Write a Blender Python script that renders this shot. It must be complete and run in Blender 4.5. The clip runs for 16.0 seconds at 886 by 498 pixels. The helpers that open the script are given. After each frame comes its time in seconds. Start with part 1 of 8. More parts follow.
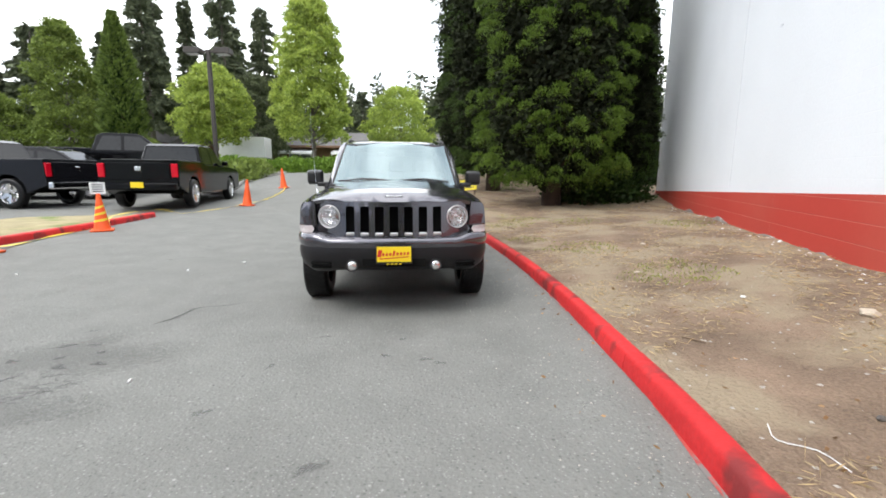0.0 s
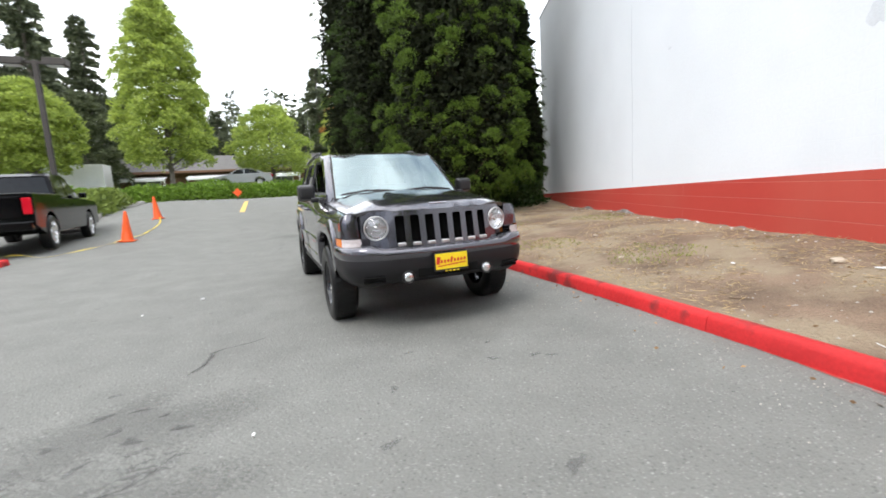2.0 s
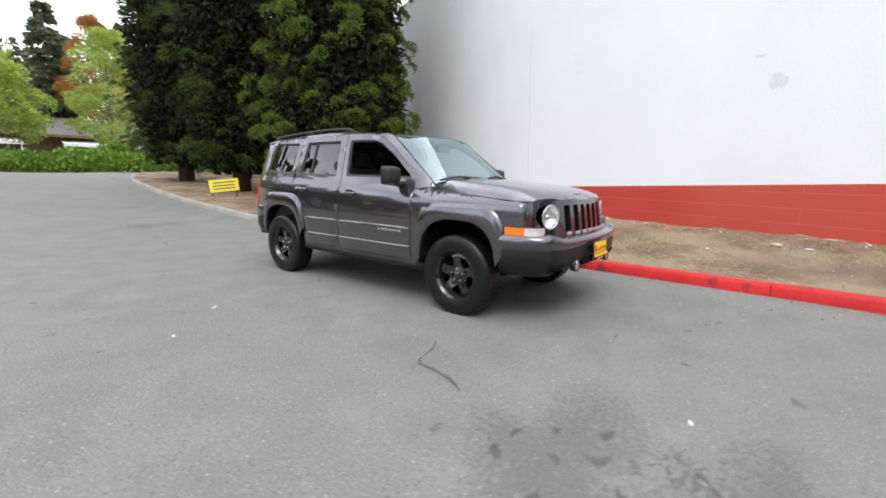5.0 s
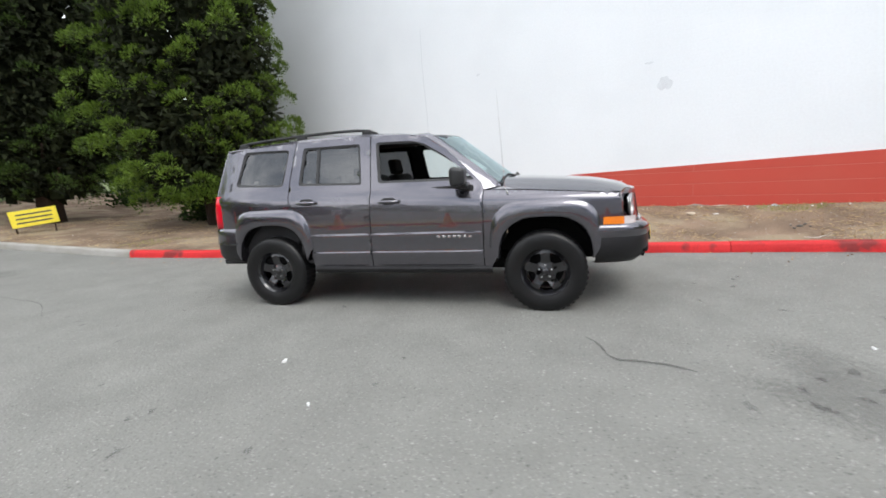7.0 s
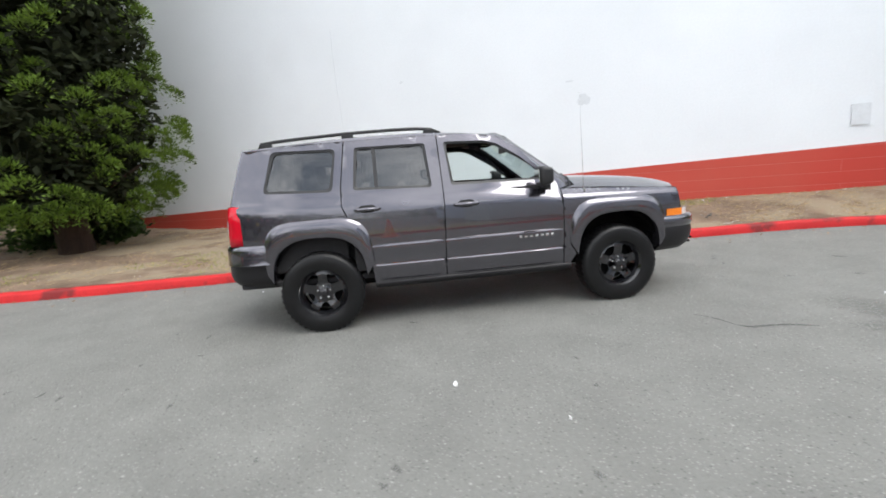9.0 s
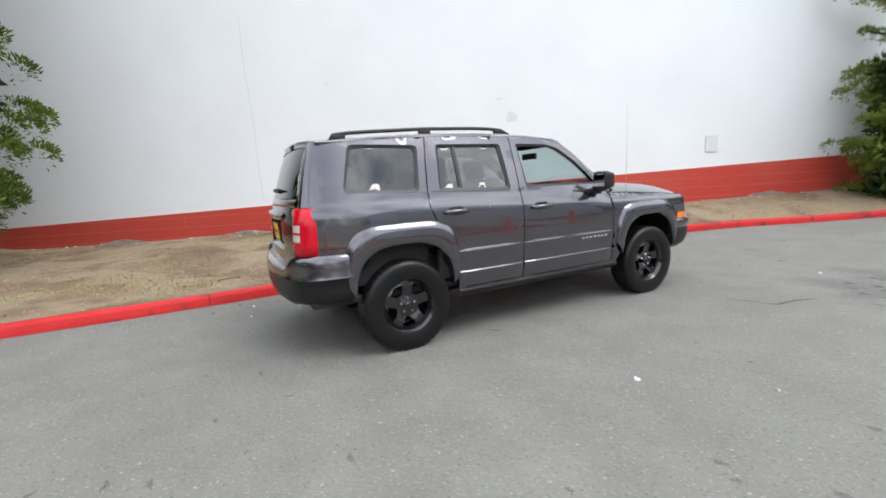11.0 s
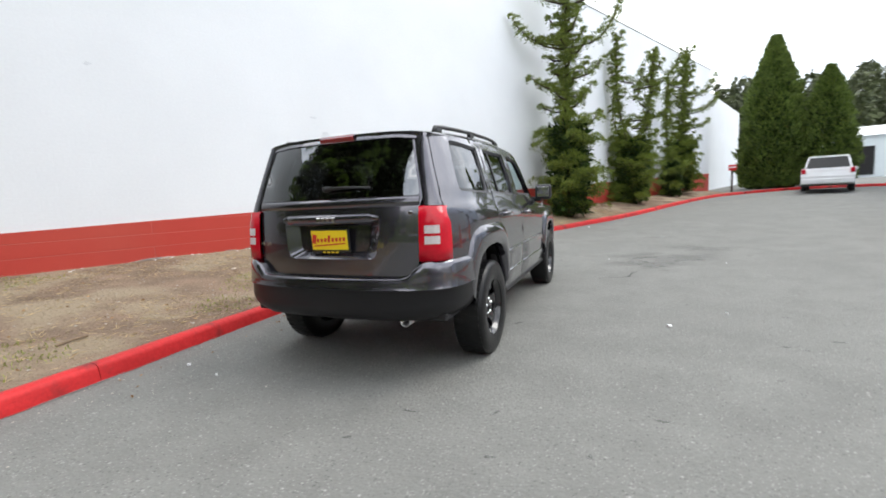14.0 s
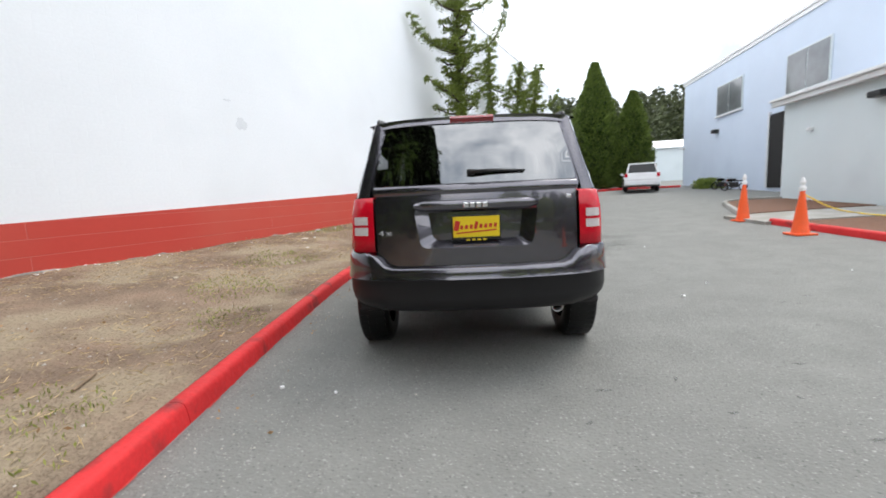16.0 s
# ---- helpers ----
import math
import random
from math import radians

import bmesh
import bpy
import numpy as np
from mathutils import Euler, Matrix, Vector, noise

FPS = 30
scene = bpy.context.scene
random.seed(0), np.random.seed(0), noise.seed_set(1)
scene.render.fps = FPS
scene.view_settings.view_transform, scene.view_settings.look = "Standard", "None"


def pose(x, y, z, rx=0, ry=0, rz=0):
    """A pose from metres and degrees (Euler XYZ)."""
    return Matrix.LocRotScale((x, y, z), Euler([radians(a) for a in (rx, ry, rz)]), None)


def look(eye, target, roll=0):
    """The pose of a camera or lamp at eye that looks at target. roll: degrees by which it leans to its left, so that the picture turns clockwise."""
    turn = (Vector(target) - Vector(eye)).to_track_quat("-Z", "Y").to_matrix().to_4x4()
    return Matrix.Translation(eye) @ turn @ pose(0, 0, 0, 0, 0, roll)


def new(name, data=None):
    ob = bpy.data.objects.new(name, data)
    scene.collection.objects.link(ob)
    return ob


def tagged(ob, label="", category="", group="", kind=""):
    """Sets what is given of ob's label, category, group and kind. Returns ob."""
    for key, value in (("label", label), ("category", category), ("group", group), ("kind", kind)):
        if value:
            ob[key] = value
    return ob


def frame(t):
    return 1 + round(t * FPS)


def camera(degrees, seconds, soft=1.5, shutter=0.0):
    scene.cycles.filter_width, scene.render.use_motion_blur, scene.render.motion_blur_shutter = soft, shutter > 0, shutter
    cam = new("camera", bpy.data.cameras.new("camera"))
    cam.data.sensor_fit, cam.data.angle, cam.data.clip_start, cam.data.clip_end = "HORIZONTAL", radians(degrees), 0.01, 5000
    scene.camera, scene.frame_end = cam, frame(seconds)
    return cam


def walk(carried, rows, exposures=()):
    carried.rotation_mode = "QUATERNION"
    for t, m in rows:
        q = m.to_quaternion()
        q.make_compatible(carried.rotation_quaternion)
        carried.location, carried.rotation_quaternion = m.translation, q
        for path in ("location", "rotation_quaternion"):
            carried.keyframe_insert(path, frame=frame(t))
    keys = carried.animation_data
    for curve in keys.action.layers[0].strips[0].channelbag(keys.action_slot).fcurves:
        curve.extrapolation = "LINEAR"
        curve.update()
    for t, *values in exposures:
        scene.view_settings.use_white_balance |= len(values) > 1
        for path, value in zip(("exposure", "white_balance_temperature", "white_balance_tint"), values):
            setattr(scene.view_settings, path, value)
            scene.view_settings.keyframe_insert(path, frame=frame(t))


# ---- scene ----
LENS = camera(90.8, 16.0, soft=1.7, shutter=0.4)
PATH = [
    (0, (0.121, 0.290, 1.230), (0.200, 2.260, 0.892), 0.44),
    (0.5, (-0.089, 0.248, 1.204), (0.106, 2.220, 0.933), -0.24),
    (1, (-0.450, 0.243, 1.195), (-0.051, 2.178, 0.885), -1.67),
    (1.5, (-0.855, 0.412, 1.171), (-0.383, 2.327, 0.839), -3.46),
    (2, (-1.321, 0.556, 1.161), (-0.672, 2.427, 0.884), -3.18),
    (2.5, (-1.800, 0.760, 1.167), (-0.961, 2.548, 0.851), -3.77),
    (3, (-2.225, 1.017, 1.164), (-1.240, 2.727, 0.836), -2.41),
    (3.5, (-2.688, 1.257, 1.185), (-1.490, 2.823, 0.848), -2.39),
    (4, (-3.068, 1.611, 1.178), (-1.808, 3.149, 0.955), 0.94),
    (4.2, (-3.215, 1.734, 1.166), (-1.914, 3.236, 0.938), 1.94),
    (6.3, (-4.462, 3.532, 1.205), (-2.763, 4.522, 0.842), -3.91),
    (6.5, (-4.535, 3.746, 1.199), (-2.786, 4.660, 0.878), -3.22),
    (7, (-4.688, 4.284, 1.208), (-2.824, 4.929, 0.875), -3.54),
    (7.5, (-4.733, 4.818, 1.206), (-2.842, 5.376, 0.870), -1.77),
    (8, (-4.851, 5.344, 1.225), (-2.906, 5.605, 0.841), -3.42),
    (8.5, (-4.834, 5.882, 1.218), (-2.889, 5.999, 0.766), -5.68),
    (8.7, (-4.833, 6.090, 1.237), (-2.874, 6.140, 0.836), -5.18),
    (10.8, (-4.287, 8.118, 1.259), (-2.465, 7.371, 0.910), -4.54),
    (11, (-4.191, 8.296, 1.261), (-2.379, 7.509, 0.953), -3.22),
    (11.5, (-3.997, 8.749, 1.252), (-2.293, 7.739, 0.976), -3.10),
    (12, (-3.689, 9.100, 1.189), (-2.085, 7.943, 0.892), -2.34),
    (12.5, (-3.350, 9.511, 1.198), (-1.923, 8.131, 0.957), -2.31),
    (13, (-3.034, 9.822, 1.212), (-1.773, 8.293, 0.945), -3.74),
    (13.5, (-2.627, 10.059, 1.204), (-1.485, 8.429, 1.002), -2.33),
    (14, (-2.252, 10.303, 1.172), (-1.382, 8.517, 0.938), -2.60),
    (14.5, (-1.785, 10.446, 1.147), (-1.050, 8.609, 0.851), -1.87),
    (15, (-1.314, 10.623, 1.157), (-0.796, 8.711, 0.881), -2.43),
    (15.5, (-0.861, 10.683, 1.141), (-0.482, 8.743, 0.834), -3.84),
    (16, (-0.424, 10.712, 1.146), (-0.236, 8.738, 0.887), -2.58),
]
walk(LENS, [(t, look(eye, target, roll)) for t, eye, target, roll in PATH],
     exposures=[(0, 0.20), (2.2, 0.22), (3.2, 0.10), (4.2, 0.07), (8, 0.07), (12, 0.04), (16, 0.06)])

# ---------------------------------------------------------------- light
world = bpy.data.worlds.new("overcast_sky")
scene.world = world
world.use_nodes = True
wn, wl = world.node_tree.nodes, world.node_tree.links
wn.clear()
sky = wn.new("ShaderNodeTexSky")
sky.sky_type, sky.sun_disc = "NISHITA", False
sky.sun_elevation, sky.sun_rotation = radians(48), radians(240)
sky.air_density, sky.dust_density, sky.ozone_density = 1.0, 1.0, 1.0
coord = wn.new("ShaderNodeTexCoord")
cloud = wn.new("ShaderNodeTexNoise")
cloud.inputs["Scale"].default_value, cloud.inputs["Detail"].default_value = 3.4, 6
cloud.inputs["Roughness"].default_value = 0.55
ramp = wn.new("ShaderNodeValToRGB")
ramp.color_ramp.elements[0].position, ramp.color_ramp.elements[0].color = 0.34, (5.2, 5.9, 7.0, 1)
ramp.color_ramp.elements[1].position, ramp.color_ramp.elements[1].color = 0.62, (16.4, 16.6, 17.0, 1)
mixer = wn.new("ShaderNodeMix")
mixer.data_type = "RGBA"
mixer.inputs["Factor"].default_value = 0.95
back = wn.new("ShaderNodeBackground")
back.inputs["Strength"].default_value = 0.174
wout = wn.new("ShaderNodeOutputWorld")
wl.new(coord.outputs["Generated"], cloud.inputs["Vector"])
wl.new(cloud.outputs["Fac"], ramp.inputs["Fac"])
wl.new(sky.outputs["Color"], mixer.inputs["A"])
wl.new(ramp.outputs["Color"], mixer.inputs["B"])
wl.new(mixer.outputs["Result"], back.inputs["Color"])
wl.new(back.outputs["Background"], wout.inputs["Surface"])

sun_data = bpy.data.lights.new("sun", "SUN")
sun_data.energy, sun_data.angle, sun_data.color = 1.7, radians(30), (1.0, 0.97, 0.92)
sun = new("sun", sun_data)
sun.matrix_world = look((-17, -9, 32), (0, 6, 0))


# ---------------------------------------------------------------- helpers
def soft_ramp(v, w=1.5):
    return w * math.log1p(math.exp(v / w)) if v / w < 30 else v


def gz(x, y):
    """Height of the paved ground."""
    back = min(max((y - 17.0) / 3.0, 0.0), 1.0)
    back = back * back * (3 - 2 * back)
    side = min(max((x + 7.2 + 3.3 * back) / (1.6 + 1.4 * back), 0.0), 1.0)
    low = 0.35 + 0.5 * back
    north = 0.075 * (soft_ramp(y - 11.5) - soft_ramp(y - 27.0)) * (low + (1 - low) * side)
    south = 0.030 * (soft_ramp(3.0 - y) - soft_ramp(-34 - y))
    west = 0.03 * (soft_ramp(-x - 3.5, 0.6) - soft_ramp(-x - 9, 0.6))
    east = 0.025 * (1 + math.tanh((x - 0.7) / 0.44))
    return north + south + west + east


def earth(x, y):
    """Height of the open land round the paved ground."""
    bank = 0.5 * (1 + math.tanh((y - 35.5) / 2.4))
    hill = 4.5 * (1 - math.tanh((y + 80) / 14.0))
    return gz(x, y) + bank + hill


def obj(name, verts, faces, mats, parent=None, smooth=False, label="", mat_index=None):
    me = bpy.data.meshes.new(name)
    me.from_pydata([tuple(v) for v in verts], [], faces)
    for m in (mats if isinstance(mats, (list, tuple)) else [mats]):
        me.materials.append(m)
    if mat_index is not None:
        me.polygons.foreach_set("material_index", mat_index)
    if smooth:
        me.polygons.foreach_set("use_smooth", [True] * len(me.polygons))
    me.update()
    ob = new(name, me)
    if parent is not None:
        ob.parent = parent
    if label:
        ob["label"] = label
    return ob


def part(name, bm, material, parent=None, label="", smooth=False):
    """Links a bmesh as one mesh object under a thing or a part."""
    me = bpy.data.meshes.new(name)
    bmesh.ops.recalc_face_normals(bm, faces=bm.faces)
    bm.to_mesh(me)
    bm.free()
    me.materials.append(material)
    if smooth:
        me.polygons.foreach_set("use_smooth", [True] * len(me.polygons))
    ob = new(name, me)
    if parent is not None:
        ob.parent = parent
    if label:
        ob["label"] = label
    return ob


def thing(name, m, label, category, group="", kind=""):
    """An empty at the base of a thing."""
    ob = new(name)
    ob.empty_display_size = 0.1
    ob.matrix_world = m
    return tagged(ob, label, category, group, kind)


def box_bm(size, centre=(0, 0, 0), bevel=0.0, segs=2, bm=None, rot=None):
    own = bmesh.new()
    bmesh.ops.create_cube(own, size=1.0)
    bmesh.ops.scale(own, vec=size, verts=own.verts)
    if bevel > 0:
        bmesh.ops.bevel(own, geom=own.edges[:], offset=bevel, segments=segs, affect="EDGES", profile=0.6)
    m = Matrix.Translation(centre) @ (rot if rot else Matrix())
    bmesh.ops.transform(own, matrix=m, verts=own.verts)
    if bm is None:
        return own
    me = bpy.data.meshes.new("join")
    own.to_mesh(me)
    own.free()
    bm.from_mesh(me)
    bpy.data.meshes.remove(me)
    return bm


def tube(points, radius, sides=10, caps=True, closed=False):
    """Verts and faces of a tube along points; radius a number or one for each point."""
    pts = [Vector(p) for p in points]
    n = len(pts)
    rad = radius if isinstance(radius, (list, tuple)) else [radius] * n
    verts, faces = [], []
    ref = None
    for i, p in enumerate(pts):
        if closed:
            d = pts[(i + 1) % n] - pts[i - 1]
        else:
            d = pts[min(i + 1, n - 1)] - pts[max(i - 1, 0)]
        d = d.normalized() if d.length > 1e-9 else Vector((0, 0, 1))
        if ref is None:
            ref = Vector((0, 0, 1)) if abs(d.z) < 0.9 else Vector((1, 0, 0))
        a = d.cross(ref).normalized()
        b = d.cross(a).normalized()
        ref = a.cross(d).normalized() if abs(a.cross(d).dot(d)) < 0.9 else ref
        for k in range(sides):
            t = 2 * math.pi * k / sides
            verts.append(p + rad[i] * (math.cos(t) * a + math.sin(t) * b))
    rings = n if closed else n - 1
    for i in range(rings):
        j = (i + 1) % n
        for k in range(sides):
            l = (k + 1) % sides
            faces.append((i * sides + k, i * sides + l, j * sides + l, j * sides + k))
    if caps and not closed:
        faces.append(tuple(range(sides))[::-1])
        faces.append(tuple((n - 1) * sides + k for k in range(sides)))
    return verts, faces


def lathe(profile, sides=32, axis="z", close=False):
    """Verts and faces of a turned form; profile rows of (radius, height)."""
    verts, faces = [], []
    for r, h in profile:
        for k in range(sides):
            t = 2 * math.pi * k / sides
            c, s = r * math.cos(t), r * math.sin(t)
            verts.append({"z": (c, s, h), "x": (h, c, s), "y": (c, h, s)}[axis])
    for i in range(len(profile) - 1):
        for k in range(sides):
            l = (k + 1) % sides
            faces.append((i * sides + k, i * sides + l, (i + 1) * sides + l, (i + 1) * sides + k))
    if close:
        faces.append(tuple(range(sides))[::-1])
        faces.append(tuple((len(profile) - 1) * sides + k for k in range(sides)))
    return verts, faces


def join(*shapes):
    verts, faces = [], []
    for v, f in shapes:
        o = len(verts)
        verts += [tuple(p) for p in v]
        faces += [tuple(i + o for i in face) for face in f]
    return verts, faces


def moved(shape, m):
    return [m @ Vector(p) for p in shape[0]], shape[1]


def smooth_line(points, step=0.25):
    """A rounded line through points, sampled at about that step."""
    pts = [Vector(p) for p in points]
    pts = [2 * pts[0] - pts[1]] + pts + [2 * pts[-1] - pts[-2]]
    out = []
    for i in range(1, len(pts) - 2):
        a, b, c, d = pts[i - 1:i + 3]
        n = max(1, int((c - b).length / step))
        for k in range(n):
            t = k / n
            out.append(0.5 * (2 * b + (c - a) * t + (2 * a - 5 * b + 4 * c - d) * t * t + (3 * b - a - 3 * c + d) * t ** 3))
    out.append(pts[-2])
    return out


# ---------------------------------------------------------------- materials
def material(name, colour, rough=0.6, metal=0.0, spread=0.12, scale=8.0, fine=90.0, bump=0.0, bump_scale=None, coat=0.0,
             tint=None, tint_scale=1.2, tint_cut=(0.45, 0.65), tint_amount=1.0, per_object=0.0, spec=0.5, stretch=None, detail=5):
    """A surface with variation at two scales; tint: a second colour in patches."""
    m = bpy.data.materials.new(name)
    m.use_nodes = True
    nt = m.node_tree
    nodes, links = nt.nodes, nt.links
    bsdf = nodes["Principled BSDF"]
    bsdf.inputs["Roughness"].default_value, bsdf.inputs["Metallic"].default_value = rough, metal
    bsdf.inputs["Specular IOR Level"].default_value = spec
    if coat:
        bsdf.inputs["Coat Weight"].default_value, bsdf.inputs["Coat Roughness"].default_value = coat, 0.03
    co = nodes.new("ShaderNodeTexCoord")
    src = co.outputs["Object"]
    if stretch:
        mp = nodes.new("ShaderNodeMapping")
        mp.inputs["Scale"].default_value = stretch
        links.new(src, mp.inputs["Vector"])
        src = mp.outputs["Vector"]

    def noise_node(s, d=detail):
        n = nodes.new("ShaderNodeTexNoise")
        n.inputs["Scale"].default_value, n.inputs["Detail"].default_value = s, d
        links.new(src, n.inputs["Vector"])
        return n.outputs["Fac"]

    def math_node(op, a, b):
        n = nodes.new("ShaderNodeMath")
        n.operation = op
        for i, v in enumerate((a, b)):
            if isinstance(v, (int, float)):
                n.inputs[i].default_value = v
            else:
                links.new(v, n.inputs[i])
        return n.outputs[0]

    big, small = noise_node(scale), noise_node(fine, 3)
    value = math_node("ADD", math_node("MULTIPLY", big, 0.6), math_node("MULTIPLY", small, 0.4))
    if per_object:
        info = nodes.new("ShaderNodeObjectInfo")
        value = math_node("ADD", value, math_node("MULTIPLY", math_node("SUBTRACT", info.outputs["Random"], 0.5), per_object))
    rampn = nodes.new("ShaderNodeValToRGB")
    c = np.array(colour)
    rampn.color_ramp.elements[0].position, rampn.color_ramp.elements[0].color = 0.3, (*np.clip(c * (1 - spread), 0, 1), 1)
    rampn.color_ramp.elements[1].position, rampn.color_ramp.elements[1].color = 0.7, (*np.clip(c * (1 + spread), 0, 1), 1)
    links.new(value, rampn.inputs["Fac"])
    colour_out = rampn.outputs["Color"]
    if tint is not None:
        patch = noise_node(tint_scale, 6)
        mr = nodes.new("ShaderNodeMapRange")
        mr.inputs["From Min"].default_value, mr.inputs["From Max"].default_value = tint_cut
        mr.inputs["To Max"].default_value = tint_amount
        links.new(patch, mr.inputs["Value"])
        mx = nodes.new("ShaderNodeMix")
        mx.data_type = "RGBA"
        mx.inputs["B"].default_value = (*tint, 1)
        links.new(mr.outputs["Result"], mx.inputs["Factor"])
        links.new(colour_out, mx.inputs["A"])
        colour_out = mx.outputs["Result"]
    links.new(colour_out, bsdf.inputs["Base Color"])
    rr = nodes.new("ShaderNodeMapRange")
    rr.inputs["To Min"].default_value, rr.inputs["To Max"].default_value = max(rough - 0.06, 0.02), min(rough + 0.06, 1)
    links.new(big, rr.inputs["Value"])
    links.new(rr.outputs["Result"], bsdf.inputs["Roughness"])
    if bump:
        bp = nodes.new("ShaderNodeBump")
        bp.inputs["Strength"].default_value, bp.inputs["Distance"].default_value = 1.0, bump
        links.new(noise_node(bump_scale or fine, 4), bp.inputs["Height"])
        links.new(bp.outputs["Normal"], bsdf.inputs["Normal"])
    return m


def glass_material(name, colour, rough=0.0, clear=0.5, sheen=0.075, coating=(0.96, 0.98, 1)):
    """A thin tinted pane: sees through by clear, reflects as glass does."""
    m = bpy.data.materials.new(name)
    m.use_nodes = True
    nodes, links = m.node_tree.nodes, m.node_tree.links
    nodes.clear()
    out = nodes.new("ShaderNodeOutputMaterial")
    tr = nodes.new("ShaderNodeBsdfTransparent")
    tr.inputs["Color"].default_value = (*[clear * c for c in colour], 1)
    gl = nodes.new("ShaderNodeBsdfGlossy")
    gl.inputs["Roughness"].default_value = rough
    gl.inputs["Color"].default_value = (*coating, 1)
    lw = nodes.new("ShaderNodeLayerWeight")
    lw.inputs["Blend"].default_value = 0.5
    pw = nodes.new("ShaderNodeMath")
    pw.operation, pw.inputs[1].default_value = "POWER", 4.4
    links.new(lw.outputs["Facing"], pw.inputs[0])
    fr = nodes.new("ShaderNodeMath")
    fr.operation, fr.inputs[1].default_value, fr.inputs[2].default_value = "MULTIPLY_ADD", 0.92 - sheen, sheen
    links.new(pw.outputs[0], fr.inputs[0])
    mx = nodes.new("ShaderNodeMixShader")
    links.new(fr.outputs[0], mx.inputs[0])
    links.new(tr.outputs[0], mx.inputs[1])
    links.new(gl.outputs[0], mx.inputs[2])
    links.new(mx.outputs[0], out.inputs["Surface"])
    return m


def asphalt_material():
    m = material("asphalt", (0.190, 0.191, 0.178), 0.88, spread=0.17, scale=2.4, fine=46, bump=0.012, bump_scale=60,
                 tint=(0.14, 0.138, 0.130), tint_scale=0.6, tint_cut=(0.5, 0.75), tint_amount=0.28, detail=13, spec=0.25)
    nodes, links = m.node_tree.nodes, m.node_tree.links
    bsdf = nodes["Principled BSDF"]
    base = bsdf.inputs["Base Color"].links[0].from_socket
    co = nodes.new("ShaderNodeTexCoord")
    # stone chips and pits of three sizes
    for scale, cut, reach, strength, tone in ((85, 0.74, 0.50, 0.45, (0.38, 0.375, 0.355, 1)), (34, 0.86, 0.32, 0.5, (0.44, 0.435, 0.41, 1)), (60, 0.76, 0.48, 0.45, (0.07, 0.07, 0.066, 1)), (26, 0.90, 0.26, 0.6, (0.06, 0.06, 0.057, 1))):
        vor = nodes.new("ShaderNodeTexVoronoi")
        vor.inputs["Scale"].default_value = scale
        links.new(co.outputs["Object"], vor.inputs["Vector"])
        pick = nodes.new("ShaderNodeMath")
        pick.operation, pick.inputs[1].default_value = "GREATER_THAN", cut
        links.new(vor.outputs["Color"], pick.inputs[0])
        near = nodes.new("ShaderNodeMapRange")
        near.inputs["From Min"].default_value, near.inputs["From Max"].default_value = reach, reach * 0.5
        near.inputs["To Max"].default_value = strength
        links.new(vor.outputs["Distance"], near.inputs["Value"])
        both = nodes.new("ShaderNodeMath")
        both.operation = "MULTIPLY"
        links.new(pick.outputs[0], both.inputs[0])
        links.new(near.outputs["Result"], both.inputs[1])
        mx = nodes.new("ShaderNodeMix")
        mx.data_type = "RGBA"
        mx.inputs["B"].default_value = tone
        links.new(both.outputs[0], mx.inputs["Factor"])
        links.new(base, mx.inputs["A"])
        base = mx.outputs["Result"]
    links.new(base, bsdf.inputs["Base Color"])
    return m


def block_material(name, colour, tint, amount, line, depth=0.004, cut=(0.55, 0.75), line_tint=None, block=0.406):
    """Painted block masonry: faint courses in relief under the paint."""
    m = material(name, colour, 0.7, spread=0.045, scale=0.6, fine=30, spec=0.2, tint=tint, tint_scale=0.5, tint_cut=cut, tint_amount=amount, detail=7)
    nodes, links = m.node_tree.nodes, m.node_tree.links
    bsdf = nodes["Principled BSDF"]
    co = nodes.new("ShaderNodeTexCoord")
    mp = nodes.new("ShaderNodeMapping")
    mp.inputs["Rotation"].default_value = (radians(90), 0, 0)
    links.new(co.outputs["Object"], mp.inputs["Vector"])
    br = nodes.new("ShaderNodeTexBrick")
    br.inputs["Scale"].default_value = 1.0
    br.inputs["Brick Width"].default_value, br.inputs["Row Height"].default_value = block, 0.203
    br.inputs["Mortar Size"].default_value, br.inputs["Mortar Smooth"].default_value = 0.006, 0.6
    br.inputs["Color1"].default_value = br.inputs["Color2"].default_value = (1, 1, 1, 1)
    br.inputs["Mortar"].default_value = (0, 0, 0, 1)
    links.new(mp.outputs["Vector"], br.inputs["Vector"])
    bp = nodes.new("ShaderNodeBump")
    bp.inputs["Strength"].default_value, bp.inputs["Distance"].default_value = line, depth
    links.new(br.outputs["Color"], bp.inputs["Height"])
    links.new(bp.outputs["Normal"], bsdf.inputs["Normal"])
    if line_tint:
        base = bsdf.inputs["Base Color"].links[0].from_socket
        mx = nodes.new("ShaderNodeMix")
        mx.data_type = "RGBA"
        mx.inputs["B"].default_value = (*line_tint, 1)
        inv = nodes.new("ShaderNodeMath")
        inv.operation = "MULTIPLY_ADD"
        inv.inputs[1].default_value, inv.inputs[2].default_value = -0.5, 0.5
        links.new(br.outputs["Color"], inv.inputs[0])
        links.new(inv.outputs[0], mx.inputs["Factor"])
        links.new(base, mx.inputs["A"])
        links.new(mx.outputs["Result"], bsdf.inputs["Base Color"])
    return m


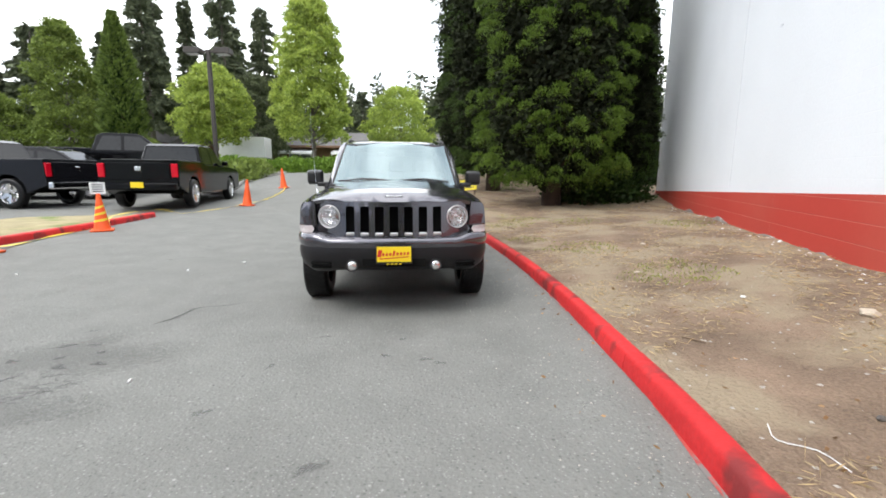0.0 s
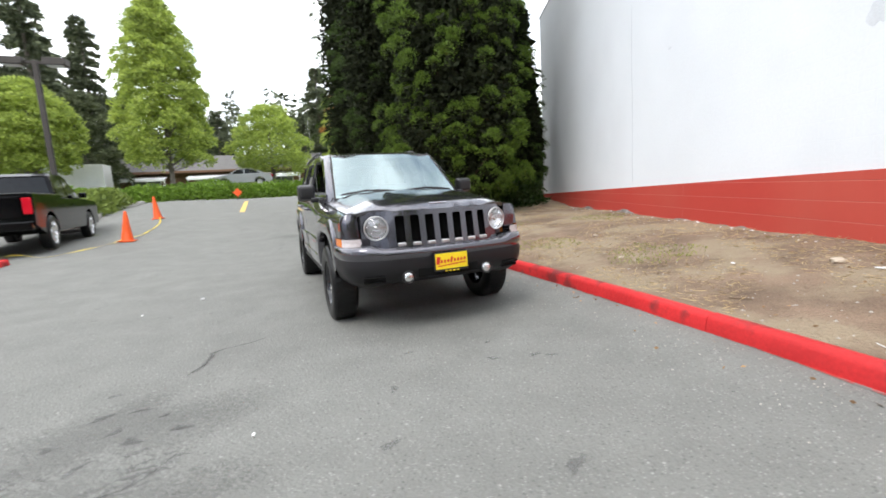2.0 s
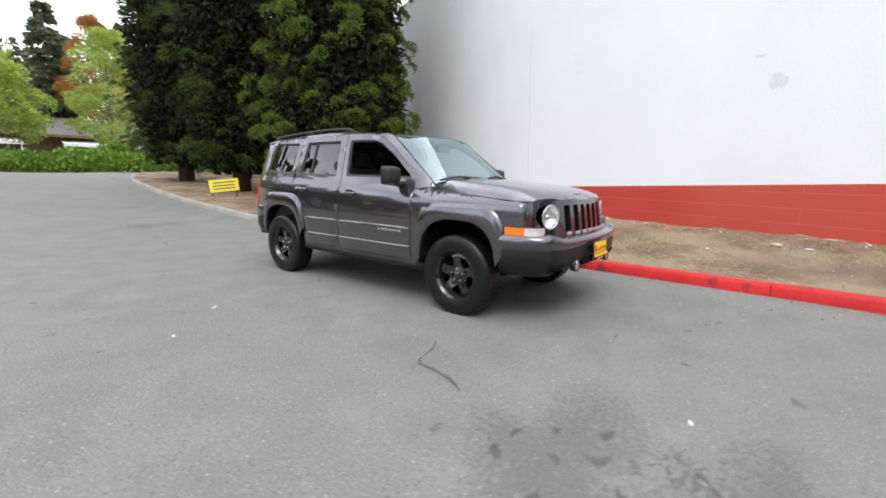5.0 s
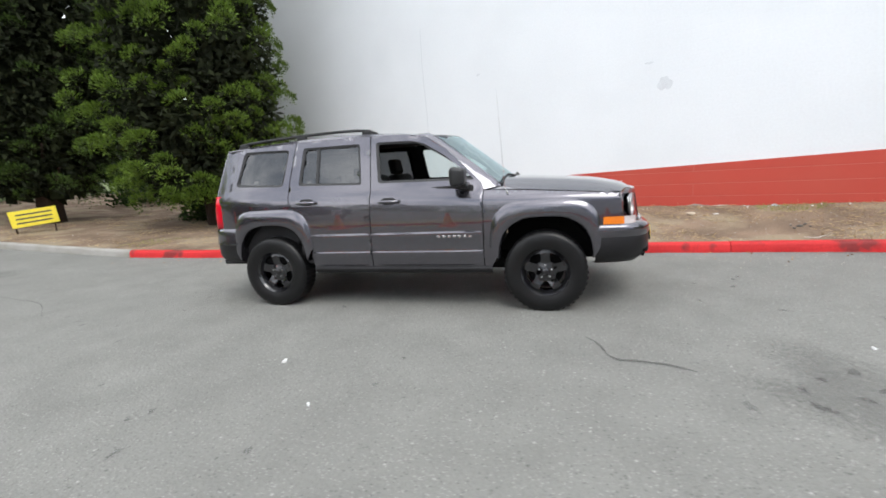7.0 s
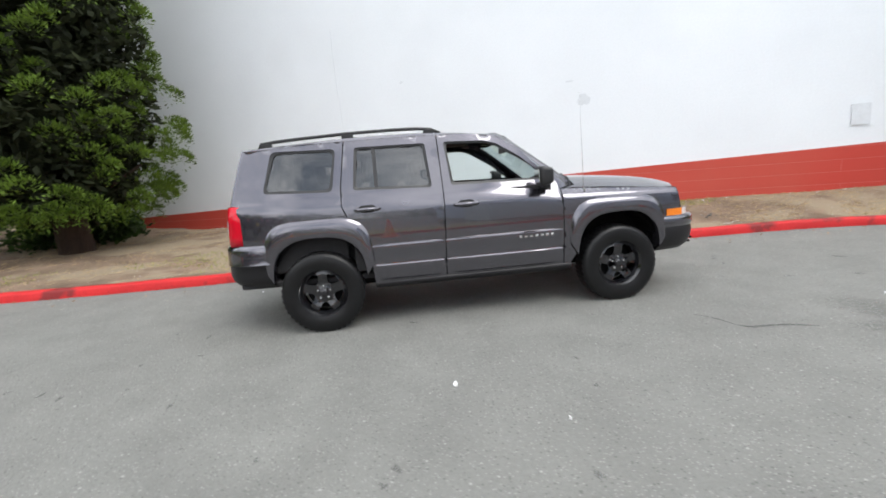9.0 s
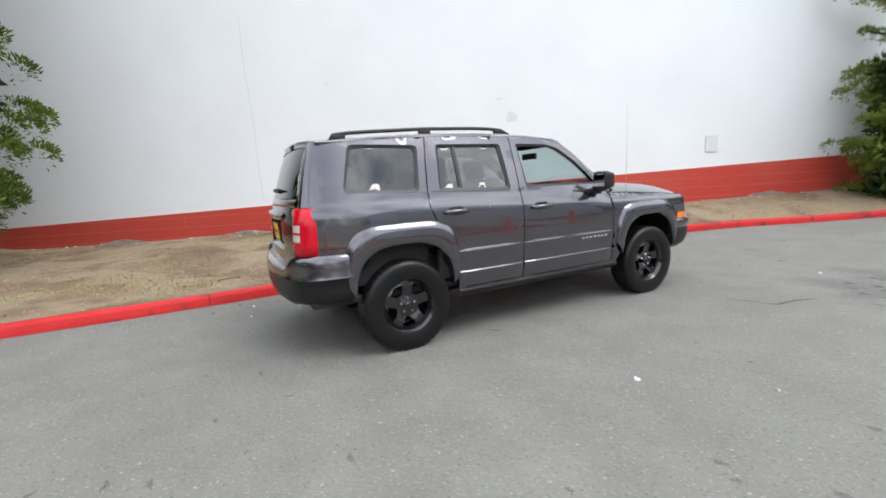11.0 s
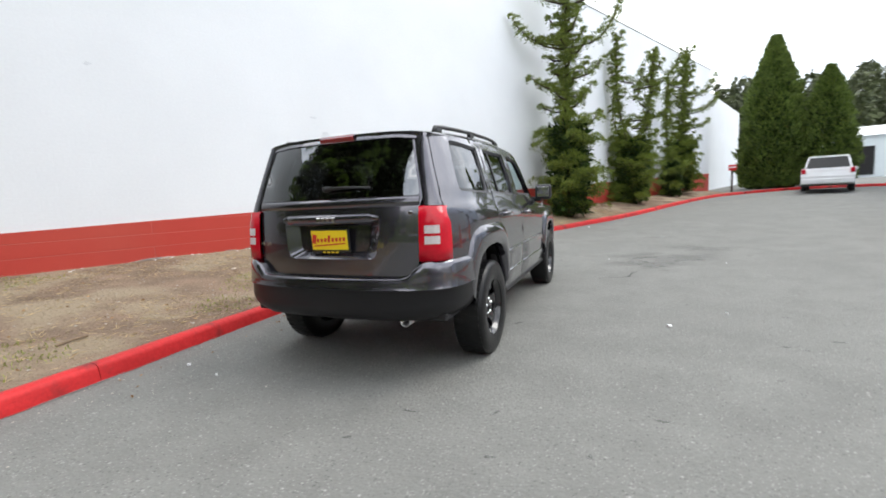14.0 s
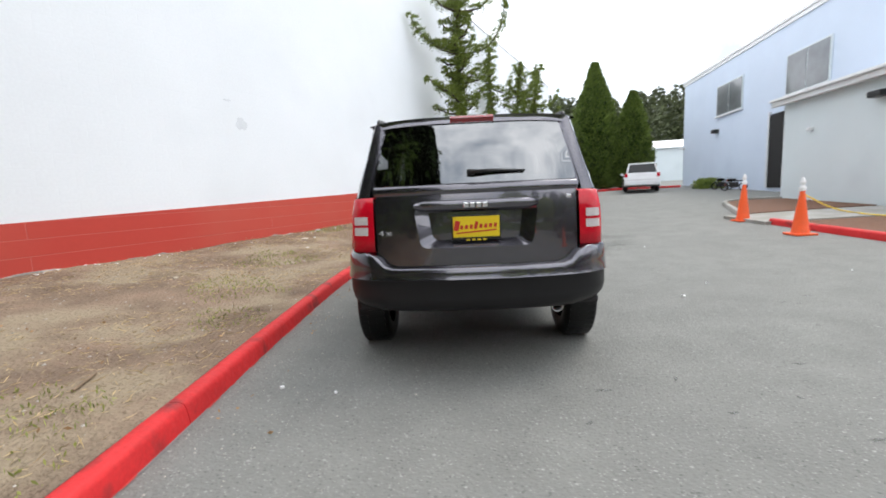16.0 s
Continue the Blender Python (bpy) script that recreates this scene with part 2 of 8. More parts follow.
def leaf_material(name, colour, spread=0.5, gloss=0.55, through_leaf=0.12, cloud=1.1):
    """Foliage whose tone changes from leaf to leaf."""
    m = bpy.data.materials.new(name)
    m.use_nodes = True
    nodes, links = m.node_tree.nodes, m.node_tree.links
    bsdf = nodes["Principled BSDF"]
    bsdf.inputs["Roughness"].default_value = gloss
    bsdf.inputs["Specular IOR Level"].default_value = 0.25
    geo = nodes.new("ShaderNodeNewGeometry")
    co = nodes.new("ShaderNodeTexCoord")
    nz = nodes.new("ShaderNodeTexNoise")
    nz.inputs["Scale"].default_value = cloud
    links.new(co.outputs["Object"], nz.inputs["Vector"])
    ad = nodes.new("ShaderNodeMath")
    ad.operation = "MULTIPLY_ADD"
    ad.inputs[1].default_value = 0.5
    links.new(geo.outputs["Random Per Island"], ad.inputs[0])
    hf = nodes.new("ShaderNodeMath")
    hf.operation = "MULTIPLY"
    hf.inputs[1].default_value = 0.5
    links.new(nz.outputs["Fac"], hf.inputs[0])
    links.new(hf.outputs[0], ad.inputs[2])
    rp = nodes.new("ShaderNodeValToRGB")
    c = np.array(colour)
    rp.color_ramp.elements[0].position, rp.color_ramp.elements[0].color = 0.15, (*np.clip(c * (1 - spread), 0, 1), 1)
    rp.color_ramp.elements[1].position, rp.color_ramp.elements[1].color = 0.85, (*np.clip(c * (1 + spread) * np.array((1.12, 1.0, 0.8)), 0, 1), 1)
    links.new(ad.outputs[0], rp.inputs["Fac"])
    links.new(rp.outputs["Color"], bsdf.inputs["Base Color"])
    bsdf.inputs["Transmission Weight"].default_value = 0.0
    bsdf.inputs["Subsurface Weight"].default_value = 0.0
    if through_leaf:
        out = nodes["Material Output"]
        tl = nodes.new("ShaderNodeBsdfTranslucent")
        links.new(rp.outputs["Color"], tl.inputs["Color"])
        ms = nodes.new("ShaderNodeMixShader")
        ms.inputs[0].default_value = through_leaf
        links.new(bsdf.outputs[0], ms.inputs[1])
        links.new(tl.outputs[0], ms.inputs[2])
        links.new(ms.outputs[0], out.inputs["Surface"])
    return m


ASPHALT = asphalt_material()
DIRT = material("dry_verge_earth", (0.215, 0.155, 0.112), 0.95, spread=0.45, scale=2.3, fine=85, bump=0.035, bump_scale=34,
                tint=(0.31, 0.25, 0.175), tint_scale=1.3, tint_cut=(0.46, 0.58), tint_amount=0.9, detail=12, spec=0.1)
LAND = material("meadow_land", (0.10, 0.13, 0.045), 0.95, spread=0.3, scale=0.5, fine=12, bump=0.03, bump_scale=10)
MULCH = material("bark_mulch", (0.15, 0.075, 0.045), 0.95, spread=0.45, scale=12, fine=70, bump=0.02, bump_scale=50)
CONCRETE = material("grey_concrete", (0.31, 0.30, 0.28), 0.9, spread=0.16, scale=3, fine=60, bump=0.004, tint=(0.24, 0.23, 0.2), tint_scale=1.6)
KERB_RED = material("red_kerb_paint", (0.56, 0.026, 0.028), 0.6, spread=0.2, scale=2.5, fine=45, bump=0.006, bump_scale=18,
                    tint=(0.16, 0.025, 0.025), tint_scale=3.4, tint_cut=(0.55, 0.64), tint_amount=0.85, per_object=0.25, spec=0.25)
WALL_WHITE = block_material("white_block_paint", (0.80, 0.83, 0.86), (0.73, 0.76, 0.79), 0.5, 0.3, 0.0022)
WALL_RED = block_material("red_block_paint", (0.50, 0.062, 0.046), (0.52, 0.10, 0.07), 0.7, 0.7, 0.006, (0.4, 0.7), (0.56, 0.20, 0.16), 7.3)

# ---------------------------------------------------------------- ground, road, kerbs
def sheet_grid(xs, ys, height):
    verts = [(x, y, height(x, y)) for y in ys for x in xs]
    w = len(xs)
    faces = [(j * w + i, j * w + i + 1, (j + 1) * w + i + 1, (j + 1) * w + i) for j in range(len(ys) - 1) for i in range(w - 1)]
    return verts, faces


def spaced(lo, hi, near_lo, near_hi, near, far):
    out, v = [], lo
    while v < hi:
        out.append(v)
        v += near if near_lo <= v < near_hi else far
    return out + [hi]


XS = spaced(-600, 600, -70, 40, 2.0, 40)
YS = spaced(-600, 900, -110, 70, 2.0, 40)
land = obj("ground", *sheet_grid(XS, YS, lambda x, y: earth(x, y) - (0.12 if -62 < x < 40 and -62 < y < 30.2 else -0.03)), LAND, smooth=True)
tagged(land, "green open land sloping up round the car park", "ground", kind="structure")
road = obj("road", *sheet_grid(spaced(-60, 38, -14, 6, 0.4, 2.0), spaced(-60, 29.6, -12, 26, 0.4, 2.0), gz), ASPHALT, smooth=True)
tagged(road, "worn grey asphalt lane with patches and stains", "road", kind="structure")

# the long wall: a point on it and its direction
WA = radians(20.23)
WD, WN = Vector((math.sin(WA), math.cos(WA), 0)), Vector((-math.cos(WA), math.sin(WA), 0))
WP = Vector((3.767, 3.1, 0))


def on_wall(y):
    return WP.x + (y - WP.y) * math.tan(WA)


KERB_EAST = smooth_line([(-6.3, -16.3, 0), (-4.7, -14.5, 0), (-3.09, -10.4, 0), (-1.56, -5.6, 0), (-0.35, -2.7, 0), (0.43, -0.9, 0), (0.98, 0.5, 0), (1.22, 1.8, 0), (1.31, 3.0, 0),
                         (1.35, 4.2, 0), (1.32, 5.8, 0), (1.20, 7.4, 0), (1.05, 8.8, 0), (0.90, 10.2, 0), (0.68, 11.95, 0)], 0.3)
KERB_NORTH = smooth_line([(0.68, 11.95, 0), (0.62, 14.0, 0), (0.52, 16.0, 0), (0.48, 18.0, 0), (0.56, 20.1, 0), (0.86, 23.2, 0), (1.8, 25.6, 0), (3.6, 27.0, 0), (7, 27.6, 0), (16, 27.9, 0)], 0.3)
KERB_SOUTH = smooth_line([(-6.3, -16.3, 0), (-7.3, -17.0, 0), (-9.2, -17.5, 0), (-12.5, -17.6, 0)], 0.3)
KERB_WEST = smooth_line([(-6.42, 0.9, 0), (-6.42, 3.0, 0), (-6.42, 6.0, 0), (-6.46, 8.4, 0), (-6.52, 11.3, 0)], 0.3)


def kerb(name, line, material_used, label, height=0.12, width=0.118, piece=2.6, chipped=0.006):
    """A cast kerb in lengths with open joints; the line is its foot on the road, the body lies to its right."""
    base = tagged(new(name), label, "kerb", kind="structure")
    n_piece = max(1, int(len(line) * 0.3 / piece))
    cuts = [round(i * (len(line) - 1) / n_piece) for i in range(n_piece + 1)]
    rnd = random.Random(len(line))
    for a, b in zip(cuts, cuts[1:]):
        verts, faces = [], []
        lift = rnd.uniform(-0.004, 0.006)
        run = line[a:b + 1]
        for i, p in enumerate(run):
            d = (line[min(a + i + 1, len(line) - 1)] - line[max(a + i - 1, 0)]).normalized()
            side = Vector((d.y, -d.x, 0))
            q = p.copy()
            if i == 0:
                q += d * 0.003
            if i == len(run) - 1:
                q -= d * 0.003
            z = gz(p.x, p.y)
            h = height + lift + chipped * noise.noise(p * 1.7)
            for s, k in ((0.0, -0.05), (0.0, 0.0), (0.012, h - 0.035), (0.022, h - 0.012), (0.045, h), (width - 0.02, h + 0.004), (width, h - 0.012), (width, -0.05)):
                s2 = s + chipped * 0.8 * noise.noise(p * 3.1 + Vector((0, 0, k * 9)))
                verts.append(q + side * s2 + Vector((0, 0, z + k)))
        m = 8
        for i in range(len(run) - 1):
            for k in range(m - 1):
                faces.append((i * m + k, (i + 1) * m + k, (i + 1) * m + k + 1, i * m + k + 1))
        faces.append(tuple(range(m)))
        faces.append(tuple((len(run) - 1) * m + k for k in range(m))[::-1])
        ob = obj("kerb_length", verts, faces, material_used, base)
        ob.data.polygons.foreach_set("use_smooth", [True] * len(ob.data.polygons))
        ob.data.set_sharp_from_angle(angle=radians(50))
    return base


kerb("kerb_east", KERB_EAST, KERB_RED, "red painted concrete kerb, scuffed and chipped, along the lane")
kerb("kerb_north", KERB_NORTH, CONCRETE, "bare grey concrete kerb curving round the trees")
kerb("kerb_south", KERB_SOUTH, KERB_RED, "red painted kerb turning before two conifers")
kerb("kerb_west", KERB_WEST[::-1], KERB_RED, "red painted kerb edging the planting bed")


def kerb_x(y):
    """The foot of the east kerb at that y."""
    line = KERB_SOUTH[:1] + KERB_EAST + KERB_NORTH
    best = min(range(len(line) - 1), key=lambda i: abs(0.5 * (line[i].y + line[i + 1].y) - y))
    a, b = line[best], line[best + 1]
    t = (y - a.y) / (b.y - a.y) if abs(b.y - a.y) > 1e-6 else 0
    return a.x + (b.x - a.x) * min(max(t, -1), 2)


def verge_z(x, y):
    """Height of the dry verge between the kerb and the wall."""
    k, w = kerb_x(y) + 0.15, on_wall(y)
    v = min(max((x - k) / max(w - k, 0.3), 0), 1.6)
    rise = 0.24 * (1 - 0.75 * 0.5 * (1 + math.tanh((y - 10.5) / 2.4)))
    lumps = 0.03 * noise.noise(Vector((x * 0.9, y * 0.9, 2))) + 0.012 * noise.noise(Vector((x * 3.1, y * 3.1, 5)))
    return gz(x, y) + 0.115 + rise * (v * v * (3 - 2 * v) if v < 1 else 1) + lumps * min(1, 6 * v)


ys = spaced(-16.3, 27.4, -5, 16, 0.16, 0.4)
COLS = 34
vv, vf = [], []
for y in ys:
    k = kerb_x(y) + 0.105
    far = on_wall(y) + 0.4 if y < 13 else on_wall(13) + 0.4 + (y - 13) * 2.5
    far = max(far, k + 0.3)
    for i in range(COLS):
        x = k + (far - k) * i / (COLS - 1)
        vv.append((x, y, verge_z(x, y)))
for j in range(len(ys) - 1):
    for i in range(COLS - 1):
        vf.append((j * COLS + i, j * COLS + i + 1, (j + 1) * COLS + i + 1, (j + 1) * COLS + i))
verge = tagged(obj("ground_verge", vv, vf, DIRT, smooth=True), "dry trampled verge of bare earth and straw between kerb and wall", "verge", kind="structure")

# ---------------------------------------------------------------- the white building with its red base
S_SOUTH, S_NORTH, WALL_TOP = -26.0, 13.95, 7.45     # along the wall from WP; its head falls to WALL_TOP in the north
HEAD_SOUTH = 8.0


def wall_at(s, z, out=0.0):
    p = WP + WD * s + WN * out
    return Vector((p.x, p.y, z))


def slab(name, s0, s1, z0, z1a, z1b, out0, out1, mat, label, category):
    """A slab along the wall: s0..s1, foot z0, head z1a to z1b, from out0 to out1 off its face; local x runs along it."""
    length = s1 - s0
    m = Matrix.Translation(wall_at(s0, 0)) @ Matrix.Rotation(math.pi / 2 - WA, 4, "Z")
    n = max(1, int(length / 0.5))
    verts, faces = [], []
    for i in range(n + 1):
        x = length * i / n
        top = z1a + (z1b - z1a) * i / n
        for yy, zz in ((out0, z0), (out1, z0), (out1, top), (out0, top)):
            verts.append((x, yy, zz))
    for i in range(n):
        for k in range(4):
            l = (k + 1) % 4
            faces.append((i * 4 + k, (i + 1) * 4 + k, (i + 1) * 4 + l, i * 4 + l))
    faces += [(0, 1, 2, 3), tuple(n * 4 + k for k in (3, 2, 1, 0))]
    ob = obj(name, verts, faces, mat)
    ob.matrix_world = m
    return tagged(ob, label, category, kind="structure")


def red_top(s):
    return 1.110 - 0.0304 * s


slab("wall_white", S_SOUTH, S_NORTH, -0.4, HEAD_SOUTH, WALL_TOP, -0.30, 0.0, WALL_WHITE, "tall windowless white painted block wall, slightly patched", "wall")
slab("wall_base_red", S_SOUTH, S_NORTH + 0.02, -0.4, red_top(S_SOUTH), red_top(S_NORTH), 0.002, 0.014, WALL_RED, "brick-red painted base course with worn lower edge", "wall")
cap = slab("trim_parapet", S_SOUTH - 0.05, S_NORTH + 0.06, 6.5, HEAD_SOUTH + 0.05, WALL_TOP + 0.05, -0.34, -0.302, CONCRETE, "thin grey metal coping along the wall head", "coping")
cap_verts = [v for v in cap.data.vertices]
for v in cap_verts:
    head = HEAD_SOUTH + (WALL_TOP - HEAD_SOUTH) * v.co.x / (S_NORTH - S_SOUTH)
    v.co = (v.co.x, 0.018 if v.co.y > -0.32 else -0.34, head + (0.04 if v.co.z > 6.6 else 0.003))
# the rest of the big building: north, south and east walls and the roof
b0, b1 = wall_at(S_SOUTH, 0, -0.3), wall_at(S_NORTH, 0, -0.3)
deep = -WN * 30


def wall_between(name, a, b, z0, z1, thick, mat, label):
    d = (b - a).normalized()
    side = Vector((d.y, -d.x, 0)) * thick
    verts = [(p.x, p.y, z) for z in (z0, z1) for p in (a, b, b + side, a + side)]
    ob = obj(name, verts, [(0, 1, 2, 3), (7, 6, 5, 4), (0, 4, 5, 1), (1, 5, 6, 2), (2, 6, 7, 3), (3, 7, 4, 0)], mat)
    return tagged(ob, label, "wall", kind="structure")


wall_between("wall_north", b1, b1 + deep, -0.4, WALL_TOP - 0.02, 0.3, WALL_WHITE, "white end wall of the large building")
wall_between("wall_south", b0 + deep, b0, -0.4, HEAD_SOUTH - 0.02, 0.3, WALL_WHITE, "white south wall of the large building")
rf = [b0 + Vector((0, 0, WALL_TOP - 0.2)), b1 + Vector((0, 0, WALL_TOP - 0.2)), b1 + deep + Vector((0, 0, WALL_TOP - 0.2)), b0 + deep + Vector((0, 0, WALL_TOP - 0.2))]
tagged(obj("roof_slab", [*rf, *[p + Vector((0, 0, 0.15)) for p in rf]], [(3, 2, 1, 0), (4, 5, 6, 7), (0, 1, 5, 4), (1, 2, 6, 5), (2, 3, 7, 6), (3, 0, 4, 7)], CONCRETE),
       "flat roof of the large building", "roof", kind="structure")
# lower wing south of the main wall, without the red base
slab("wall_wing", S_SOUTH - 9.5, S_SOUTH - 0.06, 0.2, 6.5, 7.2, -0.9, -0.55, WALL_WHITE, "white rendered wing wall stepping back beyond the red base", "wall")

# ---------------------------------------------------------------- the parked suv
PAINT = material("granite_grey_paint", (0.094, 0.090, 0.108), 0.25, metal=0.88, spread=0.06, scale=3, fine=900, coat=1.0)
PAINT.node_tree.nodes["Principled BSDF"].inputs["Coat IOR"].default_value = 1.7
TRIM = material("dark_grey_bumper_plastic", (0.013, 0.0125, 0.014), 0.42, spread=0.15, scale=6, fine=300, spec=0.3)
BLACK = material("black_plastic", (0.012, 0.012, 0.013), 0.42, spread=0.2, scale=8, fine=200)
MATT = material("matt_black_underbody", (0.006, 0.006, 0.006), 0.9, spread=0.3, scale=8, spec=0.12)
TYRE = material("tyre_rubber", (0.007, 0.007, 0.0075), 0.34, spread=0.25, scale=20, fine=200, bump=0.001, spec=0.3)
RIM = material("black_wheel_enamel", (0.007, 0.007, 0.009), 0.20, spread=0.1, scale=8, coat=0.7, spec=0.5)
CHROME = material("chrome", (0.78, 0.78, 0.79), 0.1, metal=1.0, spread=0.03)
SILVER = material("silver_paint", (0.55, 0.55, 0.56), 0.3, metal=0.7, spread=0.05)
REFLECTOR = material("lamp_reflector", (0.85, 0.85, 0.86), 0.12, metal=1.0, spread=0.05, scale=60, fine=140, bump=0.004, bump_scale=70)
TAIL_RED = material("red_lamp_lens", (0.52, 0.005, 0.018), 0.15, spread=0.12, scale=40, fine=150, spec=0.4)
STOP_RED = material("dark_red_lamp_lens", (0.22, 0.008, 0.012), 0.12, spread=0.12, scale=40, coat=0.8)
TAIL_CLEAR = material("clear_lamp_lens", (0.60, 0.54, 0.54), 0.12, spread=0.15, scale=60, fine=120, coat=0.6)
AMBER = material("amber_lens", (0.78, 0.20, 0.012), 0.14, spread=0.1, scale=50, coat=0.6)
PLATE_YELLOW = material("yellow_plate_card", (0.84, 0.62, 0.015), 0.45, spread=0.04)
PLATE_RED = material("red_plate_ink", (0.55, 0.03, 0.02), 0.5, spread=0.04)
SEAT = material("dark_seat_cloth", (0.022, 0.021, 0.022), 0.9, spread=0.25, scale=30, fine=300, bump=0.001)
GLASS_CLEAR = glass_material("clear_car_glass", (0.86, 0.95, 0.93), clear=0.86)
GLASS_SCREEN = glass_material("coated_windscreen_glass", (0.80, 0.96, 0.94), clear=0.8, sheen=0.29, coating=(0.78, 0.95, 0.98))
GLASS_TINT = glass_material("tinted_privacy_glass", (0.9, 0.95, 1.0), clear=0.12, sheen=0.10)
GLASS_REAR = glass_material("tinted_rear_glass", (0.9, 0.95, 1.0), clear=0.10, sheen=0.24)
LENS_CLEAR = glass_material("headlamp_glass", (1, 1, 1), clear=0.95)

from mathutils.geometry import delaunay_2d_cdt


def inside(poly, p):
    x, y, c = p[0], p[1], False
    j = len(poly) - 1
    for i in range(len(poly)):
        (xi, yi), (xj, yj) = poly[i], poly[j]
        if (yi > y) != (yj > y) and x < (xj - xi) * (y - yi) / (yj - yi) + xi:
            c = not c
        j = i
    return c


def rounded(poly, r, n=4):
    """A polygon with its corners rounded."""
    out = []
    for i, p in enumerate(poly):
        p, a, b = Vector(p), Vector(poly[i - 1]), Vector(poly[(i + 1) % len(poly)])
        da, db = (a - p), (b - p)
        ra, rb = min(r, da.length * 0.45), min(r, db.length * 0.45)
        s, e = p + da.normalized() * ra, p + db.normalized() * rb
        for k in range(n + 1):
            t = k / n
            q = (1 - t) ** 2 * s + 2 * t * (1 - t) * p + t * t * e
            out.append((q.x, q.y))
    return out


def dense(poly, step):
    out = []
    for i, a in enumerate(poly):
        b = poly[(i + 1) % len(poly)]
        n = max(1, int(math.hypot(b[0] - a[0], b[1] - a[1]) / step + 0.5))
        out += [(a[0] + (b[0] - a[0]) * k / n, a[1] + (b[1] - a[1]) * k / n) for k in range(n)]
    return out


def panel(outline, place, holes=(), step=0.06, lip=None, hole_lip=None):
    """A pressed panel: a flat outline with holes, laid onto a curved form by place(u, v); lip(u, v, point): where its turned-in edge ends."""
    loops = [dense(outline, step)] + [dense(h, step) for h in holes]
    pts, edges = [], []
    for loop in loops:
        o = len(pts)
        pts += loop
        edges += [(o + i, o + (i + 1) % len(loop)) for i in range(len(loop))]
    border = np.array(pts)
    us, vs = [p[0] for p in loops[0]], [p[1] for p in loops[0]]
    u = min(us) + step * 0.5
    while u < max(us):
        v = min(vs) + step * 0.5
        while v < max(vs):
            if inside(loops[0], (u, v)) and not any(inside(h, (u, v)) for h in loops[1:]):
                if ((border - (u, v)) ** 2).sum(1).min() > (0.55 * step) ** 2:
                    pts.append((u, v))
            v += step
        u += step
    rv, _, rf, orig, _, _ = delaunay_2d_cdt([Vector(p) for p in pts], edges, [], 0, 1e-6)
    faces = []
    for f in rf:
        c = [sum(rv[i][k] for i in f) / len(f) for k in (0, 1)]
        if inside(loops[0], c) and not any(inside(h, c) for h in loops[1:]):
            faces.append(tuple(f))
    verts = [Vector(place(p[0], p[1])) for p in rv]
    n_top = len(faces)
    if lip or hole_lip:
        for li, loop in enumerate(loops):
            fn = lip if li == 0 else (hole_lip or lip)
            if fn is None:
                continue
            ring = [Vector(place(*p)) for p in loop]
            o = len(verts)
            verts += ring + [Vector(fn(p[0], p[1], q)) for p, q in zip(loop, ring)]
            m = len(loop)
            faces += [(o + i, o + (i + 1) % m, o + m + (i + 1) % m, o + m + i) for i in range(m)]
    return verts, faces, n_top


def skin(name, data, mat, parent, label="", both=False, group_smooth=True):
    """Makes a panel's object, smooth on its face and crisp at its lip, with normals turned out from the car's middle."""
    verts, faces, n_top = data
    mid = Vector((0, 0.2, 0.9))
    turned = []
    for f in faces[:n_top]:
        a, b, c = (verts[i] for i in f[:3])
        turned.append(tuple(f) if (b - a).cross(c - a).dot((a + b + c) / 3 - mid) > 0 else tuple(f)[::-1])
    ob = obj(name, verts, turned + list(faces[n_top:]), mat, parent, label=label)
    if group_smooth:
        ob.data.polygons.foreach_set("use_smooth", [i < n_top for i in range(len(ob.data.polygons))])
    return ob


def loft(rows):
    """Faces between rows of equal length."""
    n = len(rows[0])
    verts = [Vector(p) for r in rows for p in r]
    faces = [(j * n + i, j * n + i + 1, (j + 1) * n + i + 1, (j + 1) * n + i) for j in range(len(rows) - 1) for i in range(n - 1)]
    return verts, faces


def sweep_plan(path, profile):
    """Sweeps rows of (out, z) along a path in plan; out is to the left of the path."""
    rows = []
    for i, p in enumerate(path):
        d = Vector(path[min(i + 1, len(path) - 1)]) - Vector(path[max(i - 1, 0)])
        d = Vector((d.x, d.y)).normalized()
        nrm = Vector((-d.y, d.x))
        rows.append([Vector((p[0] + nrm.x * o, p[1] + nrm.y * o, z)) for o, z in profile])
    return loft(rows)


def interp(v, rows):
    return float(np.interp(v, [r[0] for r in rows], [r[1] for r in rows]))


def eased(v, rows, w=0.012):
    """Like interp, with its corners rounded."""
    vs, out = [r[0] for r in rows], [r[1] for r in rows]
    return float(np.interp([v - 2 * w, v - w, v, v + w, v + 2 * w], vs, out) @ (0.1, 0.22, 0.36, 0.22, 0.1))


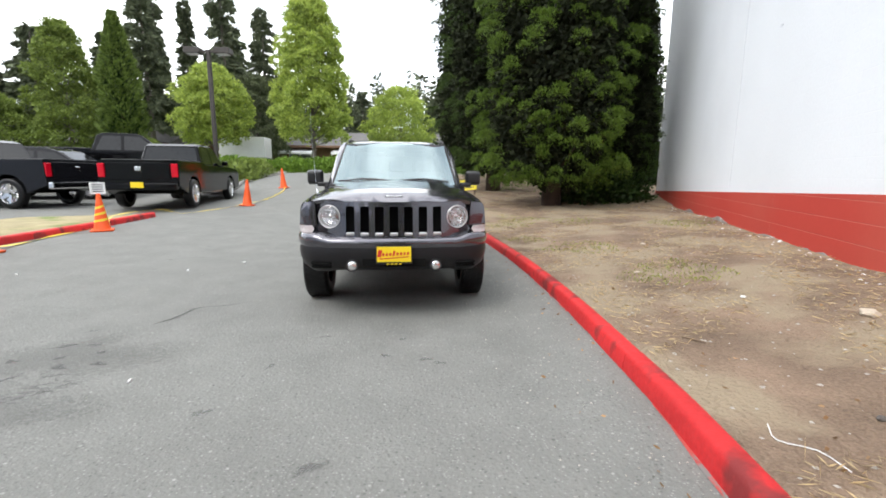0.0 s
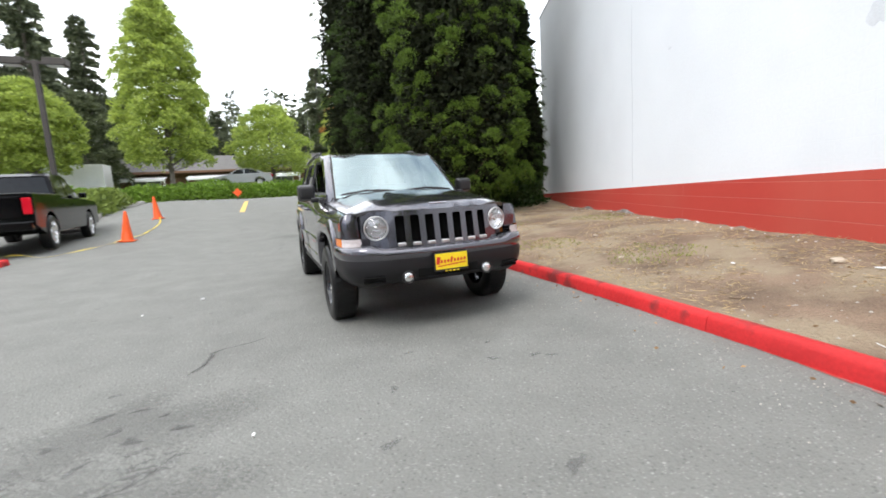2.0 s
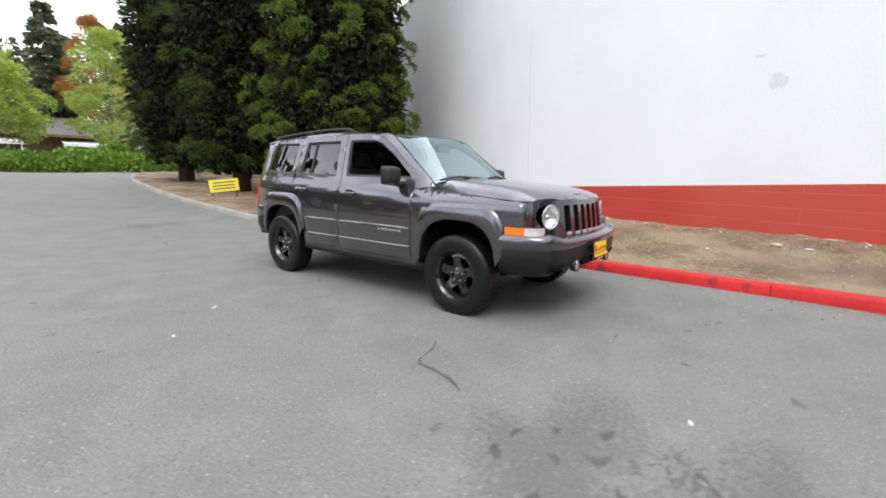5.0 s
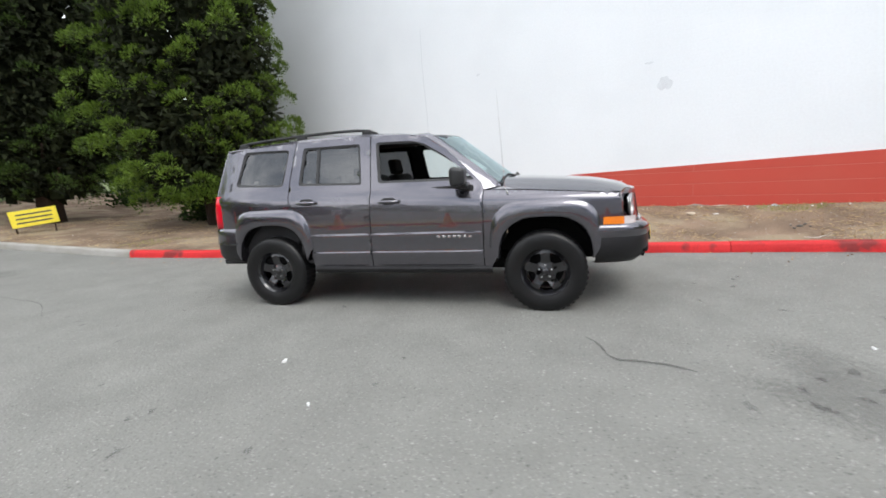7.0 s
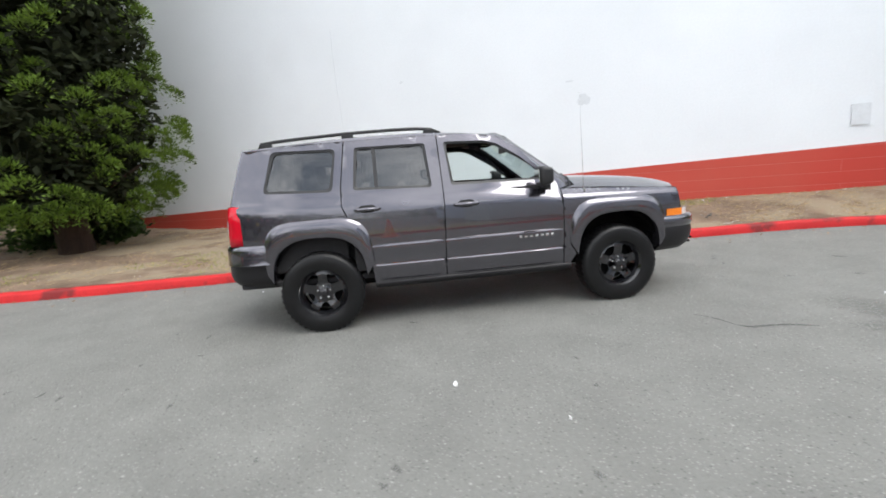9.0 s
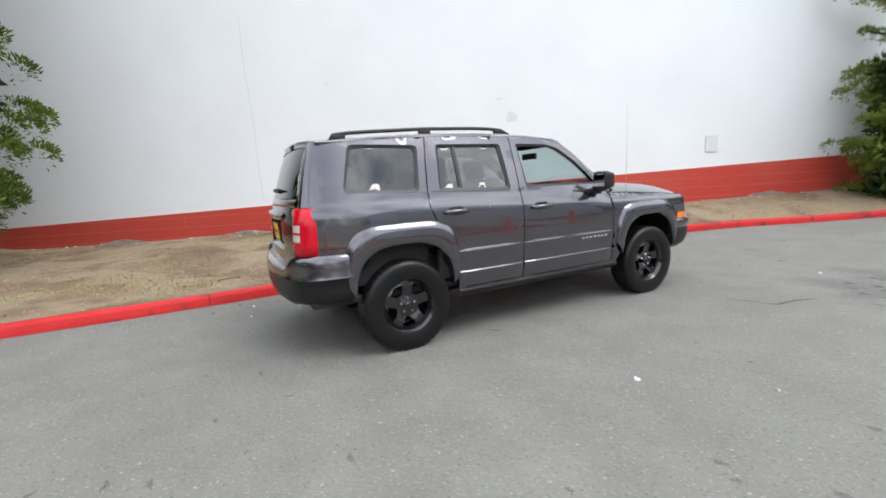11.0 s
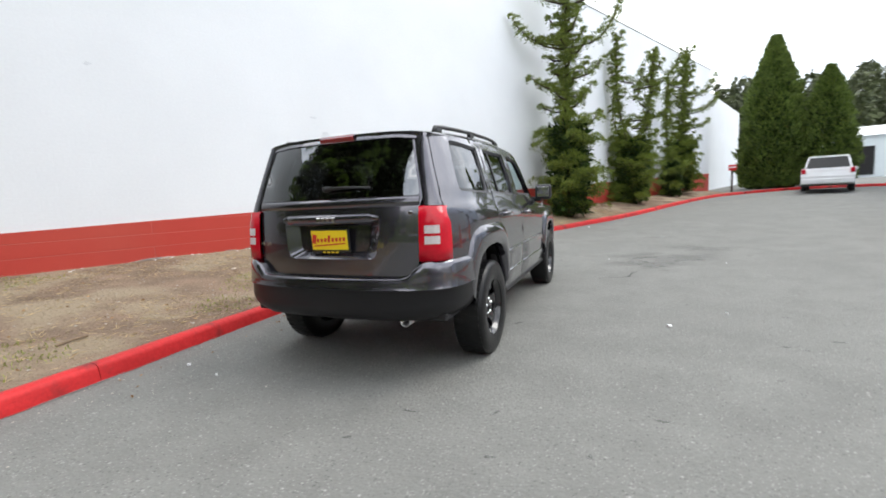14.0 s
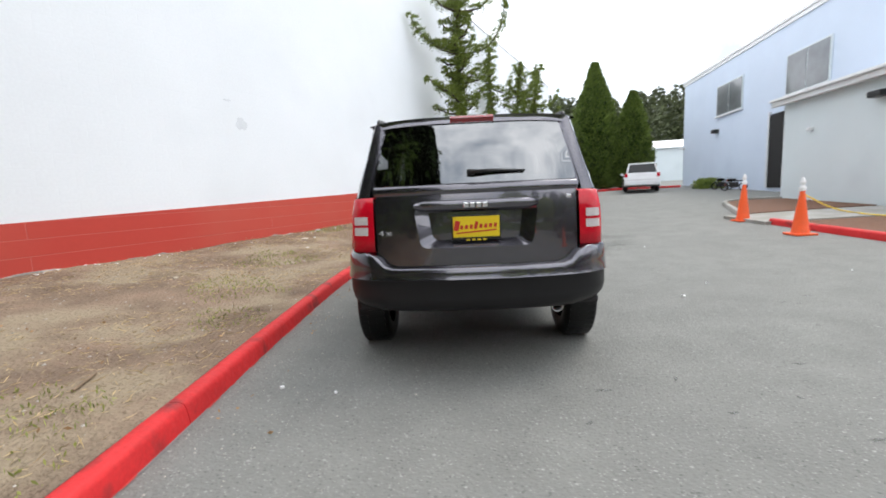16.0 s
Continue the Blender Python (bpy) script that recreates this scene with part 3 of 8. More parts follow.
def side_x(y, z):
    """Half width of the body side; the shoulder crease climbs towards the rear."""
    lift = min(max((z - 0.80) / 0.15, 0.0), 1.0) * min(max((1.36 - z) / 0.18, 0.0), 1.0)
    zz = z - 0.0365 * (y - 0.5) * lift
    x = eased(zz, [(0.28, 0.785), (0.38, 0.82), (0.50, 0.838), (0.66, 0.846), (0.82, 0.848), (0.96, 0.844), (1.03, 0.839), (1.055, 0.832), (1.085, 0.809), (1.12, 0.798), (1.16, 0.790), (1.40, 0.722), (1.55, 0.674), (1.61, 0.653), (1.66, 0.635)])
    if y < -0.9:
        x -= 0.050 * ((-0.9 - y) / 1.05) ** 2.2
    if y < -0.5 and z > 0.95:
        k = min((-0.5 - y) / 0.5, 1.0)
        x -= 0.052 * min((z - 0.95) / 0.11, 1.0) ** 2 * k * k * (3 - 2 * k) * min(max((1.16 - z) / 0.06, 0.0), 1.0)
    if y < 0 and z > 1.06:
        x -= 0.07 * min(-y / 0.8, 1.0) ** 1.2 * min((z - 1.06) / 0.12, 1.0)
    if y > 1.35:
        x -= 0.092 * ((y - 1.35) / 0.65) ** 2.2
    return x


def rear_y(x, z):
    y = eased(z, [(0.70, 2.112), (0.90, 2.106), (1.05, 2.094), (1.12, 2.084), (1.16, 2.074), (1.20, 2.060), (1.30, 2.030), (1.40, 1.998), (1.50, 1.960), (1.56, 1.932), (1.62, 1.90)])
    return y - 0.085 * (abs(x) / 0.72) ** 2.6


def hood_z(x, y):
    z = eased(y, [(-2.07, 0.99), (-2.03, 1.015), (-2.0, 1.040), (-1.95, 1.060), (-1.85, 1.082), (-1.75, 1.10), (-1.5, 1.128), (-1.2, 1.152), (-0.95, 1.165)])
    a = abs(x)
    ridge = 0.010 * math.exp(-((a - 0.5) / 0.07) ** 2) * min(1, (y + 2.0) * 3) if y > -2.0 else 0
    return z + ridge - 0.105 * (a / 0.745) ** 3.4


def roof_z(x, y):
    z = eased(y, [(-0.46, 1.562), (-0.30, 1.598), (0.0, 1.634), (0.3, 1.654), (0.6, 1.660), (1.0, 1.655), (1.5, 1.632), (1.86, 1.606), (1.95, 1.596)])
    return z - 0.035 * (abs(x) / 0.65) ** 4


def side_top(y):
    """Where the body side ends under the roof."""
    return interp(y, [(-0.30, 1.548), (-0.1, 1.588), (0.3, 1.600), (1.07, 1.597), (1.5, 1.580), (1.86, 1.556)])


def arch(cy, r=0.40, top=0.835, n=24, z0=0.36, square=3.0):
    """A wheel opening with a flat top and rounded shoulders, from front to back."""
    out = []
    for k in range(n + 1):
        t = math.pi * k / n
        c, s = -math.cos(t), math.sin(t)
        out.append((cy + r * abs(c) ** (2 / square) * (1 if c > 0 else -1), z0 + (top - z0) * s ** (2 / square)))
    return out


def ellipse(cx, cy, rx, ry, n=28):
    return [(cx + rx * math.cos(2 * math.pi * k / n), cy + ry * math.sin(2 * math.pi * k / n)) for k in range(n)]


def build_suv(m):
    suv = thing("suv", m, "dark grey metallic boxy suv parked on the lane, front window open", "car")
    FY, RY, R = -1.3175, 1.3175, 0.347

    def side_place(s, off=0.0):
        return lambda u, v: (s * (side_x(u, v) + off), u, v)

    def glass_place(s):
        """Side panes: evenly bowed between the sill line and the roof."""
        def place(u, v):
            k = (v - 1.16) / 0.385
            return (s * (side_x(u, 1.16) * (1 - k) + side_x(u, 1.545) * k + 0.016 * k * (1 - k) - 0.022), u, v)
        return place

    def inward(s, d=0.03):
        return lambda u, v, p: (p.x - s * d, p.y, p.z)

    wf = rounded([(0.157, 1.165), (0.190, 1.537), (-0.16, 1.526), (-0.28, 1.492), (-0.46, 1.378), (-0.57, 1.285), (-0.73, 1.15)], 0.03)
    wr = rounded([(0.321, 1.160), (0.350, 1.537), (0.950, 1.540), (0.985, 1.183)], 0.03)
    wq = rounded([(1.156, 1.182), (1.105, 1.538), (1.640, 1.548), (1.722, 1.207)], 0.045)
    af, ar = arch(FY), arch(RY)
    for s, side in ((-1, "right"), (1, "left")):
        # fender, doors, quarter panel
        fender = [(-0.805, 0.40), (-0.815, 1.056), (-1.2, 1.034), (-1.6, 1.006), (-1.90, 0.982), (-1.93, 0.80), (-1.79, 0.74)] + [p for p in af if p[1] > 0.42]
        fender = fender[:7] + [p for p in af if p[1] > 0.42] + [(-0.868, 0.40)]
        skin("front_fender", panel(fender, side_place(s), step=0.024, lip=inward(s)), PAINT, suv)
        door_f = [(-0.797, 0.40), (0.250, 0.40), (0.225, 1.09), (0.240, 1.599), (-0.10, 1.588), (-0.29, 1.548), (-0.47, 1.435), (-0.785, 1.125), (-0.808, 1.056)]
        d1 = skin("front_door", panel(door_f, side_place(s), [wf], 0.05, inward(s), inward(s, 0.05)), PAINT, suv)
        rear_cut = [(0.872, 0.40), (0.885, 0.60), (0.94, 0.78), (1.03, 0.93), (1.085, 1.06)]
        door_r = [(0.258, 0.40)] + rear_cut + [(1.082, 1.20), (1.030, 1.597), (0.249, 1.600), (0.233, 1.09)]
        d2 = skin("rear_door", panel(door_r, side_place(s), [wr], 0.05, inward(s), inward(s, 0.04)), PAINT, suv)
        quarter = [(1.039, 1.597), (1.091, 1.20), (1.093, 1.06), (1.04, 0.93), (0.95, 0.78)] + [p for p in ar if p[1] > 0.6][1:] + [(1.76, 0.76), (1.96, 0.78), (1.965, 1.05), (1.95, 1.16), (1.895, 1.40), (1.86, 1.556), (1.5, 1.580)]
        skin("quarter_panel", panel(quarter, side_place(s), [wq], 0.045, inward(s), inward(s, 0.03)), PAINT, suv)
        # glass, set in from the skin
        for nm, hole, mat, lab in (("front_window", wf, None, ""), ("rear_window", wr, GLASS_TINT, "dark tinted glass"), ("quarter_window", wq, GLASS_TINT, "dark tinted glass")):
            if nm == "front_window":
                if s < 0:
                    continue
                mat = GLASS_CLEAR
            g = skin(nm, panel(hole, glass_place(s), step=0.06), mat, suv, lab)
            g.visible_shadow = False
        # black frames round the openings
        for nm, hole in (("window_frame", wf), ("window_frame", wr), ("window_frame", wq)):
            cx, cy = sum(p[0] for p in hole) / len(hole), sum(p[1] for p in hole) / len(hole)
            inner = [(cx + (x - cx) * (1 - 0.022 / max(abs(x - cx), 0.12)), cy + (z - cy) * (1 - 0.02 / max(abs(z - cy), 0.1))) for x, z in hole]
            rows = [[(s * (side_x(*p) - 0.006), *p) for p in hole + hole[:1]], [(s * (side_x(*p) - 0.012), *p) for p in inner + inner[:1]], [(s * (side_x(*p) - 0.03), *p) for p in inner + inner[:1]]]
            obj(nm, *loft(rows), BLACK, suv, smooth=False, label="black rubber window frame")
        bar = [[(s * (side_x(y, z) + o), y, z) for z in (1.18, 1.3, 1.42, 1.535)] for y, o in ((0.775, -0.03), (0.775, -0.012), (0.805, -0.012), (0.805, -0.03))]
        obj("window_bar", *loft(bar), BLACK, suv)
        # door cladding, two stepped ridges
        for door, y0, y1 in ((d1, -0.79, 0.243), (d2, 0.266, 0.862)):
            rows = []
            for y in np.linspace(y0, y1, 9):
                tip = 0.02 if y1 > 0.5 and y > y1 - 0.01 else 0.0
                end = 0.016 if abs(y - y0) < 1e-6 or abs(y - y1) < 1e-6 else 0.0
                rows.append([(s * (side_x(y, z) + o - end), y + tip * (z - 0.4) / 0.3, z) for o, z in ((-0.006, 0.722), (0.008, 0.716), (0.018, 0.706), (0.020, 0.698), (0.014, 0.66), (0.010, 0.56), (0.012, 0.546), (0.021, 0.537), (0.022, 0.530), (0.018, 0.49), (0.012, 0.42), (-0.006, 0.402))])
            cl = obj("cladding", *loft(rows), PAINT, door, smooth=True)
            cl.data.set_sharp_from_angle(angle=radians(30))
        # handles
        for door, hy, hz in ((d1, 0.045, 0.997), (d2, 0.880, 1.020)):
            x0 = s * side_x(hy, hz)
            pts = [(x0 - s * 0.004, hy - 0.105, hz), (x0 + s * 0.028, hy - 0.085, hz), (x0 + s * 0.036, hy, hz + 0.002), (x0 + s * 0.028, hy + 0.085, hz), (x0 - s * 0.004, hy + 0.105, hz)]
            obj("handle", *tube(pts, [0.012, 0.015, 0.017, 0.015, 0.012], 8), PAINT, door, smooth=True)
            cup = [[(x0 + s * (0.003 + 0.002 * k), hy + a * (0.075 - 0.02 * k), hz + 0.004 + b * (0.032 - 0.008 * k)) for a, b in ((-1, -.4), (-.6, -1), (.6, -1), (1, -.4), (1, .4), (.6, 1), (-.6, 1), (-1, .4), (-1, -.4))] for k in range(2)]
            cv, cf2 = loft(cup)
            cf2.append(tuple(range(9, 17)))
            obj("handle_recess", cv, cf2, BLACK, door)
        # flares over the wheels
        for nm, cy in (("front_flare", FY), ("rear_flare", RY)):
            inner = arch(cy, 0.385, 0.815, 30, 0.36, 3.0)
            outer = arch(cy, 0.462, 0.972 if cy > 0 else 0.958, 30, 0.36, 4.6)
            rows = []
            for (yi, zi), (yo, zo) in zip(inner, outer):
                row = []
                for t, o in ((0.0, -0.16), (0.0, 0.014), (0.06, 0.026), (0.2, 0.031), (0.58, 0.029), (0.74, 0.024), (0.90, 0.010), (1.0, -0.004)):
                    y, z = yi + (yo - yi) * t, zi + (zo - zi) * t
                    row.append((s * (side_x(y, z) + o), y, z))
                rows.append(row)
            rows = [r for r in rows if r[1][2] > 0.40]
            fl = obj(nm, *loft(rows), PAINT, suv, smooth=True)
            fl.data.set_sharp_from_angle(angle=radians(38))
        # sill
        sill = [[(s * (side_x(y, 0.40) - 0.004), y, 0.398), (s * (side_x(y, 0.38) + 0.006), y, 0.392), (s * (side_x(y, 0.38) + 0.018), y, 0.376), (s * (side_x(y, 0.36) + 0.004), y, 0.348), (s * 0.77, y, 0.325), (s * 0.68, y, 0.315)] for y in np.linspace(-0.87, 0.87, 10)]
        obj("sill", *loft(sill), TRIM, suv, smooth=True)
        # pillars at the windscreen and beside the tailgate
        a_line = [(-0.808, 1.062), (-0.785, 1.125), (-0.63, 1.28), (-0.47, 1.435), (-0.29, 1.552), (-0.18, 1.578)]
        g_line = [(0.675, -0.955, 1.085), (0.668, -0.895, 1.15), (0.645, -0.715, 1.29), (0.62, -0.53, 1.432), (0.592, -0.37, 1.552), (0.58, -0.30, 1.592)]
        rows = []
        for (y, z), g in zip(a_line, g_line):
            p, q = Vector((s * side_x(y, z), y - 0.003, z)), Vector((s * g[0], g[1], g[2]))
            mid = (p + q) / 2 + Vector((s * 0.005, -0.004, 0.002))
            rows.append([p, mid, q, q + Vector((0, 0.03, -0.012))])
        obj("windscreen_pillar", *loft(rows), PAINT, suv, smooth=True).data.set_sharp_from_angle(angle=radians(35))
        rows = []
        for z, yq, xg in ((1.125, 1.955, 0.640), (1.17, 1.947, 0.636), (1.25, 1.930, 0.616), (1.36, 1.905, 0.588), (1.47, 1.880, 0.560), (1.545, 1.862, 0.540), (1.574, 1.853, 0.532)):
            p, q = Vector((s * (side_x(yq, z) - 0.004), yq - 0.012, z)), Vector((s * xg, rear_y(xg, z), z))
            mid = (p + q) / 2 + Vector((s * 0.026, 0.026, 0))
            rows.append([p, p.lerp(mid, 0.55) + Vector((s * 0.005, 0.004, 0)), mid, q.lerp(mid, 0.5) + Vector((s * 0.003, 0.005, 0)), q, q + Vector((-s * 0.005, -0.03, 0))])
        obj("rear_pillar", *loft(rows), PAINT, suv, smooth=True).data.set_sharp_from_angle(angle=radians(35))
        # edge of the roof over the doors
        rows = []
        for y in np.linspace(-0.30, 1.86, 14):
            zs = side_top(y)
            rows.append([(s * side_x(y, zs), y, zs + 0.003), (s * 0.645, y, roof_z(0.645, y) - 0.008), (s * 0.632, y, roof_z(0.632, y) + 0.001)])
        obj("roof_rail_edge", *loft(rows), PAINT, suv, smooth=True)
        # corner between fascia and fender, with the marker lamp
        rows = []
        for z in (0.785, 0.86, 0.92, 0.975, 0.99):
            xf = interp(z, [(0.78, 0.655), (1.0, 0.672)])
            yf = -1.945 + (z - 0.8) * 0.08
            p, q = Vector((s * xf, yf, z)), Vector((s * side_x(-1.90, z), -1.90 + (0.02 if z > 0.95 else 0), min(z, 0.98)))
            mid = (p + q) / 2 + Vector((s * 0.014, -0.014, 0))
            rows.append([p, p.lerp(mid, 0.5) + Vector((0, -0.004, 0)), mid, q.lerp(mid, 0.5) + Vector((s * 0.004, -0.006, 0)), q])
        obj("fender_corner", *loft(rows), PAINT, suv, smooth=True)
        rows = []
        for z, tip in ((0.736, 0.02), (0.765, 0.0), (0.797, 0.012)):
            row = []
            for k in range(9):
                t = k / 8
                xx = 0.652 + tip + (side_x(-1.80, z) - 0.652 - tip) * (1 - (1 - t) ** 2) + 0.010
                yy = -2.035 + (2.035 - 1.775) * t ** 2.0
                row.append((s * xx, yy - 0.004, z))
            rows.append(row)
        clear = obj("marker_lamp", *loft([r[:6] for r in rows]), TAIL_CLEAR, suv, label="clear and amber corner lamp")
        obj("amber_lens", *loft([r[5:] for r in rows]), AMBER, clear, label="amber lens")
        # tail lamp round the corner
        rows = []
        zs = [0.792, 0.798, 0.875, 0.91, 0.945, 0.985, 1.02, 1.118, 1.126]
        for j, z in enumerate(zs):
            edge = 0.03 if j in (0, len(zs) - 1) else 0.0
            row = []
            for k in range(9):
                t = k / 8
                xi = 0.617
                yi = rear_y(xi, z)
                x1, y1 = side_x(1.90, z), 1.895
                a = t * math.pi / 2
                xx, yy = xi + (x1 - 0.006 - xi) * math.sin(a) ** 0.8, y1 + (yi + 0.020 - y1) * math.cos(a) ** 0.55
                row.append((s * (xx - edge), yy - edge, z))
            rows.append(row)
        lamp = obj("tail_lamp", *loft(rows), TAIL_RED, suv, smooth=False, label="red tail lamp with two clear bands")
        lamp.data.polygons.foreach_set("use_smooth", [True] * len(lamp.data.polygons))
        for z0, z1 in ((0.898, 0.946), (0.962, 1.010)):
            rr = []
            for z in (z0, z1):
                row = []
                for k in range(7):
                    a = (0.10 + 0.42 * k / 6) * math.pi / 2
                    xi = 0.617
                    yi = rear_y(xi, z)
                    x1, y1 = side_x(1.90, z), 1.895
                    row.append((s * (xi + (x1 - 0.006 - xi) * math.sin(a) ** 0.8 + 0.002), y1 + (yi + 0.020 - y1) * math.cos(a) ** 0.55 + 0.003, z))
                rr.append(row)
            obj("reversing_lens", *loft(rr), TAIL_CLEAR, lamp, label="clear reversing lens")
        # mirror
        bmm = box_bm((0.178, 0.125, 0.165), (s * 0.902, -0.625, 1.182), 0.04, 4)
        for v in bmm.verts:
            if v.co.y < -0.63:
                v.co.x = s * 0.902 + (v.co.x - s * 0.902) * 0.88
                v.co.z = 1.182 + (v.co.z - 1.182) * 0.84
        mir = part("door_mirror", bmm, BLACK, suv, "black plastic door mirror", smooth=True)
        part("mirror_glass", box_bm((0.128, 0.006, 0.108), (s * 0.902, -0.5615, 1.183), 0.002, 1), CHROME, mir)
        part("mirror_arm", box_bm((0.14, 0.07, 0.05), (s * 0.80, -0.66, 1.105), 0.015, 2), BLACK, mir, smooth=True)
        # roof bar
        rail = [(s * 0.60, 0.20, roof_z(0.6, 0.2) - 0.004), (s * 0.605, 0.28, roof_z(0.6, 0.28) + 0.028)] + [(s * 0.607, y, roof_z(0.6, y) + 0.036) for y in np.linspace(0.4, 1.6, 7)] + [(s * 0.605, 1.72, roof_z(0.6, 1.66) + 0.026), (s * 0.60, 1.74, roof_z(0.6, 1.74) - 0.006)]
        rl = obj("roof_bar", *tube(rail, 0.014, 8), BLACK, suv, smooth=True)
        for y in (0.30, 1.0, 1.68):
            part("rail_foot", box_bm((0.03, 0.10, 0.034), (s * 0.605, y, roof_z(0.6, y) + 0.012), 0.008, 2), BLACK, rl)
        # wheel housing
        for cy in (FY, RY):
            rows = []
            for k in range(13):
                t = math.pi * (0.09 + 0.82 * k / 12)
                y, z = cy - 0.42 * math.cos(t), 0.36 + 0.48 * math.sin(t)
                rows.append([(s * 0.81, y, z), (s * 0.50, y, z)])
            hv, hf = loft(rows)
            hv += [Vector((s * 0.52, cy, 0.36))]
            for k in range(12):
                hf.append((2 * k + 1, 2 * k + 3, len(hv) - 1))
            obj("wheel_housing", hv, hf, MATT, suv)

    # bonnet, roof, windscreen, tailgate
    hood = [(-0.748, -0.86), (-0.70, -0.97), (0.70, -0.97), (0.748, -0.86), (0.746, -1.6), (0.728, -1.82), (0.675, -1.925), (0.40, -2.04), (0, -2.07), (-0.40, -2.04), (-0.675, -1.925), (-0.728, -1.82), (-0.746, -1.6)]
    skin("bonnet", panel(hood, lambda u, v: (u, v, hood_z(u, v)), step=0.05, lip=lambda u, v, p: (p.x * 0.996, p.y + (0.006 if v < -1.8 else 0), p.z - 0.03)), PAINT, suv)
    roof = [(-0.632, -0.26), (-0.60, -0.36), (-0.45, -0.435), (0, -0.468), (0.45, -0.435), (0.60, -0.36), (0.632, -0.26), (0.632, 1.83), (0.58, 1.895), (0.3, 1.925), (0, 1.93), (-0.3, 1.925), (-0.58, 1.895), (-0.632, 1.83)]
    rf_ = skin("roof_panel", panel(roof, lambda u, v: (u, v, roof_z(u, v)), step=0.1, lip=lambda u, v, p: (p.x * 0.99, p.y, p.z - 0.035)), PAINT, suv)
    ws = []
    for t in np.linspace(0, 1, 8):
        hw, yc, zc = 0.672 + (0.59 - 0.672) * t, -1.045 + (-0.455 + 1.045) * t, 1.115 + (1.578 - 1.115) * t
        ws.append([(hw * u, yc + 0.10 * u * u, zc - 0.012 * u * u) for u in np.linspace(-1, 1, 13)])
    wsn = obj("windscreen", *loft(ws), GLASS_SCREEN, suv, smooth=True, label="clear raked windscreen")
    wsn.visible_shadow = False
    edge = []
    for o in (0.0, 0.045):
        edge.append([(Vector(p) + Vector((0, 0, 0.0))).lerp(Vector((0, -0.72, 1.36)), o * 0.6) - Vector((0, 0.002, -0.002)) for p in [r[0] for r in ws] + ws[-1][1:] + [r[-1] for r in ws[::-1]][1:] + ws[0][::-1][1:]])
    obj("windscreen_seal", *loft(edge), BLACK, suv)
    obj("cowl", *loft([[(x, -0.93 - 0.09 * (1 - (x / 0.7) ** 2), hood_z(x, -0.95) - 0.035) for x in np.linspace(-0.72, 0.72, 11)], [(x, -1.045 + 0.10 * (x / 0.672) ** 2 + 0.02, 1.118) for x in np.linspace(-0.69, 0.69, 11)]]), BLACK, suv)
    for x0, x1 in ((-0.60, -0.03), (0.02, 0.58)):
        def on_ws(x, t):
            hw, yc, zc = 0.672 + (0.59 - 0.672) * t, -1.045 + 0.59 * t, 1.115 + 0.463 * t
            u = x / hw
            return Vector((x, yc + 0.10 * u * u - 0.016, zc - 0.012 * u * u + 0.012))
        blade = [on_ws(x0 + (x1 - x0) * k / 6, 0.05 + 0.05 * math.sin(math.pi * k / 6)) for k in range(7)]
        wp = obj("wiper", *tube(blade, 0.009, 6), BLACK, suv)
        obj("wiper_arm", *tube([on_ws(x1 - 0.04, -0.03), on_ws((x0 + x1) / 2 + 0.05, 0.06) + Vector((0, -0.01, 0.012)), on_ws((x0 + x1) / 2 - 0.05, 0.10) + Vector((0, -0.008, 0.008))], 0.010, 6), BLACK, wp)

    gate_glass = rounded([(-0.614, 1.190), (0.614, 1.190), (0.530, 1.548), (-0.530, 1.548)], 0.03)
    gate = rounded([(-0.545, 0.70), (0.545, 0.70), (0.604, 0.765), (0.612, 1.13), (0.630, 1.17), (0.532, 1.592), (-0.532, 1.592), (-0.630, 1.17), (-0.612, 1.13), (-0.604, 0.765)], 0.02)
    gate_hole = rounded([(-0.600, 1.200), (0.600, 1.200), (0.520, 1.537), (-0.520, 1.537)], 0.03)
    recess = rounded([(-0.372, 1.055), (0.372, 1.055), (0.335, 0.808), (-0.335, 0.808)], 0.05)
    tg = skin("tailgate", panel(gate, lambda u, v: (u, rear_y(u, v), v), [gate_hole, recess], 0.05, lambda u, v, p: (p.x, p.y - 0.03, p.z), lambda u, v, p: (p.x * 0.97, p.y - 0.035, 0.96 + (p.z - 0.96) * 0.97) if v > 1.15 else (p.x * 0.76, p.y - 0.05, 1.02 + (p.z - 1.02) * 0.78)), PAINT, suv)
    gg = skin("rear_glass", panel(gate_glass, lambda u, v: (u, rear_y(u, v) + 0.004, v), step=0.06, lip=lambda u, v, p: (p.x, p.y - 0.012, p.z)), GLASS_REAR, tg, "dark tinted rear glass")
    gg.visible_shadow = False
    skin("number_recess", panel([(x * 0.77, 1.02 + (z - 1.02) * 0.79) for x, z in recess], lambda u, v: (u, rear_y(u, v) - 0.048, v), step=0.08), PAINT, tg)
    # the moulded ledge under the glass
    ledge = [[(x, rear_y(x, z) + o, z) for o, z in ((0.0, 1.186), (0.007, 1.180), (0.012, 1.166), (0.010, 1.140), (0.0, 1.128))] for x in np.linspace(-0.612, 0.612, 25)]
    obj("gate_ledge", *loft(ledge), PAINT, tg, smooth=True)
    grip = []
    for x in np.linspace(-0.368, 0.368, 13):
        yb = rear_y(x, 1.06)
        e = 0.012 if abs(x) > 0.33 else 0.0
        grip.append([(x, yb - 0.002, 1.092 - e), (x, yb + 0.024 - e, 1.086 - e), (x, yb + 0.034 - e, 1.066), (x, yb + 0.026 - e, 1.036 + e), (x, yb - 0.03, 1.020 + e)])
    gv, gf = loft(grip)
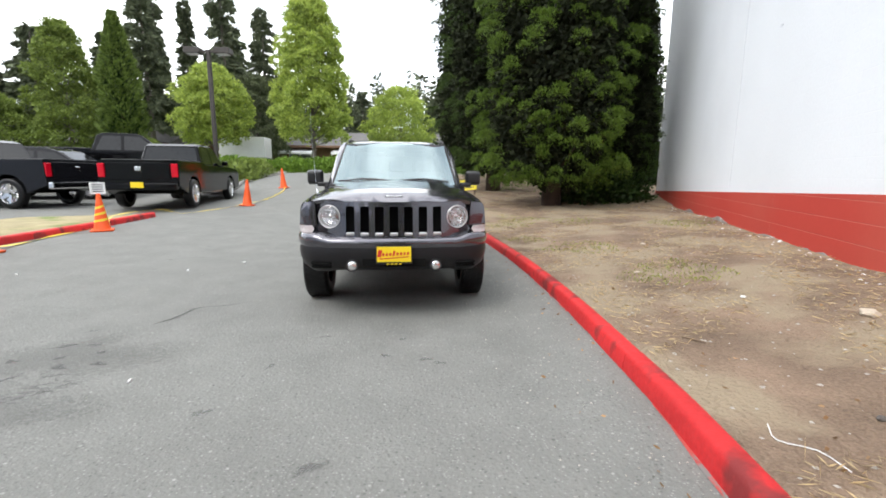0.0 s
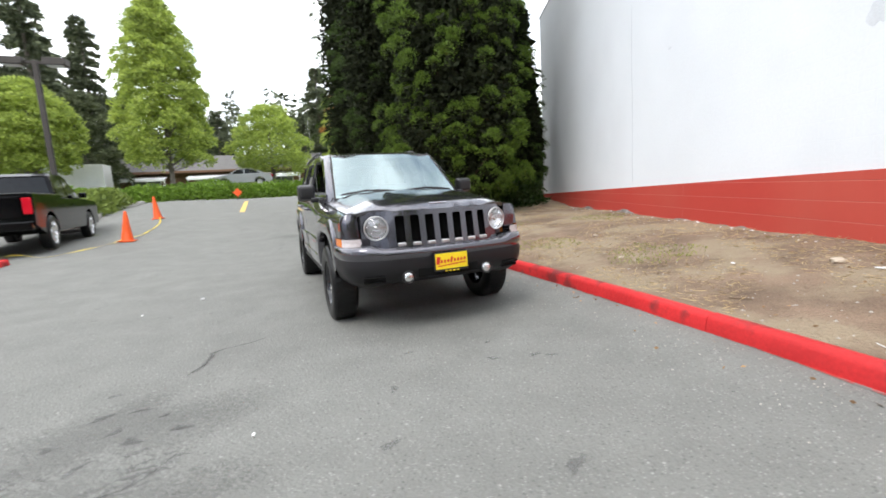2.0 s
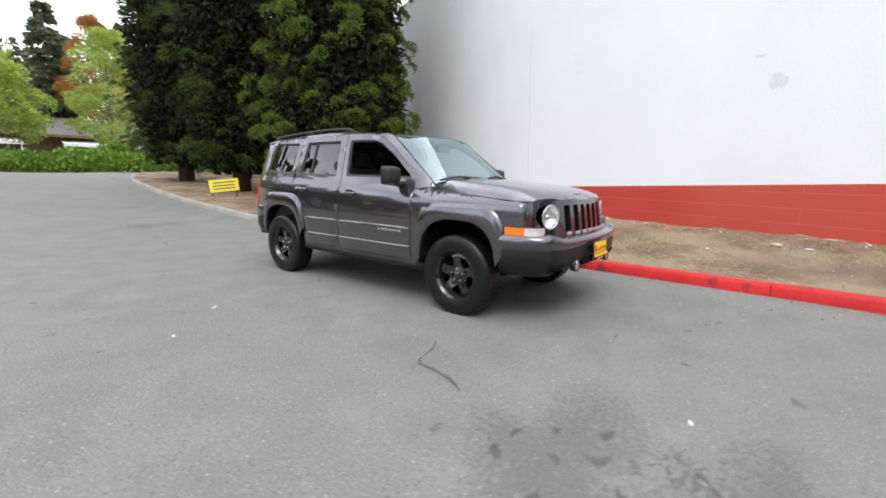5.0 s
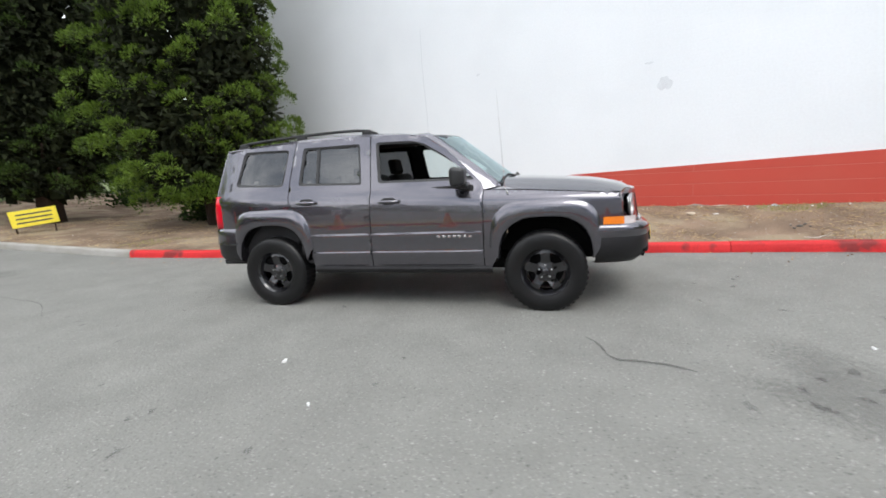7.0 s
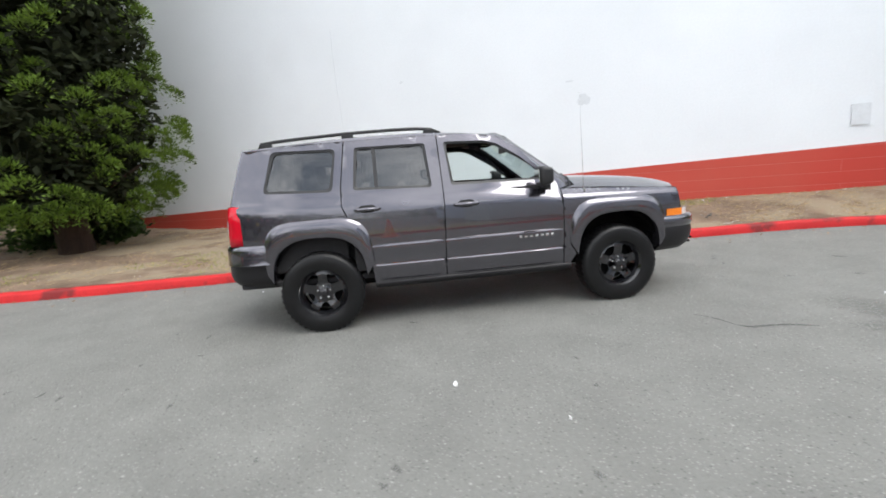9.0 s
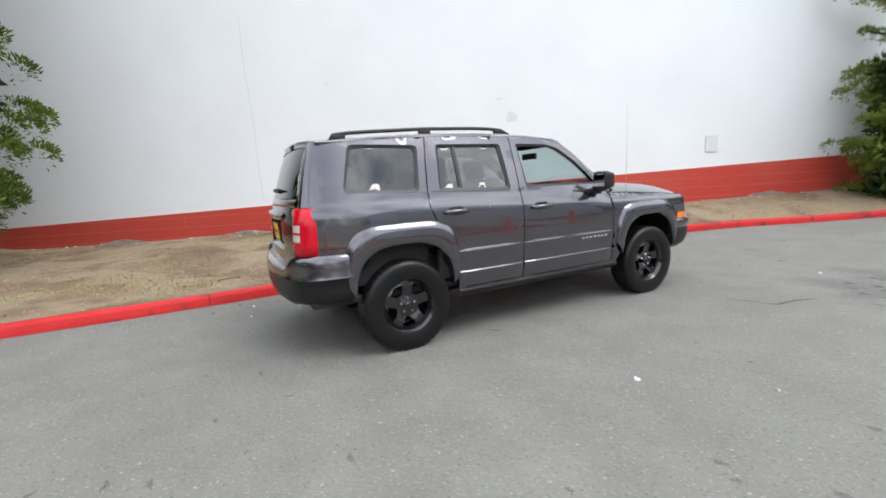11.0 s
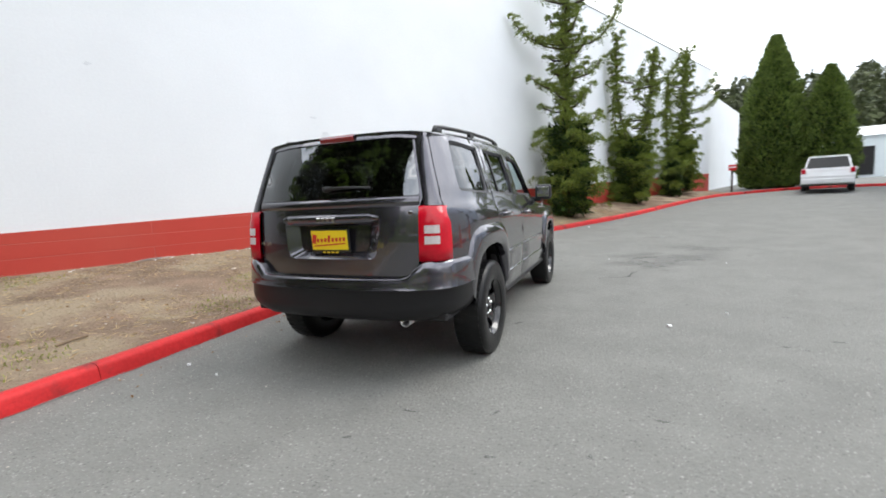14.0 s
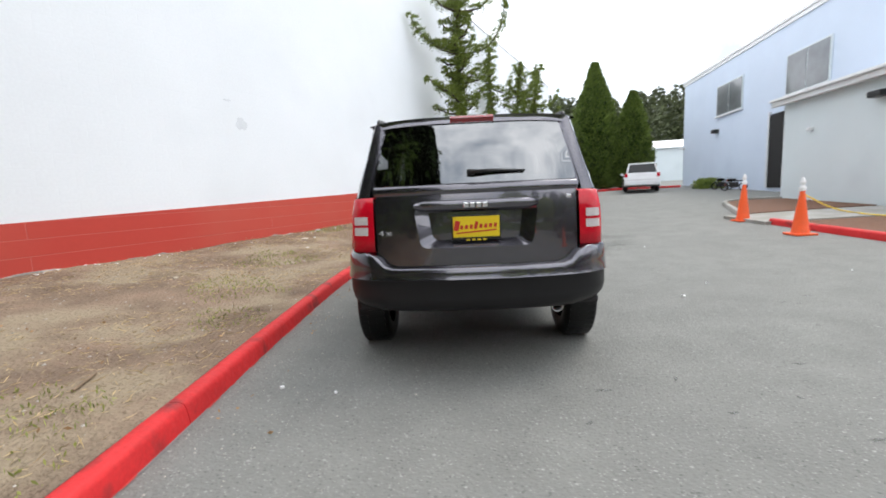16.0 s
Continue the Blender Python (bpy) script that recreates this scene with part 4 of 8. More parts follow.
    obj("gate_grip", gv, gf + [(0, 1, 2, 3, 4), tuple(range(64, 59, -1))], PAINT, tg, smooth=True)
    # maker's mark as plain shapes
    bmk = bmesh.new()
    for k, w in enumerate((0.030, 0.026, 0.026, 0.028)):
        box_bm((w, 0.006, 0.030), (0.056 - k * 0.037, rear_y(0, 1.06) + 0.0335, 1.058), 0.003, 1, bmk)
    part("mark", bmk, CHROME, tg, "chrome maker's mark as plain bars")
    part("wiper_pivot", box_bm((0.05, 0.04, 0.035), (0.02, rear_y(0, 1.25) + 0.015, 1.252), 0.012, 2), BLACK, tg, smooth=True)
    obj("rear_wiper", *tube([(0.02, rear_y(0, 1.25) + 0.034, 1.252), (-0.12, rear_y(0.12, 1.25) + 0.026, 1.256), (-0.30, rear_y(0.30, 1.25) + 0.02, 1.250)], [0.014, 0.011, 0.006], 6), BLACK, tg, smooth=True)
    lip = [[(x, y - 0.075 * (abs(x) / 0.72) ** 2.6, z - 0.03 * (abs(x) / 0.65) ** 4) for y, z in ((1.84, 1.6085), (1.875, 1.606), (1.905, 1.597), (1.93, 1.580), (1.945, 1.556))] for x in np.linspace(-0.560, 0.560, 21)]
    obj("roof_spoiler", *loft(lip), PAINT, tg, smooth=True)
    sl = [[(x, 1.938 + dy, z) for x in np.linspace(-0.132, 0.132, 7)] for dy, z in ((-0.03, 1.553), (0.004, 1.556), (0.014, 1.584), (-0.005, 1.600), (-0.03, 1.606))]
    obj("stop_lamp", *loft(sl), STOP_RED, tg, label="dark red high stop lamp")
    txt = bpy.data.curves.new("four_by_four", "FONT")
    txt.body, txt.size, txt.extrude, txt.align_x = "4x4", 0.062, 0.002, "CENTER"
    txt.space_character = 1.3
    txt.materials.append(CHROME)
    t4 = new("drive_badge", txt)
    t4.parent, t4["label"] = tg, "chrome drive badge"
    t4.matrix_local = pose(0.527, rear_y(0.527, 0.91) + 0.006, 0.893, 90, 0, 190)
    t4.scale = (1.15, 0.75, 1)
    part("lock_mark", box_bm((0.03, 0.004, 0.02), (-0.56, rear_y(0.56, 1.085) + 0.003, 1.085), 0.002, 1), CHROME, tg)

    # bumpers
    def bumper(path, rows):
        """Sweeps a bumper whose profile rows are (out, height at the middle, height at the corners)."""
        pts = [p.to_2d() for p in path][::-1]
        out = []
        for i, p in enumerate(pts):
            d = (pts[min(i + 1, len(pts) - 1)] - pts[max(i - 1, 0)]).normalized()
            k = min(max((abs(p.x) - 0.545) / 0.085, 0.0), 1.0)
            out.append([Vector((p.x - d.y * o, p.y + d.x * o, zm + (zc - zm) * k)) for o, zm, zc in rows])
        return loft(out)
    rp = [(0.840, 1.72), (0.834, 1.83), (0.802, 1.96), (0.735, 2.055), (0.60, 2.125), (0.30, 2.175), (0, 2.185)]
    rp = smooth_line([(x, y, 0) for x, y in rp + [(-x, y) for x, y in rp[-2::-1]]], 0.05)
    bp = obj("rear_bumper", *bumper(rp, [(-0.16, 0.700, 0.792), (-0.05, 0.702, 0.794), (-0.020, 0.700, 0.792), (-0.008, 0.694, 0.780), (0.000, 0.682, 0.755), (0.002, 0.664, 0.70), (0.006, 0.640, 0.650), (0.010, 0.630, 0.632)]), PAINT, suv, smooth=True)
    bp.data.set_sharp_from_angle(angle=radians(40))
    obj("bumper_skirt", *bumper(rp, [(0.010, 0.630, 0.632), (-0.004, 0.618, 0.620), (-0.002, 0.52, 0.54), (-0.016, 0.465, 0.49), (-0.05, 0.43, 0.45), (-0.16, 0.40, 0.40)]), TRIM, bp, smooth=True)
    ex = lathe([(0.034, -0.14), (0.036, 0.0), (0.030, 0.0), (0.029, -0.12)], 20, "y")
    obj("exhaust_pipe", *moved(ex, Matrix.Translation((-0.485, 2.05, 0.413))), SILVER, suv, smooth=True, label="bright exhaust end pipe")
    fp = [(-0.842, -1.72), (-0.834, -1.83), (-0.802, -1.98), (-0.735, -2.085), (-0.63, -2.145), (-0.45, -2.180), (-0.2, -2.202), (0, -2.207)]
    fp = smooth_line([(x, y, 0) for x, y in fp + [(-x, y) for x, y in fp[-2::-1]]], 0.05)
    fb = obj("front_bumper", *bumper(fp, [(-0.12, 0.706, 0.738), (-0.05, 0.708, 0.740), (-0.014, 0.698, 0.730), (0.000, 0.678, 0.706), (0.002, 0.650, 0.66), (-0.014, 0.626, 0.63)]), PAINT, suv, smooth=True)
    obj("bumper_skirt", *bumper(fp, [(-0.014, 0.626, 0.63), (-0.006, 0.59, 0.59), (-0.012, 0.53, 0.53), (-0.04, 0.472, 0.46), (-0.10, 0.430, 0.41), (-0.20, 0.402, 0.385), (-0.34, 0.385, 0.375)]), TRIM, fb, smooth=True)
    for s in (-1, 1):
        y0 = -2.172
        fog = obj("fog_lamp", *moved(join(lathe([(0.052, 0.03), (0.054, -0.012), (0.047, -0.018), (0.044, -0.006)], 24, "y")), Matrix.Translation((s * 0.344, y0 + 0.004, 0.478))), BLACK, fb, smooth=True)
        obj("fog_lens", *moved(lathe([(0.045, -0.004), (0.034, -0.016), (0.016, -0.022), (0.001, -0.024)], 24, "y"), Matrix.Translation((s * 0.344, y0 + 0.004, 0.478))), REFLECTOR, fog, smooth=True)
        for z in (0.495, 0.46):
            part("vent_slot", box_bm((0.17, 0.03, 0.018), (s * 0.60, -2.128 + (0.495 - z) * 0.6, z), 0.006, 1, rot=Matrix.Rotation(s * radians(12), 4, "Z")), MATT, fb)
    part("lower_grille", box_bm((0.52, 0.03, 0.07), (0, -2.182, 0.505), 0.01, 2), MATT, fb)

    # fascia with seven slots and two round lamps
    slots = [rounded([(-0.360 + k * 0.120 + dx, z) for dx, z in ((-0.036, 0.735), (0.036, 0.735), (0.036, 0.957), (-0.036, 0.957))], 0.014) for k in range(7)]
    lamps = [ellipse(s * 0.538, 0.868, 0.094, 0.094) for s in (-1, 1)]

    def fascia_y(x, z):
        return -2.138 + 0.70 * abs(x) ** 3 + (z - 0.72) * 0.15

    fo = rounded([(-0.640, 0.695), (0.640, 0.695), (0.672, 0.985), (0.60, 0.996), (-0.60, 0.996), (-0.672, 0.985)], 0.02)
    fas = skin("grille_panel", panel(fo, lambda u, v: (u, fascia_y(u, v), v), slots + lamps, 0.06, lambda u, v, p: (p.x, p.y + 0.04, p.z), lambda u, v, p: (p.x, p.y + 0.05, p.z)), PAINT, suv)
    obj("grille_mesh", [(-0.43, -2.03, 0.70), (0.43, -2.03, 0.70), (0.43, -1.995, 0.985), (-0.43, -1.995, 0.985)], [(0, 1, 2, 3)], MATT, fas)
    for k in range(7):
        x = -0.360 + k * 0.120
        part("slot_trim", box_bm((0.068, 0.022, 0.028), (x, fascia_y(x, 0.735) - 0.004, 0.732), 0.006, 1), SILVER, fas, "silver trim at the slot foot")
    for s in (-1, 1):
        x0 = s * 0.538
        y0 = fascia_y(x0, 0.868) - 0.012
        at = Matrix.Translation((x0, y0, 0.868)) @ Matrix.Rotation(radians(s * 14), 4, 'Z')
        hl = obj("headlamp", *moved(lathe([(0.099, -0.003), (0.095, -0.012), (0.088, -0.006), (0.086, 0.012)], 32, "y"), at), SILVER, suv, smooth=True, label="round clear headlamp")
        obj("reflector", *moved(lathe([(0.087, 0.006), (0.080, 0.025), (0.060, 0.05), (0.032, 0.066), (0.001, 0.07)], 32, "y"), at), REFLECTOR, hl, smooth=True)
        obj("bulb_shield", *moved(lathe([(0.026, 0.065), (0.026, 0.024), (0.018, 0.014), (0.001, 0.012)], 18, "y"), at), CHROME, hl, smooth=True)
        ln = obj("lens", *moved(lathe([(0.088, -0.004), (0.07, -0.014), (0.04, -0.020), (0.001, -0.022)], 32, "y"), at), LENS_CLEAR, hl, smooth=True)
        ln.visible_shadow = False
    bmk = bmesh.new()
    for k, w in enumerate((0.034, 0.028, 0.028, 0.03)):
        box_bm((w, 0.012, 0.006), (-0.058 + k * 0.039, -2.0, hood_z(0, -2.0) + 0.002), 0.002, 1, bmk)
    part("mark", bmk, CHROME, suv, "chrome maker's mark as plain bars")
    # side badge as plain bars
    for s in (-1, 1):
        badge = None
        for k in range(7):
            y = -0.41 - k * 0.047
            bar = part("badge_bar" if badge else "side_badge", box_bm((0.004, 0.026, 0.02), (s * (side_x(y, 0.665) + 0.017), y, 0.672), 0.002, 1), CHROME, badge or suv, "" if badge else "chrome model badge as plain bars")
            badge = badge or bar
    # plates
    for nm, y, z, turn in (("front_plate", -2.232, 0.577, 0), ("rear_plate", rear_y(0, 0.925) - 0.012, 0.925, 180)):
        pl = thing(nm, pose(0, y, z, -3 if turn == 0 else 4, 0, turn), "", "")
        pl.parent = suv
        pl.matrix_local = pose(0, y, z, -3 if turn == 0 else 4, 0, turn)
        fr = part("plate_frame", box_bm((0.296, 0.014, 0.150), (0, 0, 0), 0.006, 2), BLACK, pl, "black plate frame")
        part("plate_card", box_bm((0.276, 0.004, 0.124), (0, -0.0085, 0.005), 0.001, 1), PLATE_YELLOW, pl, "yellow dealer card with red lettering bars")
        bms = bmesh.new()
        for k in range(9):
            h = 0.06 if k == 0 else (0.045 if k in (4,) else 0.024)
            box_bm((0.017 if k else 0.03, 0.002, h), (-0.115 + k * 0.0285, -0.0115, 0.002 + (h - 0.024) * 0.3 + k * 0.0012), 0.0, 1, bms, Matrix.Rotation(radians(14), 4, "Y"))
        box_bm((0.24, 0.002, 0.008), (0, -0.0115, -0.024), 0.0, 1, bms, Matrix.Rotation(radians(-4), 4, "Y"))
        part("lettering_bars", bms, PLATE_RED, pl, "red script as plain bars")
        bms = bmesh.new()
        for k in range(4):
            box_bm((0.02, 0.002, 0.010), (-0.05 + k * 0.033, -0.0085, -0.073), 0, 1, bms)
        part("frame_lettering", bms, PLATE_YELLOW, pl)
    # aerial
    obj("aerial", *tube([(-0.805, -1.02, 1.02), (-0.825, -1.0, 1.07), (-0.845, -0.985, 1.45), (-0.862, -0.965, 1.86)], [0.010, 0.0025, 0.0012, 0.0006], 6), CHROME, suv, label="thin mast aerial")
    # underside and floor
    part("underbody", box_bm((1.10, 3.3, 0.10), (0, 0.05, 0.37), 0.03, 2), MATT, suv)
    part("engine_block", box_bm((1.0, 0.9, 0.5), (0, -1.42, 0.65), 0.05, 2), MATT, suv)
    part("rear_axle", box_bm((1.2, 0.12, 0.12), (0, RY, 0.32), 0.03, 2), MATT, suv)
    part("cabin_floor", box_bm((1.5, 2.9, 0.05), (0, 0.55, 0.44), 0.01, 1), SEAT, suv)
    part("load_cover", box_bm((1.25, 0.55, 0.03), (0, 1.60, 1.05), 0.01, 1), SEAT, suv)
    for s in (-1, 1):
        part("door_lining", box_bm((0.05, 1.75, 0.62), (s * 0.765, 0.15, 0.80), 0.02, 2), SEAT, suv)
        part("load_lining", box_bm((0.04, 0.8, 0.55), (s * 0.715, 1.48, 0.80), 0.02, 2), SEAT, suv)
    # dashboard, wheel, seats
    part("dashboard", box_bm((1.40, 0.42, 0.34), (0, -0.72, 0.96), 0.07, 3), BLACK, suv, smooth=True)
    st = [(0.36 + 0.185 * math.cos(a), -0.46 + 0.07 * math.sin(a), 0.98 + 0.175 * math.sin(a)) for a in np.linspace(0, 2 * math.pi, 24, endpoint=False)]
    sw = obj("steering_wheel", *tube(st, 0.016, 8, closed=True), BLACK, suv, smooth=True)
    obj("wheel_spoke", *join(tube([(0.19, -0.46, 0.98), (0.53, -0.46, 0.98)], 0.016, 6), tube([(0.36, -0.46, 0.98), (0.36, -0.52, 0.82)], 0.016, 6), tube([(0.36, -0.46, 0.98), (0.36, -0.75, 0.93)], 0.03, 6)), BLACK, sw)

    def seat(x, y, w, back):
        se = part("seat", box_bm((w, 0.52, 0.16), (x, y, 0.63), 0.05, 3), SEAT, suv, smooth=True)
        part("backrest", box_bm((w, 0.15, 0.60), (x, y + 0.30 + back * 0.3, 0.95), 0.055, 3, rot=Matrix.Rotation(radians(-14), 4, "X")), SEAT, se, smooth=True)
        for hx in ([x] if w < 0.7 else [x - 0.38, x, x + 0.38]):
            part("headrest", box_bm((0.25, 0.09, 0.17), (hx, y + 0.40 + back * 0.3, 1.335), 0.04, 3, rot=Matrix.Rotation(radians(-10), 4, "X")), SEAT, se, smooth=True)
    seat(-0.37, 0.02, 0.52, 0.0)
    seat(0.37, 0.02, 0.52, 0.0)
    seat(0, 0.88, 1.28, 0.0)
    part("inside_mirror", box_bm((0.22, 0.03, 0.065), (0, -0.50, 1.46), 0.012, 2), BLACK, suv)
    part("headlining", box_bm((1.10, 1.7, 0.02), (0, 0.66, 1.572), 0.005, 1), SEAT, suv)
    for s in (-1, 1):
        obj("belt_pillar", *loft([[(s * (side_x(y, z) - 0.045), y, z) for z in (1.12, 1.3, 1.45, 1.56)] for y in (0.17, 0.31)]), BLACK, suv)
        obj("belt_pillar", *loft([[(s * (side_x(y, z) - 0.045), y, z) for z in (1.12, 1.3, 1.45, 1.55)] for y in (0.99, 1.13)]), BLACK, suv)

    # wheels
    def wheel(x, y, s):
        prof = [(0.205, -0.10), (0.225, -0.107), (0.265, -0.113), (0.31, -0.110), (0.335, -0.098), (0.346, -0.075), (0.347, 0.0), (0.346, 0.075), (0.335, 0.098), (0.31, 0.110), (0.265, 0.113), (0.225, 0.107), (0.205, 0.10)]
        at = Matrix.Translation((x, y, R))
        tv, tf = lathe(prof, 44, "x")
        ty = obj("tyre", *moved((tv, tf), at), TYRE, suv, smooth=True)
        # tread blocks round the edge
        bmt = bmesh.new()
        for k in range(44):
            a = 2 * math.pi * k / 44
            for xx, da in ((-0.06, 0.0), (0.06, 0.07), (0.0, 0.035)):
                box_bm((0.05, 0.026, 0.008), (0, 0, 0), 0, 1, bmt, Matrix.Translation((x + xx, y + 0.3435 * math.cos(a + da), R + 0.3435 * math.sin(a + da))) @ Matrix.Rotation(a + da - math.pi / 2, 4, "X"))
        part("tread", bmt, TYRE, ty)
        rim = new("rim", None)
        rim.parent = suv
        rim.matrix_local = Matrix()
        obj("barrel", *moved(lathe([(0.207, 0.10 * s), (0.213, 0.098 * s), (0.212, 0.088 * s), (0.196, 0.080 * s), (0.188, 0.03 * s), (0.186, -0.09 * s)], 40, "x"), at), RIM, rim, smooth=True)
        holes = []
        for k in range(5):
            a = 2 * math.pi * (k + 0.5) / 5 + math.pi / 2
            pts = []
            for r_, da in ((0.092, -0.20), (0.166, -0.40), (0.176, 0.0), (0.166, 0.40), (0.092, 0.20)):
                pts.append((r_ * math.cos(a + da), r_ * math.sin(a + da)))
            holes.append(rounded(pts, 0.018, 3))

        def dish(u, v):
            r_ = math.hypot(u, v)
            d = interp(r_, [(0, 0.058), (0.05, 0.058), (0.068, 0.042), (0.085, 0.040), (0.12, 0.062), (0.165, 0.068), (0.185, 0.055), (0.199, 0.05)])
            return (x + s * d, y + u, R + v)
        data = panel(ellipse(0, 0, 0.198, 0.198, 40), dish, holes, 0.028, None, lambda u, v, p: (p.x - s * 0.022, y + (p.y - y) * 0.97, R + (p.z - R) * 0.97))
        skin("wheel_disc", data, RIM, rim)
        obj("hub_cap", *moved(lathe([(0.034, 0.05 * s), (0.034, 0.066 * s), (0.026, 0.074 * s), (0.001, 0.075 * s)], 20, "x"), at), RIM, rim, smooth=True)
        for k in range(5):
            a = 2 * math.pi * k / 5 + math.pi / 2
            obj("wheel_nut", *moved(lathe([(0.011, 0.035 * s), (0.0105, 0.058 * s), (0.007, 0.064 * s), (0.0005, 0.065 * s)], 8, "x"), at @ Matrix.Translation((0, 0.056 * math.cos(a), 0.056 * math.sin(a)))), CHROME, rim)
        obj("brake_disc", *moved(lathe([(0.001, -0.02 * s), (0.15, -0.02 * s), (0.15, -0.04 * s)], 24, "x"), at), MATT, rim)
    for s in (-1, 1):
        wheel(s * 0.750, FY, s)
        wheel(s * 0.750, RY, s)
    return suv


SUV = build_suv(pose(-0.262, 6.017, 0.004, 0, 0, 3.25))

# ---------------------------------------------------------------- trees and hedges
BARK = material("brown_bark", (0.045, 0.027, 0.019), 0.95, spread=0.4, scale=6, fine=40, bump=0.03, bump_scale=14, stretch=(1, 1, 0.25))
BARK_GREY = material("grey_bark", (0.16, 0.14, 0.12), 0.95, spread=0.3, scale=6, fine=40, bump=0.02, bump_scale=14)
LEAF_CEDAR = leaf_material("cedar_leaf", (0.078, 0.140, 0.020), 0.75, through_leaf=0.10, cloud=2.2)
LEAF_GLOOM = leaf_material("dark_conifer_leaf", (0.042, 0.080, 0.016), 0.65, through_leaf=0.05, cloud=2.0)
# near-black leaf: the shade inside cedar crowns, painted as colour
LEAF_INNER = leaf_material("inner_leaf_painted_shade", (0.014, 0.020, 0.008), 0.5, 0.9, 0.0)
LEAF_JUNIPER = leaf_material("juniper_leaf", (0.145, 0.205, 0.045), 0.55, through_leaf=0.08)
LEAF_BRIGHT = leaf_material("maple_leaf", (0.33, 0.44, 0.115), 0.4, through_leaf=0.38)
LEAF_ORANGE = leaf_material("turning_leaf", (0.34, 0.17, 0.05), 0.35, through_leaf=0.3)
LEAF_DARK = leaf_material("fir_leaf", (0.105, 0.135, 0.092), 0.5, through_leaf=0.03)
LEAF_CYPRESS = leaf_material("cypress_leaf", (0.112, 0.172, 0.045), 0.55, through_leaf=0.05)
LEAF_HAZE = leaf_material("hill_leaf", (0.085, 0.11, 0.065), 0.5, through_leaf=0.1)
LEAF_MID = leaf_material("alder_leaf", (0.16, 0.23, 0.06), 0.5, through_leaf=0.2)
LEAF_HEDGE = leaf_material("ivy_leaf", (0.14, 0.25, 0.04), 0.5, through_leaf=0.2)
# laurel colour; in juniper and cypress cores it stands for crown shade
LEAF_SHRUB = leaf_material("laurel_and_core_shade_leaf", (0.025, 0.055, 0.012), 0.5, through_leaf=0.05)


def leaf_cloud(centres, outward, length, width, rng, wild=0.6, lift=0.2):
    """Diamond leaves at centres, pointing outward with some scatter."""
    n = len(centres)
    d = outward + wild * rng.normal(size=(n, 3)) * 0.7
    d[:, 2] += lift
    d /= np.linalg.norm(d, axis=1)[:, None] + 1e-9
    side = np.cross(d, rng.normal(size=(n, 3)))
    side /= np.linalg.norm(side, axis=1)[:, None] + 1e-9
    ln = length * rng.uniform(0.6, 1.3, (n, 1))
    wd = width * rng.uniform(0.6, 1.3, (n, 1))
    verts = np.empty((n, 4, 3))
    verts[:, 0] = centres
    verts[:, 1] = centres + d * ln * 0.55 + side * wd * 0.5
    verts[:, 2] = centres + d * ln
    verts[:, 3] = centres + d * ln * 0.55 - side * wd * 0.5
    return verts.reshape(-1, 3)


def leaf_object(name, verts, mat, parent=None):
    n = len(verts) // 4
    me = bpy.data.meshes.new(name)
    me.vertices.add(4 * n)
    me.vertices.foreach_set("co", verts.ravel())
    me.loops.add(4 * n)
    me.loops.foreach_set("vertex_index", np.arange(4 * n))
    me.polygons.add(n)
    me.polygons.foreach_set("loop_start", np.arange(0, 4 * n, 4))
    me.update(calc_edges=True)
    me.validate()
    me.materials.append(mat)
    ob = new(name, me)
    if parent is not None:
        ob.parent = parent
    return ob


def clump_leaves(clumps, radii, per, length, width, rng, axis=None, squash=0.8, wild=0.55, lift=0.2, upward=0.35):
    """Leaves over the outside of round clumps; they face away from the clump's middle and from the tree's axis."""
    c = np.repeat(clumps, per, axis=0)
    r = np.repeat(radii, per)
    u = rng.normal(size=(len(c), 3))
    if axis is not None:
        away = c - axis
        away[:, 2] *= 0.15
        away /= np.linalg.norm(away, axis=1)[:, None] + 1e-9
        u += 0.9 * away
    u[:, 2] += upward
    u /= np.linalg.norm(u, axis=1)[:, None]
    pos = c + u * (r * rng.uniform(0.55, 1.0, len(c)))[:, None] * np.array([1, 1, squash])
    return leaf_cloud(pos, u, length, width, rng, wild, lift)


def trunk_mesh(h, r, lean, rng, flare=1.25):
    pts, rad = [], []
    for k in range(9):
        t = k / 8
        pts.append((lean[0] * t + 0.04 * rng.normal(), lean[1] * t + 0.04 * rng.normal(), h * t - 0.25))
        rad.append(r * (1 - 0.85 * t) * (flare if k == 0 else 1))
    return tube(pts, rad, 10)


